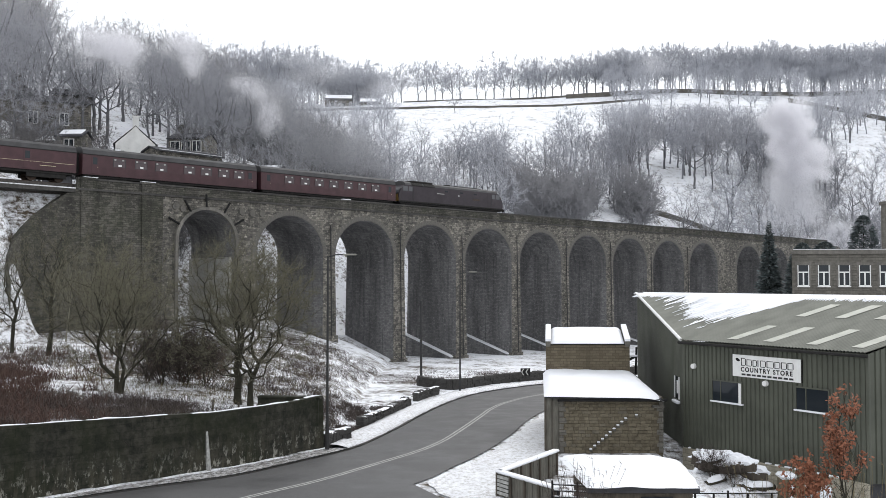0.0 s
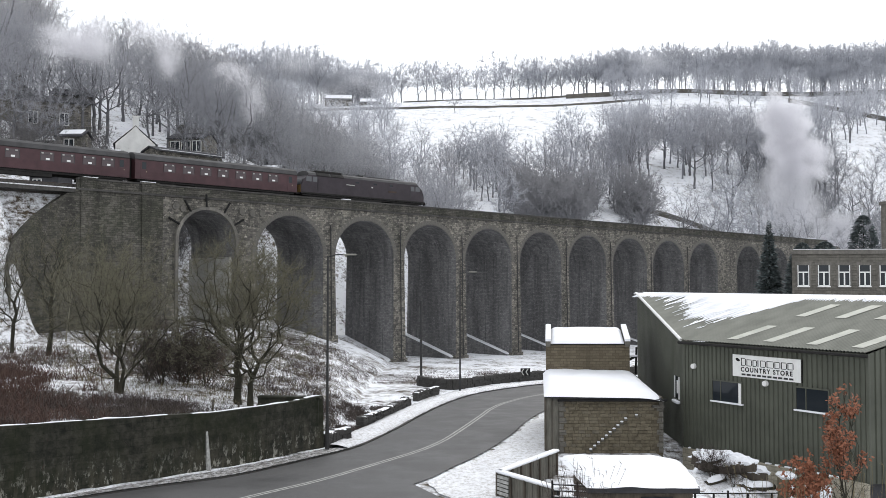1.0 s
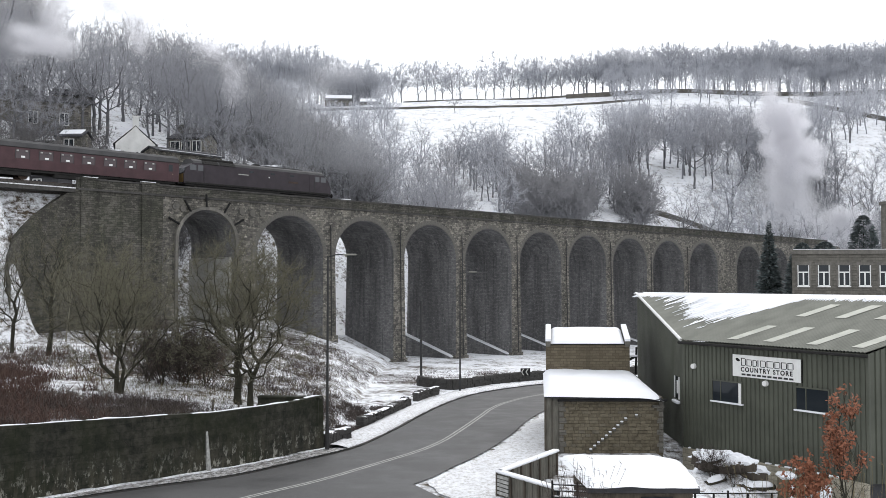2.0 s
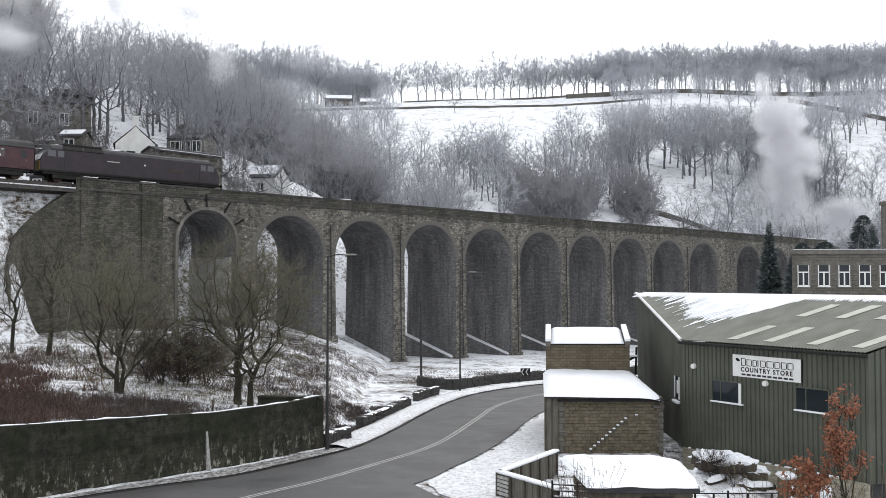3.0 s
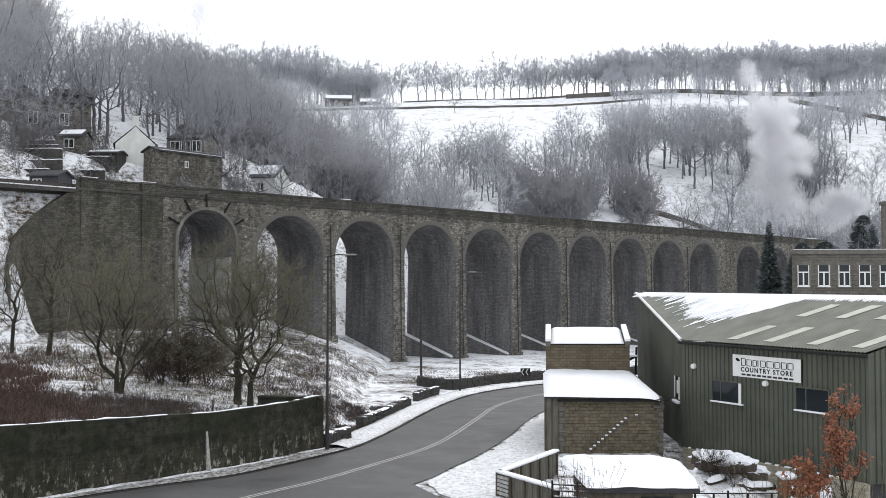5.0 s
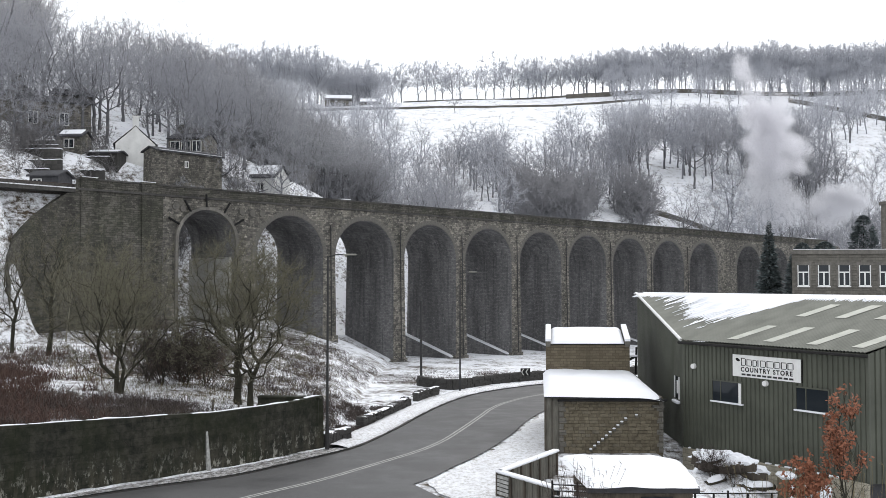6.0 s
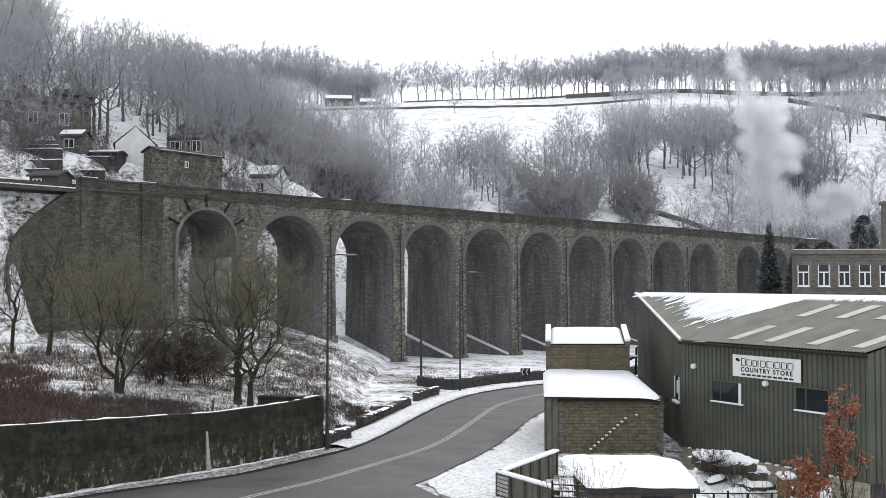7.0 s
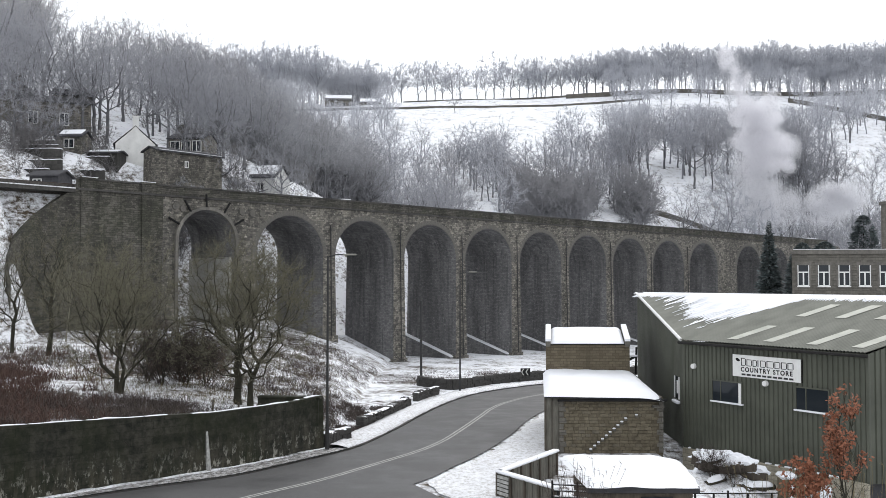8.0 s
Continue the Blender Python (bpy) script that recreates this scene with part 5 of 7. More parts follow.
# ---- buildings ----
def warehouse():
    ax, ay = 12.86, 50.0
    turn = math.degrees(math.atan2(-9.0, 5.64))
    ln = math.hypot(5.64, 9.0)
    ob = thing("warehouse", pose(ax, ay, 0, 0, 0, turn), "dark green corrugated store shed with snow on roof", "warehouse")
    eave, ridge, half = 5.64, 7.95, 7.06
    # local x runs along the front, local y into the building

    def cladding(name, a, b, z_of, pitch=0.27, depth=0.055, z0=0.0):
        a, b = Vector(a), Vector(b)
        d = (b - a).normalized()
        nrm = Vector((d.y, -d.x))
        n = int((b - a).length / pitch)
        verts, faces = [], []
        k = 0
        for i in range(n + 1):
            for f, o in ((0.0, 0.0), (0.2, 0.0), (0.3, depth), (0.9, depth)):
                t = min((i + f) * pitch, (b - a).length)
                p = a + d * t + nrm * o
                verts += [(p.x, p.y, z0), (p.x, p.y, z_of(t / (b - a).length))]
                if k:
                    faces.append((2 * k - 2, 2 * k, 2 * k + 1, 2 * k - 1))
                k += 1
        return part(name, raw_mesh(name, verts, faces, "clad"), None, ob)

    gx, gy = -10.9, 7.06
    front = cladding("front_wall", (0, 0), (ln, 0), lambda t: eave)
    cladding("end_wall", (ln, 0), (ln + 0.8 * half, 2 * half), lambda t: eave + (ridge - eave) * (1 - abs(2 * t - 1)))
    cladding("gable_wall", (gx, gy), (0, 0), lambda t: eave + (ridge - eave) * (1 - t))
    part("core", prism(bmesh.new(), [(0.15, -1.4), (ln - 0.15, -1.4), (ln - 0.15, eave - 0.1), (0.15, eave - 0.1)], 0.15, half * 1.9), "slate", ob)
    part("plinth", boxes((-0.05, ln + 0.05, -0.22, 0.0, -1.5, 0.02), bevel=0.02), "plinth_stone", ob, "low tan stone plinth")
    for i in range(17):
        part("plinth_snow", boxes((0.3 + i * 0.55, 0.3 + i * 0.55 + (0.12, 0.3, 0.2, 0.36)[i % 4], -0.2, -0.05, 0.02, 0.09), bevel=0.02), "snow", ob, "dab of snow on the plinth edge")
    # the plan is askew: roof sheets run up the slope at a slant of 0.4 along the ridge
    fall = (half + 0.25) / -gx

    def on_roof(u, y, dz):
        return (u + 0.4 * (y + 0.25), y, eave + 0.03 + (ridge - eave) * (y + 0.25) / (half + 0.25) + dz)

    def verge_y(u):
        return -0.25 + max(0.0, min(half + 0.25, fall * (-0.15 - u) / (1 + 0.4 * fall)))
    verts, faces = [], []
    for i, u in enumerate(np.arange(-14.01, ln + 0.2, 0.09)):
        verts += [on_roof(u, verge_y(u), 0.065 * (i % 2)), on_roof(u, half, 0.065 * (i % 2))]
        if i:
            faces.append((2 * i - 2, 2 * i, 2 * i + 1, 2 * i - 1))
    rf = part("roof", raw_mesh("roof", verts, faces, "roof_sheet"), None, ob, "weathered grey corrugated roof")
    bm = boxes((gx - 0.2, ln + 0.2 + 0.4 * half, half - 0.2, half + 0.2, ridge - 0.02, ridge + 0.08), bevel=0.03)
    part("ridge_cap", bm, "snow", rf)
    bm = bmesh.new()
    vs = [bm.verts.new(v) for v in ((gx, half + 0.1, ridge), (ln + 0.15 + 0.4 * half, half + 0.1, ridge), (ln + 0.15 + 0.8 * half, 2 * half, eave), (gx, 2 * half, eave))]
    bm.faces.new(vs)
    part("rear_roof", bm, "sheet", ob)
    for row, y0, y1, xs in ((0, 0.15, 2.25, (2.54, 4.74, 7.2, 9.55)), (1, 3.7, 5.6, (2.5, 4.8, 6.9))):
        for x in xs:
            bm = bmesh.new()
            bm.faces.new([bm.verts.new(on_roof(*p)) for p in ((x, y0, 0.08), (x + 0.62, y0, 0.08), (x + 0.62, y1, 0.08), (x, y1, 0.08))])
            part("rooflight", bm, "rooflight", rf, "pale translucent roof sheet")
    # snow lying on the upper west part, with ragged runs
    r = random.Random(4)
    verts, faces = [], []
    xs = np.arange(-13.2, ln + 0.1, 0.06)
    for i, x in enumerate(xs):
        low = max(verge_y(x) + 0.9 + 0.7 * float(smooth(-3.5, -7.0, x)), 2.6 + 4.2 * float(smooth(-1.2, 0.5, x)))
        low += 0.5 * noise.noise((x * 1.3, 0, 0)) + (r.uniform(0, 1.5) if r.random() < 0.3 else r.uniform(0, 0.6))
        low = min(float(low), half - 0.8 + 0.25 * noise.noise((x * 2.5, 7, 0)) + (0.3 if i % 3 == 0 else 0.0))
        verts += [on_roof(x, low, 0.03), on_roof(x, low + 0.05, 0.075), on_roof(x, half, 0.10)]
        if i:
            a = 3 * i
            faces += [(a - 3, a, a + 1, a - 2), (a - 2, a + 1, a + 2, a - 1)]
    streaks = []
    for _ in range(90):
        x = r.uniform(-10.5, -0.3)
        edge = verge_y(x)
        y0 = r.uniform(edge + 0.4, min(half - 1.0, edge + 3.8))
        y1, w = min(half - 0.2, y0 + r.uniform(0.4, 1.9)), r.uniform(0.03, 0.09)
        streaks.append([on_roof(x - w, y0 + 0.2, 0.09), on_roof(x + w, y0, 0.09), on_roof(x + w, y1 - 0.2, 0.1), on_roof(x - w, y1, 0.1)])
    part("roof_snow", raw_mesh("roof_snow", verts, faces, "snow"), None, rf, "ragged sheet of melting snow")
    for s4 in streaks:
        part("snow_streak", raw_mesh("snow_streak", s4, [(0, 1, 2, 3)], "snow"), None, rf)
    # trim, gutter, verge
    part("gutter", boxes((-0.2, ln + 0.2, -0.38, -0.25, eave - 0.16, eave - 0.02), bevel=0.03), "under", ob)
    for x in (-0.08, ln - 0.06):
        part("corner_post", boxes((x, x + 0.14, -0.08, 0.06, 0, eave)), "clad", ob)
    bm = bmesh.new()
    tube(bm, (-0.1, -0.2, eave + 0.06), (gx - 0.1, half - 0.05, ridge + 0.06), 0.09, 0.09, 6)
    part("verge", bm, "white", rf, "pale snow-edged verge trim")
    # openings
    def window(x0, x1, z0, z1):
        w = part("window", boxes((x0, x1, -0.08, -0.06, z0, z1)), "glass", ob)
        part("frame", boxes((x0 - 0.07, x0, -0.12, -0.03, z0, z1 + 0.07), (x1, x1 + 0.07, -0.12, -0.03, z0, z1 + 0.07), (x0, x1, -0.12, -0.03, z1, z1 + 0.07), (x0 + 0.5, x0 + 0.55, -0.1, -0.03, z0, z1)), "clad", w)
        if x0 < 5:
            part("reveal", boxes((x1 - 0.2, x1, -0.088, -0.082, z0, z1)), "white", w)
        part("sill", boxes((x0 - 0.1, x1 + 0.1, -0.2, -0.03, z0 - 0.08, z0), bevel=0.02), "snow", w, "sill heaped with snow")
    window(1.95, 3.8, 2.72, 3.72)
    window(7.0, 8.7, 2.84, 3.84)
    sg = part("sign", boxes((3.28, 7.3, -0.12, -0.04, 4.07, 5.15), bevel=0.01), "white", ob, "white shop sign board with dark lettering")
    for x in (3.25, 7.3):
        part("sign_edge", boxes((x, x + 0.03, -0.125, -0.04, 4.07, 5.15)), "under", sg)
    # trade name as plain letter-sized shapes, the general words as lettering
    x = 3.82
    for i in range(9):
        w = (0.30, 0.33, 0.26, 0.12, 0.33, 0.42, 0.33, 0.33, 0.33)[i]
        z1 = 5.0 if i == 0 else 4.95
        t = 0.045
        strokes = [(x, x + t, -0.128, -0.122, 4.62, z1)]
        if i != 3:
            strokes += [(x + w - t, x + w, -0.128, -0.122, 4.66, z1 - 0.04), (x + t, x + w - t, -0.1275, -0.122, z1 - 0.03, z1), (x + t, x + w - t, -0.1275, -0.122, 4.62, 4.65)]
        part("name_bar", boxes(*strokes), "iron", sg, "dark trade name drawn as plain shapes")
        x += w + 0.04
    bm = bmesh.new()
    bmesh.ops.create_icosphere(bm, subdivisions=2, radius=0.13, matrix=pose(3.62, -0.13, 4.9, 0, 20, 0) @ Matrix.Diagonal((1.1, 0.06, 0.6, 1)))
    part("bird_mark", bm, "iron", sg)
    cu = bpy.data.curves.new("words", "FONT")
    cu.body = "COUNTRY STORE"
    cu.size = 0.31
    cu.extrude = 0.003
    cu.offset = 0.010
    cu.space_character = 1.28
    cu.materials.append(M["iron"])
    tx = new("lettering", cu)
    tx.parent = sg
    tx.matrix_basis = pose(3.80, -0.126, 4.34, 90, 0, 0)
    part("small_print", boxes(*[(3.85 + i * 0.31, 3.85 + i * 0.31 + 0.24, -0.127, -0.122, 4.15, 4.24) for i in range(10)]), "pole", sg, "line of small grey print")
    for x, z in ((0.69, 4.35), (5.26, 3.86)):
        bm = bmesh.new()
        tube(bm, (x, -0.05, z), (x, -0.2, z), 0.15, 0.13, 12)
        part("bulkhead_lamp", bm, "white", ob, "round white bulkhead lamp")
    # gable side window with its snowy sill
    g = part("gable_window", boxes((-0.45, 0.45, -0.08, -0.05, 0, 1.2)), "glass", ob)
    g.matrix_basis = pose(-1.3, 0.84, 2.4, 0, 0, math.degrees(math.atan2(-gy, -gx)))
    # two white frame strips, and a white patch drawn as the pane's reflection
    part("frame_and_reflection", boxes((-0.5, -0.45, -0.12, -0.03, 0, 1.2), (0.45, 0.5, -0.12, -0.03, 0, 1.2), (0.0, 0.3, -0.1, -0.085, 0.3, 1.0)), "white", g)
    part("sill", boxes((-0.6, 0.6, -0.25, -0.03, -0.25, -0.1), bevel=0.03), "snow", g)
    return ob


warehouse()


def stone_house():
    ob = thing("stone_outhouse", pose(6.0, 48.5, 0), "small brown stone outbuilding with snow-laden lean-to roof", "outbuilding")
    def footprint(corners, z0, z1):
        bm = bmesh.new()
        lo, hi = [[bm.verts.new((x, y, z)) for x, y in corners] for z in (z0, z1)]
        bm.faces.new(lo[::-1])
        bm.faces.new(hi)
        for i in range(len(lo)):
            j = (i + 1) % len(lo)
            bm.faces.new((lo[i], lo[j], hi[j], hi[i]))
        return bm

    def aslant(bm):
        """The upper block stands askew to the lean-to."""
        for v in bm.verts if isinstance(bm, bmesh.types.BMesh) else bm.vertices:
            v.co.x += 0.115 * (v.co.y - 6.4)
        return bm

    part("lower_wall", footprint(((-0.70, 0.26), (-0.03, 0.26), (-0.03, 0.014), (5.3, 0.014), (5.3, 6.5), (0.0, 6.5)), -0.6, 2.85), "mortar", ob)
    part("upper_wall", aslant(boxes((0.0, 4.9, 6.5, 12.0, -0.6, 5.1))), "house_stone", ob)
    for i in range(9):
        for x0, x1 in ((-0.03, 0.35 if i % 2 else 0.2), (5.0 if i % 2 else 5.1, 5.33)):
            part("quoin", boxes((x0, x1, -0.03, 0.3, i * 0.3, i * 0.3 + 0.27), bevel=0.015), "mill_stone", ob)
    part("side_door", boxes((-0.68, -0.03, 0.1, 0.25, -0.6, 2.8), bevel=0.01), "grey_timber", ob, "dark weathered boarded door beside the wall")
    part("door_post", boxes((-0.76, -0.68, 0.05, 0.3, -0.6, 2.85), (-0.40, -0.36, 0.06, 0.1, -0.6, 2.8)), "timber", ob)
    bm = bmesh.new()
    vs = [(-0.78, -0.3, 2.82), (5.2, -0.26, 2.72), (5.2, 6.5, 3.25), (-0.05, 6.5, 3.34)]
    a = [bm.verts.new(v) for v in vs]
    b = [bm.verts.new((x, y, z + 0.1)) for x, y, z in vs]
    bm.faces.new(a)
    bm.faces.new(b)
    for i in range(4):
        j = (i + 1) % 4
        bm.faces.new((a[i], a[j], b[j], b[i]))
    lean = part("lean_to_roof", bm, "slate", ob)

    def snow_blanket(x0, x1, y0, y1, zf, thick, over=0.12, n=26, m=14, droop=0.0, skew=0.0):
        verts, faces = [], []
        for j in range(m + 1):
            for i in range(n + 1):
                u, w = i / n, j / m
                x = x0 - over + (x1 - x0 + 2 * over) * u - skew * (1 - w) * (1 - u)
                y = y0 - over + (y1 - y0 + over) * w
                e = min(1, min(u, 1 - u) * 14, w * 10)
                z = zf(u, w) + thick * (e ** 0.5) * (1 + 0.18 * noise.noise((x * 1.2, y * 1.2, 2))) - droop * max(0, u - 0.8) ** 1.5 * 12
                verts.append((x, y + 0.05 * noise.noise((x * 2, 0, 5)), z))
        for j in range(m):
            for i in range(n):
                a = j * (n + 1) + i
                faces.append((a, a + 1, a + n + 2, a + n + 1))
        return raw_mesh("snow", verts, faces, "snow", True)

    part("snow", snow_blanket(0.0, 5.12, -0.3, 6.5, lambda u, w: 2.92 - 0.1 * u + 0.5 * w, 0.27, over=0.16, droop=0.13, skew=0.7), None, lean, "thick smooth snow blanket")
    bm = bmesh.new()
    prism(bm, [(0, 5.1), (3.0, 5.75), (6.0, 5.1)], 0, 4.9)
    for v in bm.verts:
        v.co = Vector((v.co.y, v.co.x + 6.4, v.co.z))
    up = part("upper_roof", aslant(bm), "slate", ob)
    part("snow", aslant(snow_blanket(0.3, 4.55, 6.35, 9.4, lambda u, w: 5.16 + 0.66 * w, 0.16, over=0.02)), None, up, "smooth snow on the slope")
    for x in (0.0, 4.62):
        bm = bmesh.new()
        prism(bm, [(6.2, 5.0), (9.4, 5.75), (12.6, 5.0), (12.6, 5.3), (9.4, 6.02), (6.2, 5.3)], x, x + 0.28)
        for v in bm.verts:
            v.co = Vector((v.co.y, v.co.x, v.co.z))
        cp = part("gable_coping", aslant(bm), "mill_stone", ob)
        bm = bmesh.new()
        prism(bm, [(6.15, 5.31), (9.4, 6.03), (9.4, 6.16), (6.15, 5.46)], x - 0.02, x + 0.3)
        for v in bm.verts:
            v.co = Vector((v.co.y, v.co.x, v.co.z))
        part("snow", aslant(bm), "snow", cp)
    # facing stones of the front wall, laid in courses
    r = random.Random(14)
    shapes = []
    for w in (0.2, 0.27, 0.35, 0.46):
        bm = bmesh.new()
        box(bm, 0.008, w - 0.008, -0.02, 0.06, 0.007, 0.163, bevel=0.018)
        me = bpy.data.meshes.new("stone")
        bm.to_mesh(me)
        bm.free()
        me.materials.append(M["block"])
        shapes.append((w, me))
    for row in range(17):
        x = 0.22 + r.uniform(0, 0.1)
        while x < 5.05:
            w, me = shapes[r.randrange(4)]
            if x + w > 5.12:
                break
            st = new("stone", me)
            st.parent = ob
            st.matrix_basis = pose(x, r.uniform(-0.02, 0.02), row * 0.17 - 0.05 + r.uniform(-0.012, 0.012), r.uniform(-3, 3), r.uniform(-2.5, 2.5), r.uniform(-3, 3))
            x += w
    # stepped line of stones with snow: an old roof line on the wall
    for i in range(11):
        x = 1.5 + i * 0.2 + (0.35 if i > 9 else 0)
        z = 0.06 + i * 0.175
        st = part("projecting_stone", boxes((x, x + 0.17, -0.12, 0.02, z, z + 0.1), bevel=0.02), "mill_stone", ob)
        part("snow", boxes((x, x + 0.16, -0.12, -0.01, z + 0.1, z + 0.18), bevel=0.03), "snow", st)
    part("gutter", boxes((-0.15, 5.45, -0.42, -0.3, 2.66, 2.78), bevel=0.02), "iron", lean)
    part("kneeler", boxes((4.75, 5.35, -0.2, 0.1, 2.3, 2.45), bevel=0.03), "mill_stone", ob)
    # bracket with a snowy flue on the upper east wall
    bm = bmesh.new()
    tube(bm, (4.9, 7.2, 4.1), (5.5, 7.2, 4.4), 0.08, 0.08, 6)
    tube(bm, (5.4, 7.2, 3.3), (5.45, 7.2, 4.9), 0.06, 0.06, 6)
    part("bracket", bm, "iron", ob)
    part("bracket_snow", boxes((4.95, 5.5, 7.05, 7.35, 4.32, 4.45), bevel=0.04), "snow", ob)
    return ob


stone_house()


def mill():
    ob = thing("mill_building", pose(36.0, 100.0, 0, 0, 0, -4), "flat-topped grey stone mill with white mullioned windows", "mill")
    def slanted(z0, z1, out):
        bm = bmesh.new()
        foot = ((1.15 - out, -out), (34 + out, -out), (34 + out, 14 + out), (8.0 - out, 14 + out))
        lo, hi = [[bm.verts.new((x, y, z)) for x, y in foot] for z in (z0, z1)]
        bm.faces.new(lo[::-1])
        bm.faces.new(hi)
        for i in range(4):
            j = (i + 1) % 4
            bm.faces.new((lo[i], lo[j], hi[j], hi[i]))
        return bm
    part("wall", slanted(-3, 11.7, 0.0), "mill_stone", ob)
    part("cornice", slanted(11.7, 12.15, 0.22), "voussoir", ob, "pale projecting cornice")
    part("roof_snow", slanted(12.15, 12.22, -0.2), "snow", ob)
    for row, z0 in enumerate((8.3, 4.0)):
        for i in range(14):
            x = 1.75 + i * 2.12
            if x > 33:
                break
            w = part("window", boxes((x, x + 1.15, -0.05, -0.03, z0, z0 + 2.2)), "glass", ob)
            part("surround", boxes((x - 0.22, x - 0.02, -0.03, 0.05, z0 - 0.1, z0 + 2.2), (x + 1.17, x + 1.37, -0.03, 0.05, z0 - 0.1, z0 + 2.2), (x - 0.3, x + 1.45, -0.035, 0.05, z0 + 2.2, z0 + 2.5), bevel=0.01), "voussoir", w, "dressed stone surround")
            part("frame", boxes((x - 0.02, x + 0.06, -0.1, -0.02, z0, z0 + 2.2), (x + 1.09, x + 1.17, -0.1, -0.02, z0, z0 + 2.2), (x, x + 1.15, -0.1, -0.02, z0 + 1.4, z0 + 1.52), (x, x + 1.15, -0.1, -0.02, z0, z0 + 0.08),
                                (x + 0.51, x + 0.65, -0.1, -0.02, z0, z0 + 1.45)), "white", w)
            part("sill", boxes((x - 0.08, x + 1.23, -0.2, 0.0, z0 - 0.13, z0), bevel=0.02), "white", w)
    return ob


mill()
bm = boxes((-1.2, 1.2, -1.2, 1.2, 0, 5.6), (-1.35, 1.35, -1.35, 1.35, 5.6, 6.0), bevel=0.04)
chimney = solid("chimney_stack", bm, "mill_stone", pose(53.2, 110, 12.2), "square stone stack above the mill roof", "chimney")


# ---- street furniture ----
def street_lamp(x, y, tall, arm, turn):
    z = float(road_z(y))
    ob = thing("street_lamp", pose(x, y, z, 0, 0, turn), "tall steel street lamp beside the road", "street lamp", "street lamps")
    bm = bmesh.new()
    tube(bm, (0, 0, -0.2), (0, 0, 1.4), 0.11, 0.10, 10)
    tube(bm, (0, 0, 1.4), (0, 0, tall), 0.075, 0.05, 10)
    part("pole", bm, "pole", ob)
    bm = bmesh.new()
    tube(bm, (0, 0, tall - 0.05), (arm * 0.5, 0, tall + 0.08), 0.035, 0.03, 6)
    tube(bm, (arm * 0.5, 0, tall + 0.08), (arm, 0, tall + 0.1), 0.03, 0.03, 6)
    part("arm", bm, "pole", ob)
    bm = boxes((arm - 0.05, arm + 0.65, -0.12, 0.12, tall + 0.04, tall + 0.13), bevel=0.03)
    part("lantern", bm, "sheet", ob, "pale lantern head")


street_lamp(-6.0, 48.9, 10.1, 0.85, -5)
street_lamp(1.45, 80.0, 10.0, 0.8, 0)
bm = bmesh.new()
tube(bm, (0, 0, -0.2), (0, 0, 7.6), 0.12, 0.085, 8)
solid("telegraph_pole", bm, "pole", pose(-2.0, 86.0, float(road_z(86))), "plain dark timber pole on the snowy verge", "pole")


# ---- houses on the hillside ----
def cottage(x, y, z, turn, ln, deep, eave, ridge, wall, label, rows=(), chimney=True, gable=None, snow=True, category="house", verge=0.25, sheet=0.18):
    """A plain pitched-roof house; windows on its front by (x, z, width, height)."""
    ob = thing("house", pose(x, y, z, 0, 0, turn), label, category, "houses on the hillside")
    bm = bmesh.new()
    prism(bm, [(0, -3.5), (deep, -3.5), (deep, eave), (deep / 2, ridge - 0.1), (0, eave)], 0, ln)
    for v in bm.verts:
        v.co = Vector((v.co.y, v.co.x, v.co.z))
    part("wall", bm, wall, ob)
    bm = bmesh.new()
    prism(bm, [(-0.3, eave - 0.1), (deep / 2, ridge), (deep + 0.3, eave - 0.1), (deep + 0.3, eave - 0.1 + sheet), (deep / 2, ridge + sheet), (-0.3, eave - 0.1 + sheet)], -verge, ln + verge)
    for v in bm.verts:
        v.co = Vector((v.co.y, v.co.x, v.co.z))
    rf = part("roof", bm, "slate", ob)
    if snow:
        bm = bmesh.new()
        k = (ridge - eave) / (deep / 2)
        prism(bm, [(0.3, eave + 0.3 * k + 0.1), (deep / 2, ridge + 0.2), (deep / 2, ridge + 0.32), (0.3, eave + 0.3 * k + 0.24)], 0.1, ln - 0.1)
        for v in bm.verts:
            v.co = Vector((v.co.y, v.co.x, v.co.z))
        part("snow", bm, "snow", rf, "snow on the roof slope")
    if chimney:
        ch = part("chimney", boxes((0.2, 1.1, deep / 2 - 0.4, deep / 2 + 0.4, ridge - 0.6, ridge + 1.2), (0.1, 1.2, deep / 2 - 0.5, deep / 2 + 0.5, ridge + 1.2, ridge + 1.35)), wall, rf)
    for wx, wz, ww, wh in rows:
        w = part("window", boxes((wx, wx + ww, -0.05, -0.02, wz, wz + wh)), "glass", ob)
        part("frame", boxes((wx - 0.08, wx, -0.09, -0.01, wz - 0.08, wz + wh + 0.08), (wx + ww, wx + ww + 0.08, -0.09, -0.01, wz - 0.08, wz + wh + 0.08),
                            (wx, wx + ww, -0.09, -0.01, wz + wh, wz + wh + 0.08), (wx, wx + ww, -0.09, -0.01, wz - 0.08, wz), (wx + ww / 2 - 0.04, wx + ww / 2 + 0.04, -0.09, -0.01, wz, wz + wh)), "white", w)
    if gable:
        part("gable_render", boxes((-0.04, 0.0, 0.0, deep, -2, eave)), gable, ob)
    return ob


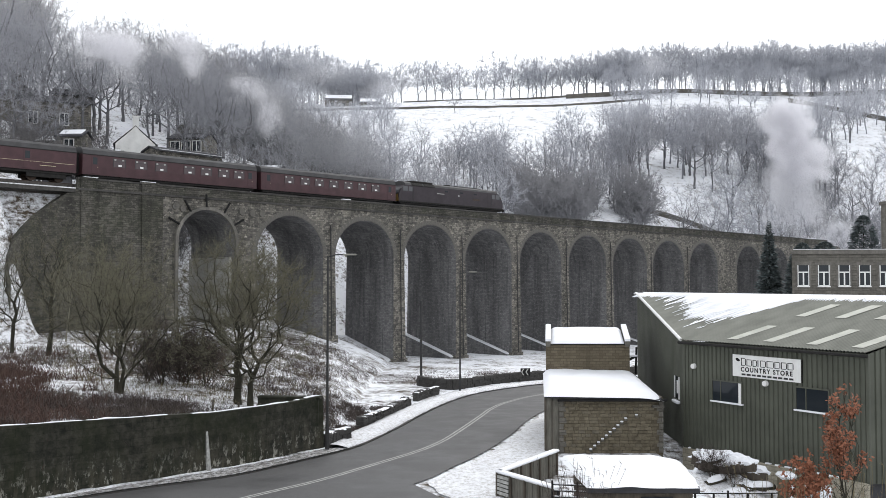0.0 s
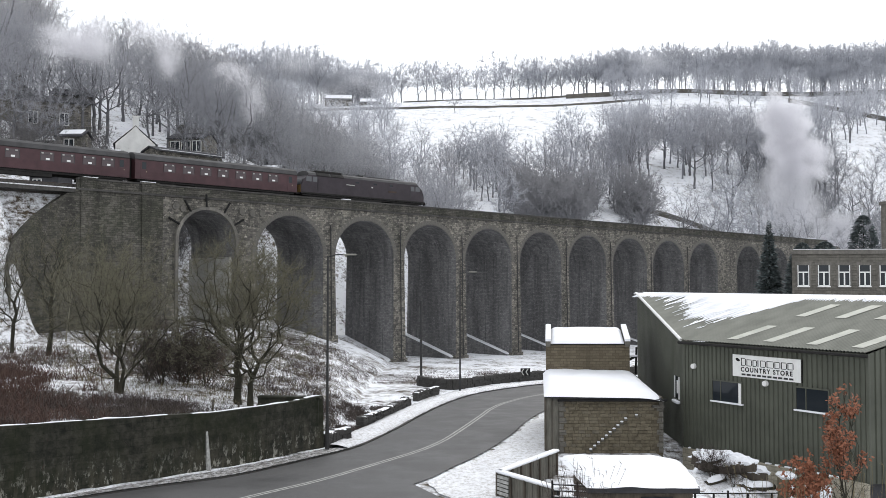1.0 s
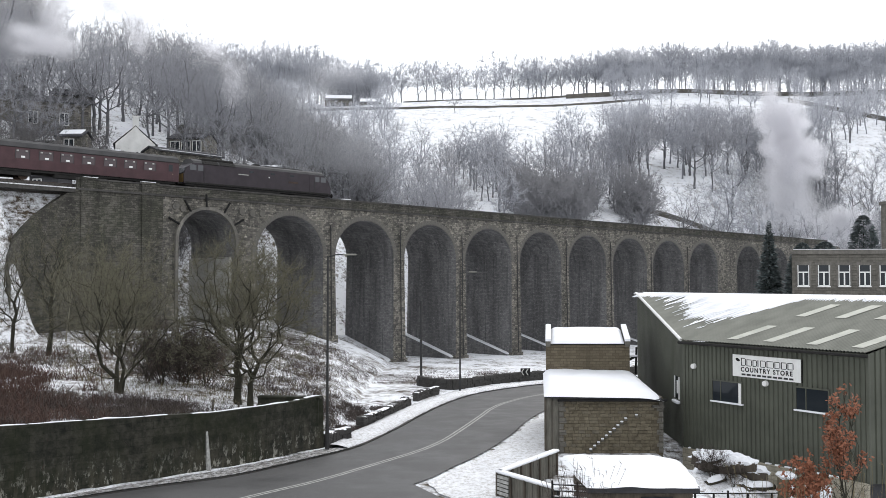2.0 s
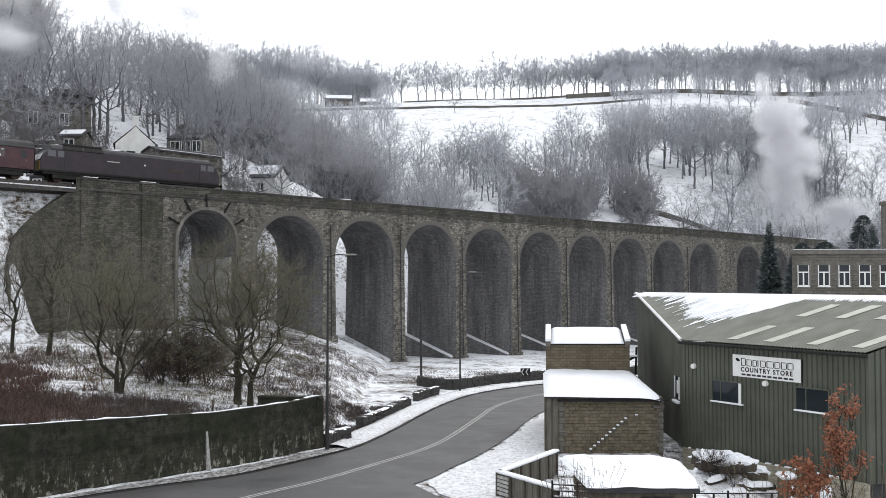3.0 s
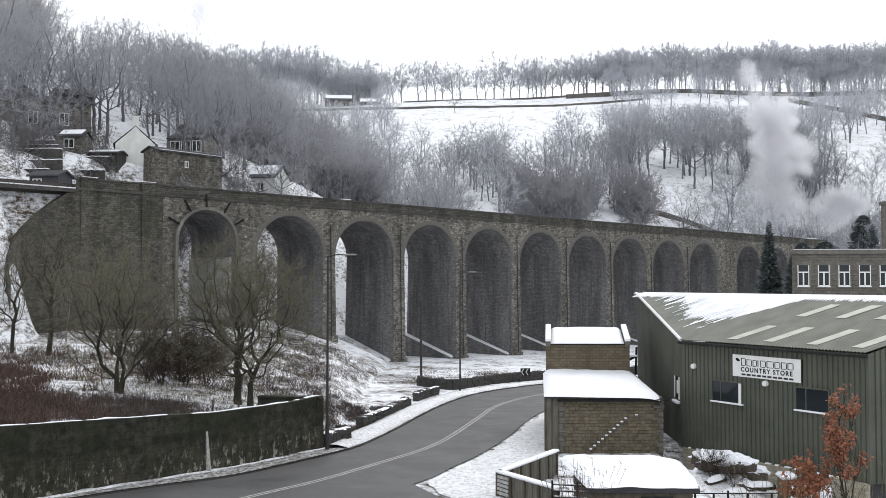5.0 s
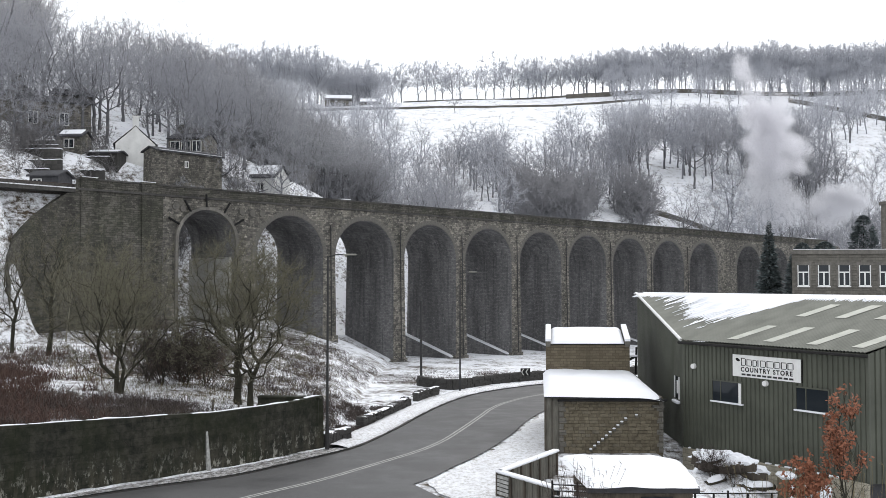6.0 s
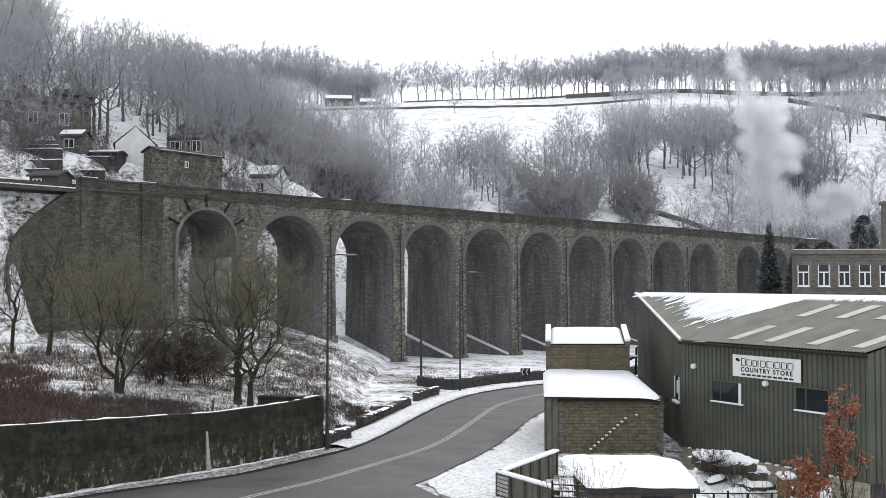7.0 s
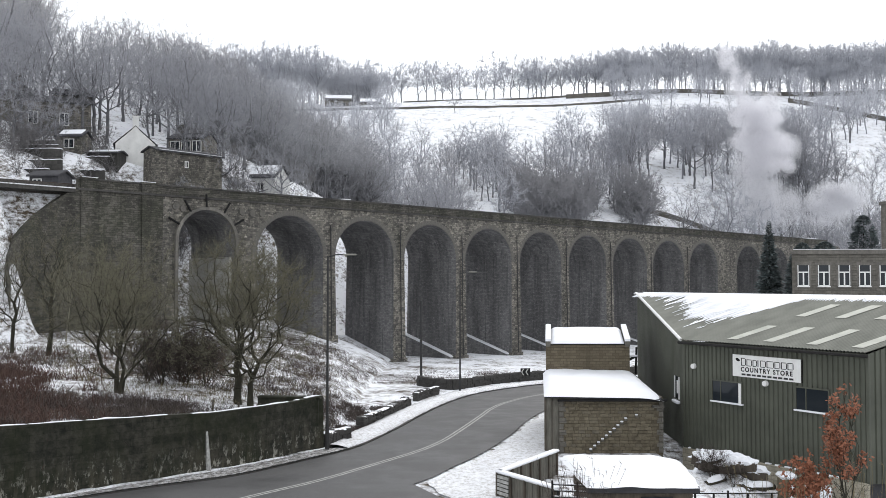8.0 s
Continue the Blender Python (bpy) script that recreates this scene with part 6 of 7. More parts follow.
cottage(-38.0, 123.4, 23.7, 108, 7, 5.0, 3.1, 5.5, "whitewash", "whitewashed cottage with its gable to the railway", [(1.5, 0.8, 1.0, 1.2), (4.2, 0.8, 1.0, 1.2)], snow=False, verge=-0.05, sheet=0.07)
cottage(-38.8, 132.0, 26.2, -8, 5.2, 5, 2.7, 3.7, "viaduct", "low stone house with a white glazed porch", [(0.4, 0.9, 1.2, 1.4), (2.0, 0.9, 1.2, 1.4), (3.6, 0.9, 1.2, 1.4)], snow=False)
cottage(-58.3, 127.6, 27.0, 27, 9.6, 6, 6.7, 7.9, "viaduct", "tall dark stone terrace house", [(1.5, 3.6, 1.1, 1.6), (5.5, 3.6, 1.1, 1.6)], snow=False)
cottage(-59.2, 133.5, 30.0, 84, 6, 5, 4.4, 7.2, "mill_stone", "stone house with a pale gable", [(1.5, 3.0, 1.0, 1.4)], snow=False)
cottage(-57.5, 137.5, 33.2, 20, 5.2, 5, 3.2, 4.4, "viaduct", "low stone house with tall white windows", [(2.3, 0.9, 0.6, 1.8), (3.2, 0.9, 0.6, 1.8), (4.1, 0.9, 0.6, 1.8)], chimney=False, snow=False)
cottage(-30.6, 135.0, 20.8, -14, 6.8, 5.5, 2.8, 4.6, "whitewash", "small pale cottage with a snowy roof", [(4.2, 0.8, 0.9, 1.2)], chimney=False)
cottage(-49.6, 120.0, 25.2, -4, 3.2, 3.0, 2.2, 3.0, "viaduct", "garden shed with a snowy roof", [(1.0, 0.8, 1.2, 1.0)], chimney=False, category="shed")
cottage(-46.0, 104.0, 18.6, -8, 3.4, 3.0, 1.9, 2.5, "slate", "dark garden hut with a pale window", [(0.5, 0.7, 0.9, 0.8)], chimney=False, snow=False, category="shed")
cottage(-45.6, 119.5, 22.6, -3, 4.0, 3.0, 2.6, 2.9, "coping", "dark flat-roofed garden store edged with snow", [(1.2, 1.0, 0.7, 1.0)], chimney=False, category="shed")
shed_row = cottage(-36.2, 118.2, 19.4, 50, 10.0, 3.0, 6.0, 6.5, "viaduct", "long dark stone outbuilding with a snow-edged eave", [(4.2, 4.2, 0.4, 0.7)], chimney=False, snow=False, category="outbuilding")
part("snow_edge", boxes((0.2, 9.8, -0.3, 0.05, 6.1, 6.16), bevel=0.02), "snow", shed_row, "thin line of snow along the eave")
cottage(-57.0, 450.0, 92.0, 4, 13, 8, 4.2, 7.2, "mill_stone", "far stone farmhouse under a snowy roof", [(3, 1.2, 1.6, 1.6), (8, 1.2, 1.6, 1.6), (13, 1.2, 1.6, 1.6)], chimney=False)
cottage(-40.5, 452.0, 92.4, 0, 10, 8, 3.0, 5.4, "mill_stone", "far low barn under snow", chimney=False, category="barn")


def field_wall(p0, p1, tall=1.3, n=40, label="dry stone field wall on the snowy hill", level=None, cap=True, stone="mill_stone"):
    """A dry stone wall that follows the ground, with snow on its top."""
    ob = thing("field_wall", Matrix.Identity(4), label, "field wall", "field walls")
    for name, mat, h0, h1, w in (("wall", stone, -1.5, tall, 0.3), ("snow_cap", "snow", tall, tall + 0.09, 0.32)):
        if name == "snow_cap" and not cap:
            continue
        bm = bmesh.new()
        prev = None
        a, b = Vector(p0), Vector(p1)
        nrm = Vector((-(b - a).y, (b - a).x)).normalized() * w
        for i in range(n + 1):
            p = a.lerp(b, i / n)
            z = (float(height(p.x, p.y)) if level is None else level - tall) + 0.12 * noise.noise((i * 0.7, p.x, 0))
            cur = [bm.verts.new(v) for v in ((p.x + nrm.x, p.y + nrm.y, z + h0), (p.x + nrm.x * 0.7, p.y + nrm.y * 0.7, z + h1), (p.x - nrm.x * 0.7, p.y - nrm.y * 0.7, z + h1), (p.x - nrm.x, p.y - nrm.y, z + h0))]
            if prev:
                for j in range(4):
                    k = (j + 1) % 4
                    bm.faces.new((prev[j], prev[k], cur[k], cur[j]))
            else:
                bm.faces.new(cur)
            prev = cur
        bm.faces.new(prev)
        part(name, bm, mat, ob)


field_wall((-25, 425), (20, 418), 0.9)
field_wall((20, 418), (92, 432), 0.9)
field_wall((-70, 440), (-25, 425), 1.2)
field_wall((-20, 470), (95, 470), 1.1)
field_wall((60, 455), (250, 462), 2.2)
field_wall((46, 226), (74, 240), 1.0, label="dark dry stone wall bare of snow", cap=False)
field_wall((160, 432), (190, 365), 1.8, label="dark dry stone wall bare of snow", cap=False)
for x0, x1, y_ in ((-58.0, -49.5, 119), (-56.5, -48.0, 116.5), (-55.5, -46.5, 114), (-52.5, -45.5, 111.5), (-47.5, -42.0, 116), (-47.0, -42.5, 119), (-50.5, -46.0, 109), (-45.5, -41.5, 113.5)):
    field_wall((x0, y_ + 0.4), (x1, y_), 1.6, 14, "garden terrace wall edged with snow below the houses", float(height((x0 + x1) / 2, y_)) + 0.3, stone="coping")


# ---- evergreens ----
def conifer(x, y, tall, wide, label, z=None, rounded=False):
    r = random.Random(int(x * 10) + int(y))
    zz = float(height(x, y)) if z is None else z
    ob = thing("conifer", pose(x, y, zz), label, "conifer", "evergreens")
    bm = bmesh.new()
    tube(bm, (0, 0, -0.5), (0, 0, tall * 0.96), tall * 0.022, 0.03, 6)
    part("trunk", bm, "bark_near", ob)
    verts, faces = [], []
    a = 0.0
    for i in range(9000 if rounded else 12000):
        h = r.random() if rounded else 1 - math.sqrt(r.random())
        z = tall * (0.06 + 0.94 * h)
        tier = (z * 0.85 + 0.3 * math.sin(a * 2)) % 1.0
        edge = math.sqrt(max(0.0, 1 - h ** 3)) if rounded else (1 - h) ** 0.9 * (1.05 - 0.5 * tier) * (0.85 + 0.15 * math.sin(5 * a + z))
        rad = wide * edge * r.uniform(0.2, 1.0) ** 0.45 + 0.03
        a = r.uniform(0, 6.283)
        c = Vector((math.cos(a) * rad, math.sin(a) * rad, z - 0.2 * rad))
        d = Vector((math.cos(a), math.sin(a), r.uniform(-0.5, 0.4))) * r.uniform(0.3, 0.85) * min(1, 0.3 + edge)
        w = Vector((-math.sin(a), math.cos(a), r.uniform(-0.6, 0.6))) * (0.2 if rounded else 0.17)
        b = len(verts)
        verts += [c - w, c + w, c + d]
        faces.append((b, b + 1, b + 2))
    part("crown", raw_mesh("needles", verts, faces, "conifer"), None, ob)


conifer(36.35, 104.5, 16.2, 2.8, "tall dark conifer beside the mill", -0.5)
conifer(71.8, 160.0, 20.6, 2.9, "dark round-topped evergreen behind the mill", -0.5, True)
conifer(66.0, 162.0, 16.2, 4.0, "dark evergreen bush behind the mill", -0.5, True)
conifer(62.5, 163.0, 16.0, 3.0, "low dark evergreen behind the mill", -0.5, True)
plant(hill[1], 5.2, 402.0, 40, 0.75, "lone bare tree on the snowy field", "trees on the far valley side")
plant(hill[0], 81.5, 214.0, 30, 1.25, "tall bare tree standing in the steam", "trees behind the mill", 7.0)
plant(hill[3], 57.5, 222.0, 120, 1.0, "bare spreading tree above the viaduct", "trees behind the mill")
plant(hill[1], 62.0, 224.0, 10, 1.0, "bare spreading tree above the viaduct", "trees behind the mill")
plant(hill[4], 67.0, 222.0, 190, 1.05, "bare spreading tree above the viaduct", "trees behind the mill")
plant(hill[2], 71.5, 160.0, 10, 1.1, "bare tree beside the mill stack", "trees behind the mill", 3.0)
for i, (x, y, k) in enumerate(((-52, 113, 0.7), (-49, 115, 0.5), (-55, 122, 0.8), (-50, 121, 0.55), (-34.2, 116.8, 0.5), (-31.6, 119.4, 0.55), (-29.8, 121.4, 0.5), (-33, 119, 0.55), (-30, 127, 0.7), (-26, 128, 0.75), (-23, 133, 0.8),
                                  (-61, 118, 0.8), (-50, 130, 0.9), (-44, 140, 0.9), (-35.5, 129, 0.6), (-64, 126, 1.0), (-28, 122, 0.6), (-20, 130, 0.8), (-57, 110, 0.55), (-40, 136, 0.9), (-33, 138, 0.9))):
    plant(hill[i % 5], x, y, i * 67, k, "bare garden tree among the hillside houses", "trees among the houses")
plant(hill[2], -58.0, 116.0, 70, 1.0, "bare tree above the railway cutting", "trees by the railway")
plant(hill[0], -63.0, 121.0, 10, 1.1, "bare tree above the railway cutting", "trees by the railway")
plant(hill[4], -67.0, 138.0, 10, 1.5, "tall bare tree at the top of the bank", "trees by the railway")
plant(hill[1], -70.0, 141.0, 210, 1.6, "tall bare tree at the top of the bank", "trees by the railway")


# ---- growth on the bank ----
def blades(name, spots, ln, w, material, label, category, seed, per=7, up=1.0):
    """Dead stems and stalks, far too many to count, in one mesh."""
    r = random.Random(seed)
    verts, faces = [], []
    for x, y in spots:
        z = float(height(x, y)) - 0.05
        for _ in range(per):
            b = len(verts)
            ox, oy = x + r.gauss(0, 0.22), y + r.gauss(0, 0.22)
            d = Vector((r.gauss(0, 0.5), r.gauss(0, 0.5), up)).normalized() * ln * r.uniform(0.4, 1.2)
            side = Vector((r.uniform(-1, 1), r.uniform(-1, 1), 0)).normalized() * w
            p = Vector((ox, oy, z))
            mid = p + d * 0.6
            e = p + d + Vector((d.x, d.y, -0.35 * ln)) * 0.5
            verts += [p - side, p + side, mid - side * 0.7, mid + side * 0.7, e]
            faces += [(b, b + 1, b + 3, b + 2), (b + 2, b + 3, b + 4)]
    ob = new(name, raw_mesh(name, verts, faces, material))
    return tagged(ob, label, category, kind="stuff")


rng = random.Random(21)


def bank_spots(n, px0, px1, y0, y1, keep=0.0, freq=0.25):
    out = []
    while len(out) < n:
        y = rng.uniform(y0, y1)
        x = (rng.uniform(px0, px1) - 784) / 1660 * y
        dw = (x + 6.15) * -0.741 + (y - 48.9) * 0.672
        q = -(x - VX) * UY + (y - VY) * UX
        if dw < 0.5 or q > -0.5 or x > -6.8:
            continue
        if noise.noise((x * freq, y * freq, 1.7)) < keep and rng.random() < 0.85:
            continue
        out.append((x, y))
    return out


blades("bracken", bank_spots(700, -80, 85, 36, 60, -0.2) + bank_spots(420, -80, 190, 40, 70, 0.08, 0.4) + bank_spots(260, 270, 400, 58, 78, 0.05), 0.9, 0.02, "bracken", "dead red-brown bracken on the bank", "bracken", 1, 9)
blades("brambles", bank_spots(1500, -70, 420, 34, 50, -0.05, 0.6), 0.85, 0.012, "bramble", "dark bare brambles behind the wall", "brambles", 2, 9, 0.7)
verge = [(rng.uniform(-8.2, -3.4), rng.uniform(53.5, 68)) for _ in range(2600)]
verge = [(x, y) for x, y in verge if noise.noise((x * 0.7, y * 0.35, 2)) > -0.1 and x < -5.2 + (y - 52) * 0.17]
verge += [(rng.uniform(-5, 6), rng.uniform(86, 104)) for _ in range(260)]
verge += [(rng.uniform(3.5, 11), rng.uniform(91, 100)) for _ in range(420)]
verge += [(rng.uniform(-7.5, 0), rng.uniform(87, 97)) for _ in range(200)]
blades("rough_grass", verge, 0.26, 0.016, "bramble", "short brown dead growth through snow on the verge", "grass", 13, 8)
blades("rough_grass", bank_spots(2800, -60, 600, 44, 100, 0.0, 0.3), 0.4, 0.012, "grass", "dead straw-coloured grass through snow", "grass", 3, 8)
blades("brambles", bank_spots(1500, 250, 600, 56, 104, 0.0, 0.22), 0.7, 0.013, "bramble", "dark scrub stems on the slope below the viaduct", "brambles", 4, 9, 0.8)
blades("brambles", bank_spots(800, 460, 720, 60, 102, 0.0, 0.5), 0.55, 0.014, "bramble", "brown scrub stems on the slope under the arches", "brambles", 6, 9, 0.8)
blades("brambles", [(rng.uniform(-50, -36.5), rng.uniform(78, 95)) for _ in range(420)], 0.7, 0.016, "bramble", "dark stems through snow on the railway embankment", "brambles", 8, 6, 0.8)
blades("brambles", bank_spots(550, -60, 300, 58, 88, 0.05, 0.2), 0.8, 0.014, "bramble", "dark scrub stems below the abutment", "brambles", 5, 9, 0.8)

for i, (px, py) in enumerate(((377, 43.8), (425, 44.9), (455, 45.9), (463, 46.4), (503, 47.6))):
    x = (px - 784) / 1660 * (py + 1.6)
    bm = bmesh.new()
    tube(bm, (0, 0, -0.3), (0.02, 0, 1.25), 0.05, 0.045, 6)
    solid("fence_post", bm, "timber", pose(x, py + 1.6, float(height(x, py + 1.6)), 0, 2 * (-1) ** i, 0), "weathered round fence post above the wall", "fence post", "fence posts")


# ---- verge walls and sign at the bend ----
def rough_wall(line, tall, wide, label, snow=0.12, seed=1, z_add=0.0):
    """A low rubble wall: one mesh of stones, uneven on top, and snow."""
    r = random.Random(seed)
    ob = thing("verge_wall", Matrix.Identity(4), label, "wall", "verge walls")
    pts = curve_points(line, 0.3 if snow else 0.4)
    for i in range(len(pts) - 1):
        a, b = pts[i].to_2d(), pts[i + 1].to_2d()
        d = (b - a)
        ang = math.degrees(math.atan2(d.y, d.x))
        z = float(road_z(a.y)) + z_add
        levels = max(1, int(tall / (0.2 if snow else 0.25)))
        for k in range(levels):
            if k == levels - 1 and r.random() < (0.3 if snow else 0.06):
                continue
            w = wide * r.uniform(0.42, 0.55)
            bm = boxes((-0.06, d.length * r.uniform(0.95, 1.15), -w, w, z - (0.3 if k == 0 else 0.03), tall / levels * r.uniform(0.9, 1.25) + z), bevel=0.045)
            st = part("stone", bm, "coping", ob)
            st.matrix_basis = pose(a.x, a.y, k * tall / levels, r.uniform(-5, 5), r.uniform(-4, 4), ang + r.uniform(-9, 9))
    if snow:
        verts, faces = [], []
        for i, p in enumerate(pts):
            d = (pts[min(i + 1, len(pts) - 1)] - pts[max(i - 1, 0)]).normalized()
            nrm = Vector((-d.y, d.x)) * wide * 0.45
            z = float(road_z(p.y)) + z_add + tall - 0.03
            h = snow * (0.6 + 0.9 * abs(noise.noise((i * 0.6, seed, 0))))
            for o, hh in ((-1, 0), (-0.6, h), (0.6, h), (1, 0)):
                verts.append((p.x + nrm.x * o, p.y + nrm.y * o, z + hh))
            if i:
                for j in range(3):
                    a = 4 * i + j
                    faces.append((a - 4, a - 3, a + 1, a))
        part("snow_cap", raw_mesh("cap", verts, faces, "snow", True), None, ob)
    return ob


rough_wall([(-5.0, 56.8), (-4.4, 59.4), (-3.6, 63.0), (-2.9, 67.5), (-2.6, 69.5)], 0.62, 0.55, "broken low stone wall half buried in snow", snow=0.07, seed=2)
rough_wall([(-2.1, 72.0), (-1.6, 74.2), (-0.5, 77.5)], 0.62, 0.5, "short low stone wall half buried in snow", snow=0.07, seed=3)
rough_wall([(-2.15, 85.2), (-0.45, 82.8), (0.8, 81.3), (2.3, 83.3), (4.5, 86.8), (8.5, 90.6), (14.0, 94.5), (24, 99)], 0.8, 0.5, "dark stone wall round the outside of the bend", snow=0.0, seed=4)
rough_wall([(-6.3, 49.6), (-5.8, 51.0), (-5.2, 51.8)], 0.75, 0.6, "stub of dark stone wall by the lamp", seed=5)


def chevron_sign():
    ob = thing("chevron_sign", pose(7.85, 89.5, float(road_z(89.5)) + 0.42, 0, 0, 12), "small black and white chevron bend sign", "road sign")
    for x in (-0.3, 0.26):
        part("post", boxes((x, x + 0.05, 0.02, 0.06, -0.9, 0.78)), "pole", ob)
    bd = part("board", boxes((-0.5, 0.46, -0.02, 0.02, 0.1, 0.8), bevel=0.008), "iron", ob)
    for x in (-0.45, -0.02):
        bm = bmesh.new()
        prism(bm, [(x + 0.2, 0.14), (x, 0.45), (x + 0.2, 0.76), (x + 0.32, 0.76), (x + 0.12, 0.45), (x + 0.32, 0.14)], -0.03, -0.024)
        part("arrow", bm, "line_paint", bd)


chevron_sign()


# ---- yard in front of the outbuilding ----
def yard():
    # boarded shed roof under snow
    ob = thing("garden_shed", pose(4.95, 32.6, -0.05), "low shed with a flat roof deep in snow", "shed")
    part("wall", boxes((0.2, 3.7, 0.15, 4.6, -1.2, 1.72)), "timber", ob)
    part("window", boxes((1.9, 3.0, 0.1, 0.14, 0.75, 1.4)), "glass", ob)
    part("fascia", boxes((0.0, 3.9, -0.05, 0.05, 1.55, 1.78), bevel=0.01), "slate", ob)
    verts, faces = [], []
    n, m = 26, 18
    for j in range(m + 1):
        for i in range(n + 1):
            u, w = i / n, j / m
            x = (-0.02 - 0.3 * w) + (3.95 + 0.75 * w) * u
            y = -0.15 + 5.6 * w - 1.0 * smooth(0.75, 1, u) * w
            e = min(1, min(u, 1 - u) * 10, w * 8, (1 - w) * 8)
            verts.append((x + 0.06 * noise.noise((y, x, 1)), float(y), 1.76 + 0.22 * e ** 0.5 + 0.05 * noise.noise((x, y, 4))))
    for j in range(m):
        for i in range(n):
            a = j * (n + 1) + i
            faces.append((a, a + 1, a + n + 2, a + n + 1))
    part("snow", raw_mesh("shed_snow", verts, faces, "snow", True), None, ob, "smooth deep snow on the shed roof")

    def garden_wall(p0, p1, name_label):
        w = thing("garden_wall", pose(*p0, 0, 0, 0, math.degrees(math.atan2(p1[1] - p0[1], p1[0] - p0[0]))), name_label, "wall", "garden walls")
        ln = math.hypot(p1[0] - p0[0], p1[1] - p0[1])
        part("backing", boxes((0, ln, -0.03, 0.03, -0.6, 1.0)), "slate", w)
        for i in range(int(ln / 0.16)):
            part("board", boxes((i * 0.16 + 0.008, i * 0.16 + 0.152, -0.075 - 0.01 * (i % 2), 0.075, -0.6, 0.99), bevel=0.008), "grey_timber", w)
        for i in range(int(ln / 0.9) + 1):
            part("post", boxes((i * 0.9 - 0.05, i * 0.9 + 0.05, -0.16, 0.16, -0.6, 1.04), bevel=0.01), "timber", w)
        part("snow_cap", boxes((-0.12, ln + 0.1, -0.17, 0.17, 1.0, 1.12), bevel=0.045), "snow", w)
        return w
    garden_wall((2.3, 38.5), (5.15, 43.2), "garden wall with posts and a cap of snow")
    g = garden_wall((2.3, 38.5), (4.3, 35.4), "garden wall with a white lattice and a cap of snow")
    part("lattice", boxes(*[(0.12, 0.85, -0.2, -0.17, 0.2 + i * 0.16, 0.32 + i * 0.16) for i in range(5)]), "line_paint", g, "pale snow-filled lattice panel")
    # gate of thin bars
    gt = thing("metal_gate", pose(3.95, 34.2, 0.45, 0, 0, -12), "black iron field gate dusted with snow", "gate")
    for x in (0, 0.9, 1.55):
        part("upright", boxes((x - 0.03, x + 0.03, -0.03, 0.03, -0.9, 1.15), bevel=0.006), "iron", gt)
    for k in range(5):
        b = part("bar", boxes((0.03, 1.52, -0.015, 0.015, 0.1 + k * 0.22, 0.14 + k * 0.22)), "iron", gt)
        part("snow_line", boxes((0.05, 1.5, -0.015, 0.015, 0.14 + k * 0.22, 0.17 + k * 0.22)), "snow", b)
    # heaped lumber under snow
    r = random.Random(6)
    for i in range(20):
        x, y = 12.0 + r.uniform(0, 2.4), 42.2 + r.uniform(0, 2.4)
        z = r.uniform(-0.6, max(-0.3, 1.0 * (1 - abs(x - 12.8) / 2.1)))
        sx, sy = r.uniform(0.4, 0.8), r.uniform(0.22, 0.4)
        ob2 = thing("lumber", pose(x, y, z, r.uniform(-12, 12), r.uniform(-20, 20), r.uniform(-50, 50)), "dark scrap timber heaped with rounded snow", "lumber", "snowy lumber heap")
        for k in range(4):
            part("board", boxes((-sx, sx, -sy + k * sy / 2, -sy + k * sy / 2 + sy * 0.42, -0.28 + 0.1 * (k % 2), 0.10 + 0.05 * (k % 2)), bevel=0.02), "timber", ob2)
        bm = bmesh.new()
        bmesh.ops.create_icosphere(bm, subdivisions=3, radius=1.0)
        for v in bm.verts:
            lump = 1 + 0.4 * noise.noise((v.co.x * 2.2 + i * 3, v.co.y * 2.2, v.co.z * 2.2))
            v.co = Vector((v.co.x * sx * 1.12 * lump, v.co.y * sy * 1.15 * lump, 0.10 + max(-0.06, v.co.z * 0.34 * lump) - 0.05 * v.co.x ** 2))
        part("snow", bm, "snow", ob2)
    for x0, z0, x1, z1, y0, rad in ((11.75, 0.55, 13.15, 0.82, 42.7, 0.16), (12.9, 0.30, 14.1, 0.12, 42.4, 0.15), (11.6, -0.15, 12.6, 0.0, 41.7, 0.14), (13.3, -0.35, 14.9, -0.45, 42.0, 0.15), (12.2, -0.55, 13.6, -0.6, 41.5, 0.15)):
        d = Vector((x1 - x0, 0.5, z1 - z0))
        lg = thing("log", pose(x0, y0, z0), "felled log under a thick roll of snow", "log", "snowy logs in the yard")
        part("trunk", tube(bmesh.new(), (0, 0, 0), d, rad, rad * 0.8, 9), "bark_near", lg)
        bm = bmesh.new()
        bmesh.ops.create_icosphere(bm, subdivisions=3, radius=1.0)
        for v in bm.verts:
            lump = 1 + 0.18 * noise.noise(v.co * 2.0 + Vector((x0, y0, z0)))
            u = math.copysign(abs(v.co.x) ** 0.6, v.co.x)
            side = math.sqrt(max(0.0, 1 - u ** 6))
            v.co = d * (0.5 + 0.5 * u) + Vector((0, v.co.y * rad * 1.7 * lump * side, 0.06 + v.co.z * rad * (1.5 if v.co.z > 0 else 0.3) * lump * side))
        part("snow", bm, "snow", lg, "thick roll of snow along the log")
    for x, y, k in ((11.9, 42.0, 0.36), (12.9, 41.9, 0.28)):
        plant(shrub, x, y, x * 90, k, "dark bare bush among the snowy lumber", "bushes in the yard", 0.15 - (x - 12.0) * 0.35)
    verts, faces = [], []
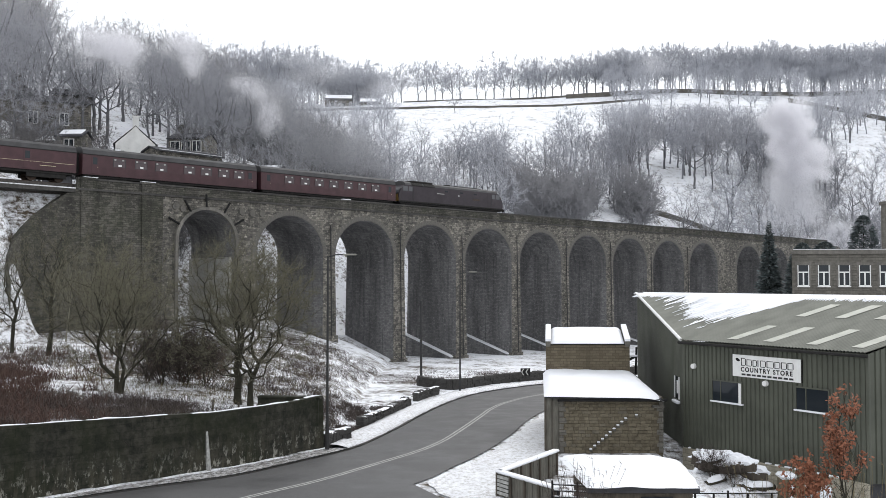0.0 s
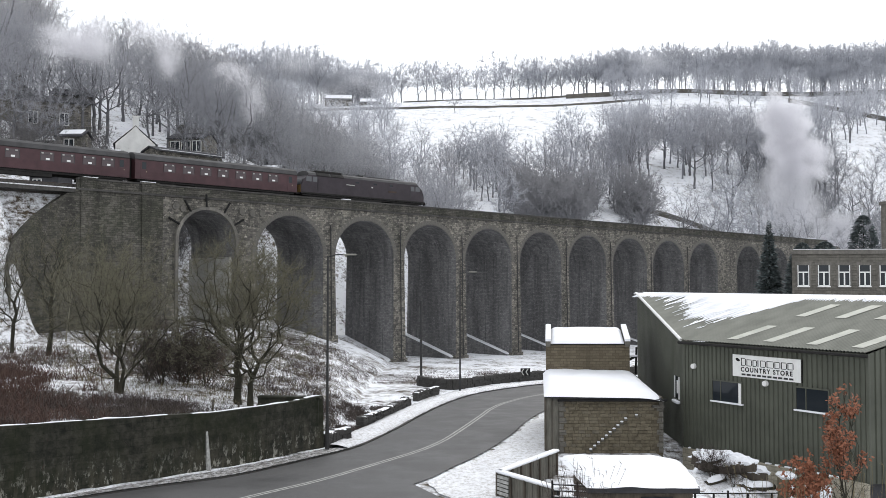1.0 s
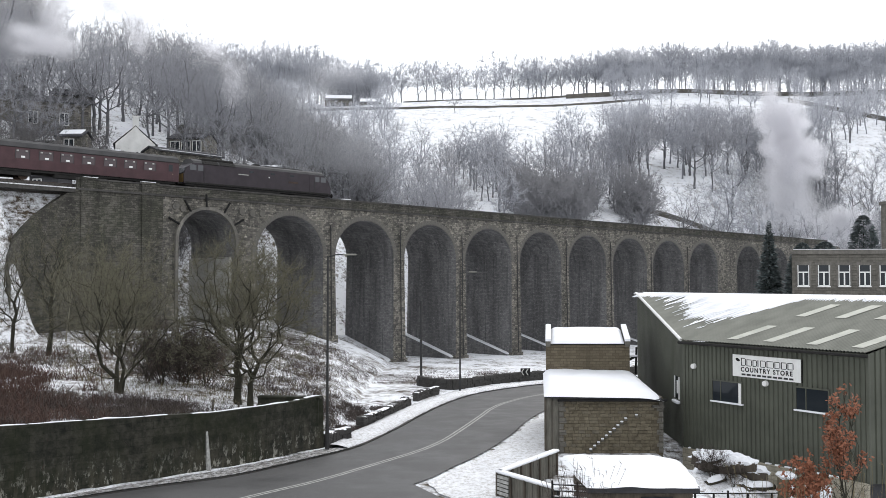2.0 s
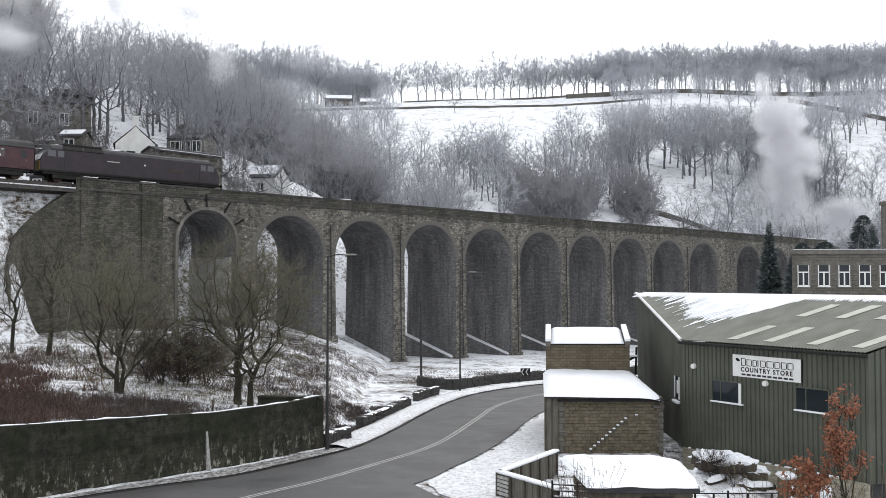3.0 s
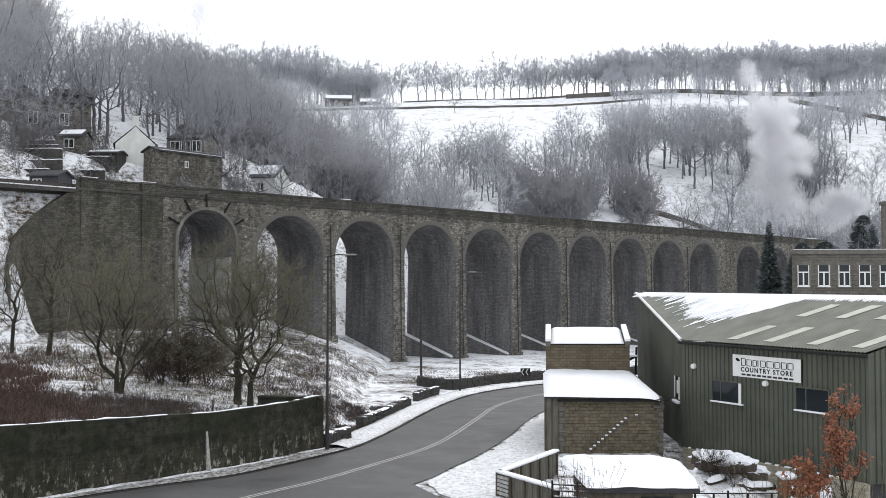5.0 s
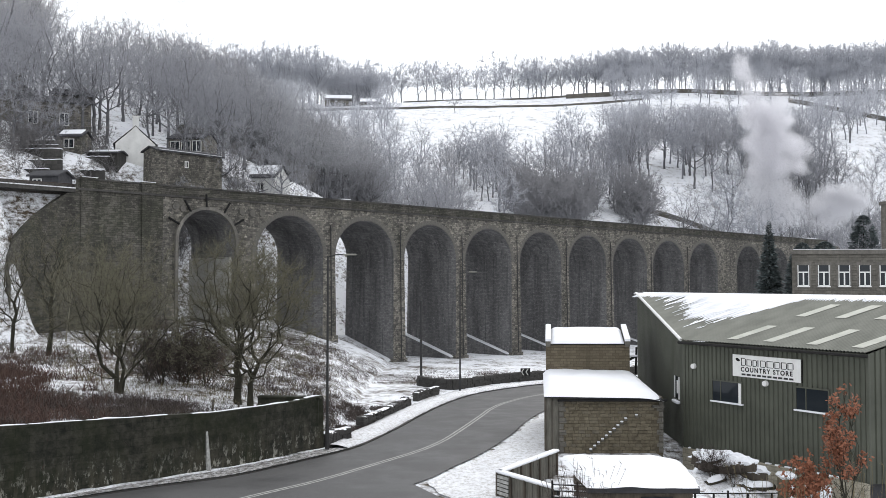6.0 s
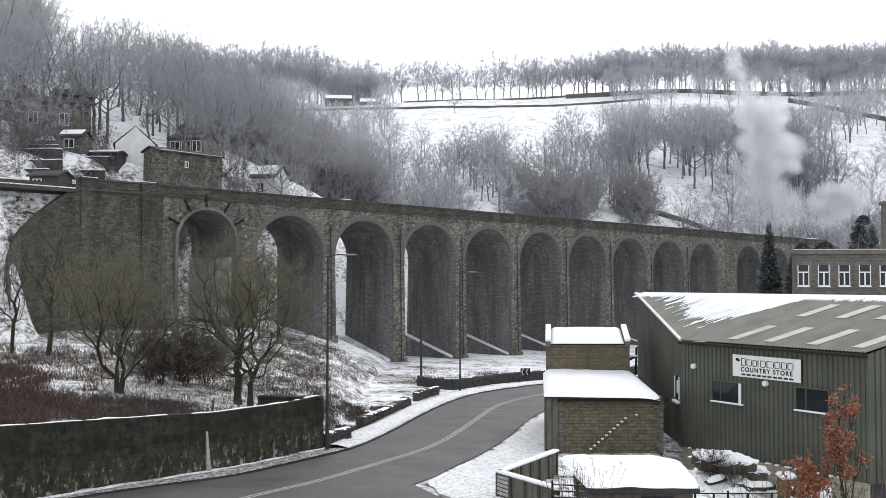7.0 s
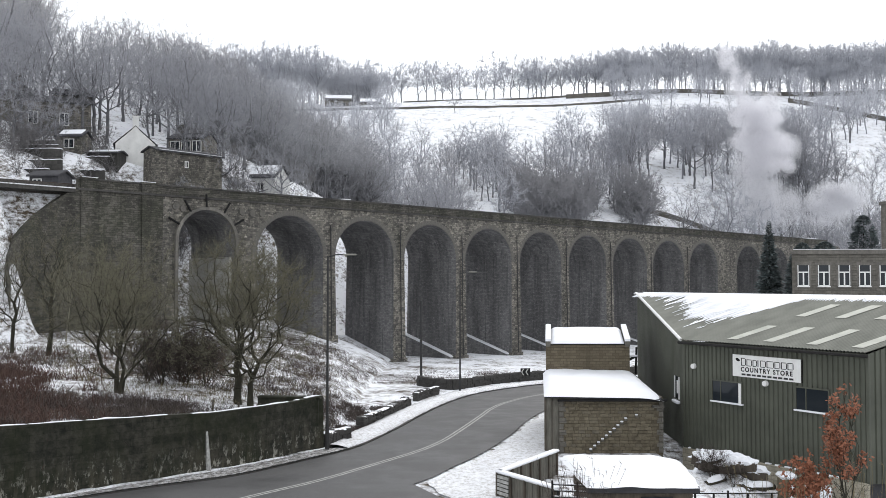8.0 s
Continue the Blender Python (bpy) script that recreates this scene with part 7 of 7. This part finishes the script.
    for j in range(25):
        for i in range(29):
            x, y = 10.9 + i * 0.25, 37.2 + j * 0.34
            verts.append((x, y, float(height(x, y)) + 0.10 + 1.0 * math.exp(-((x - 12.9) ** 2 + (y - 42.6) ** 2) / 1.6) + 0.14 * noise.noise((x * 0.9, y * 0.9, 3)) + 0.05 * noise.noise((x * 3, y * 3, 1)) - (0.3 if i in (0, 28) or j in (0, 24) else 0)))
            if i and j:
                a = j * 29 + i
                faces.append((a - 30, a - 29, a, a - 1))
    tagged(new("yard_snow", raw_mesh("yard_snow", verts, faces, "dirty_snow", True)), "uneven trodden snow on the yard floor", "snow", kind="structure")
    pl = thing("pillar", pose(15.25, 42.0, -1.3), "stone gate pillar with a cap of snow", "pillar")
    part("shaft", boxes((-0.3, 0.3, -0.3, 0.3, 0, 1.35), bevel=0.03), "house_stone", pl)
    part("snow", boxes((-0.38, 0.38, -0.38, 0.38, 1.35, 1.6), bevel=0.1), "snow", pl)
    for i in range(5):
        part_x = 15.4 + i * 0.22
        pa = thing("paling", pose(part_x, 41.0, -1.3), "dark upright timber paling in the yard", "paling", "palings")
        part("board", boxes((-0.05, 0.05, -0.02, 0.02, 0, 1.3), bevel=0.01), "slate", pa)
    snow_b = boxes((15.2, 17.0, 41.2, 41.7, -1.4, -0.15), bevel=0.12)
    solid("snow_bank", snow_b, "snow", Matrix.Identity(4), "bank of snow behind the palings", "snow bank")


yard()


def copper_beech(x, y, z, tall, turn, seed, label, bare=0.35, reach=1.0):
    pos, par, rad = ramify(seed, tall, reach * 1.1, tall * 0.3, 190, 0.7, trunk_r=0.05, tip=0.006)
    wv, wf = branch_wood(pos, par, rad, 5, 0.02)
    tv, tf = branch_twigs(pos, par, rad, seed, 4, 0.4, 0.012)
    ob = thing("beech_tree", pose(x, y, z, 0, 0, turn), label, "tree", "beech saplings")
    part("trunk", raw_mesh("beech_trunk", wv, wf, "bark_near"), None, ob)
    part("twig_mass", raw_mesh("beech_twigs", tv, tf, "bark_near"), None, ob)
    r = random.Random(9)
    verts, faces = [], []
    for i in range(0, len(tv), 3):
        foot, end = Vector(tv[i]), Vector(tv[i + 2])
        if foot.z < tall * bare or math.hypot(foot.x, foot.y) > reach or noise.noise(foot * 1.7) < -0.05:
            continue
        for _ in range(7):
            c = foot.lerp(end, r.random()) + Vector((r.gauss(0, 0.06), r.gauss(0, 0.06), r.gauss(0, 0.06)))
            a = Vector((r.gauss(0, 1), r.gauss(0, 1), r.gauss(0, 1))).normalized()
            b2 = a.orthogonal().normalized()
            s = r.uniform(0.045, 0.095)
            b = len(verts)
            verts += [c - a * s, c + b2 * s * 0.55, c + a * s, c - b2 * s * 0.55]
            faces.append((b, b + 1, b + 2, b + 3))
    part("leaves", raw_mesh("beech_leaves", verts, faces, "beech"), None, ob, "dry russet leaves")


copper_beech(13.15, 31.0, -1.4, 6.6, 0, 33, "young beech holding russet winter leaves", 0.57, 0.66)
copper_beech(12.0, 31.5, -1.4, 4.35, 90, 35, "low beech sapling holding russet winter leaves", 0.7, 0.7)


def stalks(seed, count, px0, px1, material, label):
    """Tall dead stems in the rough below the camera."""
    r = random.Random(seed)
    verts, faces = [], []
    for i in range(count):
        px = r.uniform(px0, px1)
        y = r.uniform(30.5, 33.5)
        x = (px - 784) / 1660 * y
        p = Vector((x, y, -0.2 if px < 1200 else -1.3))
        top = r.uniform(1.7, 2.5)
        d = Vector((r.gauss(0, 0.18), r.gauss(0, 0.1), 1))
        w = 0.006
        last = 0
        for k in range(5):
            c = p + d * ((top - p.z) * k / 4) + Vector((0.12 * noise.noise((i, k * 0.8, 0)), 0, 0))
            b = len(verts)
            verts += [c - Vector((w, 0, 0)), c + Vector((w, 0, 0))]
            if k:
                faces.append((last, last + 1, b + 1, b))
            last = b
            if k > 2:
                for _ in range(3):
                    b = len(verts)
                    e = c + Vector((r.gauss(0, 0.14), r.gauss(0, 0.1), r.uniform(0.02, 0.2)))
                    verts += [c, c + Vector((0.012, 0, 0.01)), e]
                    faces.append((b, b + 1, b + 2))
    tagged(new("dead_stalks", raw_mesh("dead_stalks", verts, faces, material)), label, "stalks", kind="stuff")


stalks(17, 70, 985, 1065, "bramble", "thin dark seed stalks before the shed")
stalks(18, 90, 1325, 1575, "grass", "tall dead straw-coloured stalks in the rough")


def yard_railing():
    ob = thing("metal_railing", pose(8.0, 33.0, 1.42, 0, 0, 1), "black iron railing dusted with snow below the yard", "railing")
    part("rail", boxes((0, 3.7, -0.025, 0.025, -0.04, 0.0)), "iron", ob)
    part("rail", boxes((0, 3.7, -0.02, 0.02, -0.42, -0.385)), "iron", ob)
    part("snow_line", boxes((0.05, 3.65, -0.02, 0.02, 0.0, 0.02)), "snow", ob)
    for x in (0.18, 0.8, 1.45, 1.95, 2.65, 3.5):
        part("upright", boxes((x - 0.03, x + 0.03, -0.03, 0.03, -1.6, 0.07 if x in (0.18, 1.95) else 0.0)), "iron", ob)


yard_railing()


# ---- steam ----
def steam(name, sx, sy, sz, n, seed, flake, billows, label="drifting white puff of locomotive steam", material="steam"):
    """A puff of steam: a cloud of very small pale flakes, in round billows or in thin drifts."""
    r = np.random.RandomState(seed)
    lumps = 46
    c = np.clip(r.normal(0, 1, (lumps, 3)), -1.7, 1.7) * (sx * 0.72, sy * 0.72, sz * 0.72)
    if billows:
        big = r.uniform(0.35, 0.8, lumps) * min(sx, sz)
        k = r.choice(lumps, n, p=big ** 2 / np.sum(big ** 2))
        d = r.normal(0, 1, (n, 3))
        d /= np.linalg.norm(d, axis=1)[:, None]
        p = c[k] + d * (big[k] * r.uniform(0, 1, n) ** 0.5)[:, None]
    else:
        k = r.randint(0, lumps, n)
        p = c[k] + r.normal(0, 1, (n, 3)) * (sx * 0.34, sy * 0.34, sz * 0.34)
    a = r.normal(0, 1, (n, 3))
    a /= np.linalg.norm(a, axis=1)[:, None]
    b = np.cross(a, r.normal(0, 1, (n, 3)))
    b /= np.linalg.norm(b, axis=1)[:, None]
    f = flake * r.uniform(0.5, 1.1, (n, 1))
    v = np.stack([p - a * f * 0.5, p + a * f * 0.5, p + b * f * 0.9], 1).reshape(-1, 3)
    ob = new(name, raw_mesh(name, v, np.arange(3 * n).reshape(-1, 3), material))
    return tagged(ob, label, name, name, "stuff")


def at_view(px, py, y):
    """A place at distance y north of the camera, on a line given by its bearing and rise."""
    return pose((px - 784) / 1660 * y, y, 8.8 + (498 - py) / 1660 * y)


STEAM = [
    # size across, deep, high, flakes, then its way: (seconds, bearing, rise)
    ((5.2, 3, 5.4, 105000), 236, ((0, 1406, 355), (4, 1384, 355), (8, 1347, 355))),
    ((4.7, 3, 4.4, 110000), 234, ((0, 1414, 288), (4, 1390, 280), (8, 1352, 272))),
    ((3.8, 3, 3.6, 75000), 233, ((0, 1396, 215), (4, 1376, 212), (8, 1342, 205))),
    ((4.2, 3, 3.4, 70000), 235, ((0, 1408, 250), (4, 1384, 245), (8, 1346, 238))),
    ((1.5, 2, 2.6, 10000), 232, ((0, 1388, 195), (4, 1342, 142), (8, 1290, 100))),
    ((1.9, 2, 3.2, 18000), 232, ((0, 1390, 225), (4, 1358, 185), (8, 1312, 150))),
    ((5.6, 3, 3.6, 85000), 238, ((0, 1470, 432), (2, 1472, 405), (4, 1470, 380), (8, 1458, 362))),
    ((3.6, 3, 3.2, 40000), 239, ((0, 1500, 450), (1.5, 1502, 425), (3, 1502, 385), (8, 1496, 358))),
]
WISPS = [
    ((2.8, 2, 1.3, 58000), 112, ((0, 185, 78), (1, 122, 76), (2, 65, 72), (3, -20, 60), (4, -110, 50), (8, -420, 0))),
    ((1.4, 2, 2.0, 26000), 112, ((0, 215, 100), (1, 165, 70), (2, 95, 25), (4, -60, -90), (8, -380, -260))),
    ((1.5, 2, 1.9, 28000), 125, ((0, 335, 95), (1, 292, 92), (2, 240, 50), (4, 160, -70), (8, 0, -300))),
    ((1.5, 2, 1.5, 16000), 125, ((0, 310, 70), (1, 250, 50), (2, 190, 5), (4, 60, -110), (8, -200, -330))),
    ((1.4, 2, 2.4, 14000), 138, ((0, 475, 195), (1, 445, 172), (2, 412, 145), (4, 372, 60), (8, 250, -140))),
    ((1.7, 2, 1.6, 10000), 138, ((0, 430, 155), (1, 405, 130), (2, 365, 85), (4, 290, -50), (8, 120, -300))),
    ((4.5, 4, 2.2, 15000), 190, ((0, 560, 120), (1, 520, 105), (2, 475, 70), (4, 400, -50), (8, 250, -300))),
    ((4.5, 4, 2.4, 14000), 215, ((0, 690, 150), (1, 640, 140), (2, 600, 120), (4, 560, 40), (8, 480, -140))),
    ((4.0, 4, 1.8, 9000), 230, ((0, 1165, 112), (1, 1155, 104), (2, 1125, 88), (4, 1040, 40), (8, 850, -120))),
    ((3.0, 4, 2.8, 8000), 175, ((0, 600, 220), (1, 580, 190), (2, 560, 150), (4, 520, 40), (8, 460, -140))),
]
SMOKE = [
    ((8.0, 3, 4.0, 26000), 150, ((0, 440, 190), (4, 425, 180), (8, 415, 172))),
    ((9.0, 3, 4.5, 30000), 152, ((0, 540, 238), (4, 525, 228), (8, 515, 220))),
    ((8.0, 3, 3.6, 24000), 156, ((0, 630, 285), (4, 615, 278), (8, 608, 272))),
]
puffs = []
for i, (size, y_, way) in enumerate(SMOKE):
    puffs.append((steam("smoke", *size, 140 + i, 0.10, False, "thin grey smoke hanging before the wooded spur", "smoke"), y_, way))
for i, (size, y_, way) in enumerate(STEAM + WISPS):
    thin = i >= len(STEAM)
    puffs.append((steam("steam", size[0], size[1], size[2], size[3] if thin else int(size[3] * 0.9), 100 + i, (0.06 if y_ < 130 else 0.085) if thin else 0.138, not thin and size[0] > 3, material="grey_steam" if i in (0, 6, 7) else "steam"), y_, way))


# ---- what moves ----
def motions():
    speed, nose = 14.88, 60.3

    def at(s):
        return V @ pose(s, GAUGE_Q, float(parapet_z(s)) - 0.45, 0, TILT, 0)
    centres = [(loco, nose - 9.75)]
    for i, c in enumerate(coaches):
        centres.append((c, nose - 19.6 - 10.15 - 20.3 * i))
    for ob, s0 in centres:
        walk(ob, [(0.0, at(s0)), (4.0, at(s0 - speed * 4.0)), (8.0, at(s0 - speed * 8.0))])
    for ob, y, way in puffs:
        walk(ob, [(t, at_view(px, py, y)) for t, px, py in way])


motions()
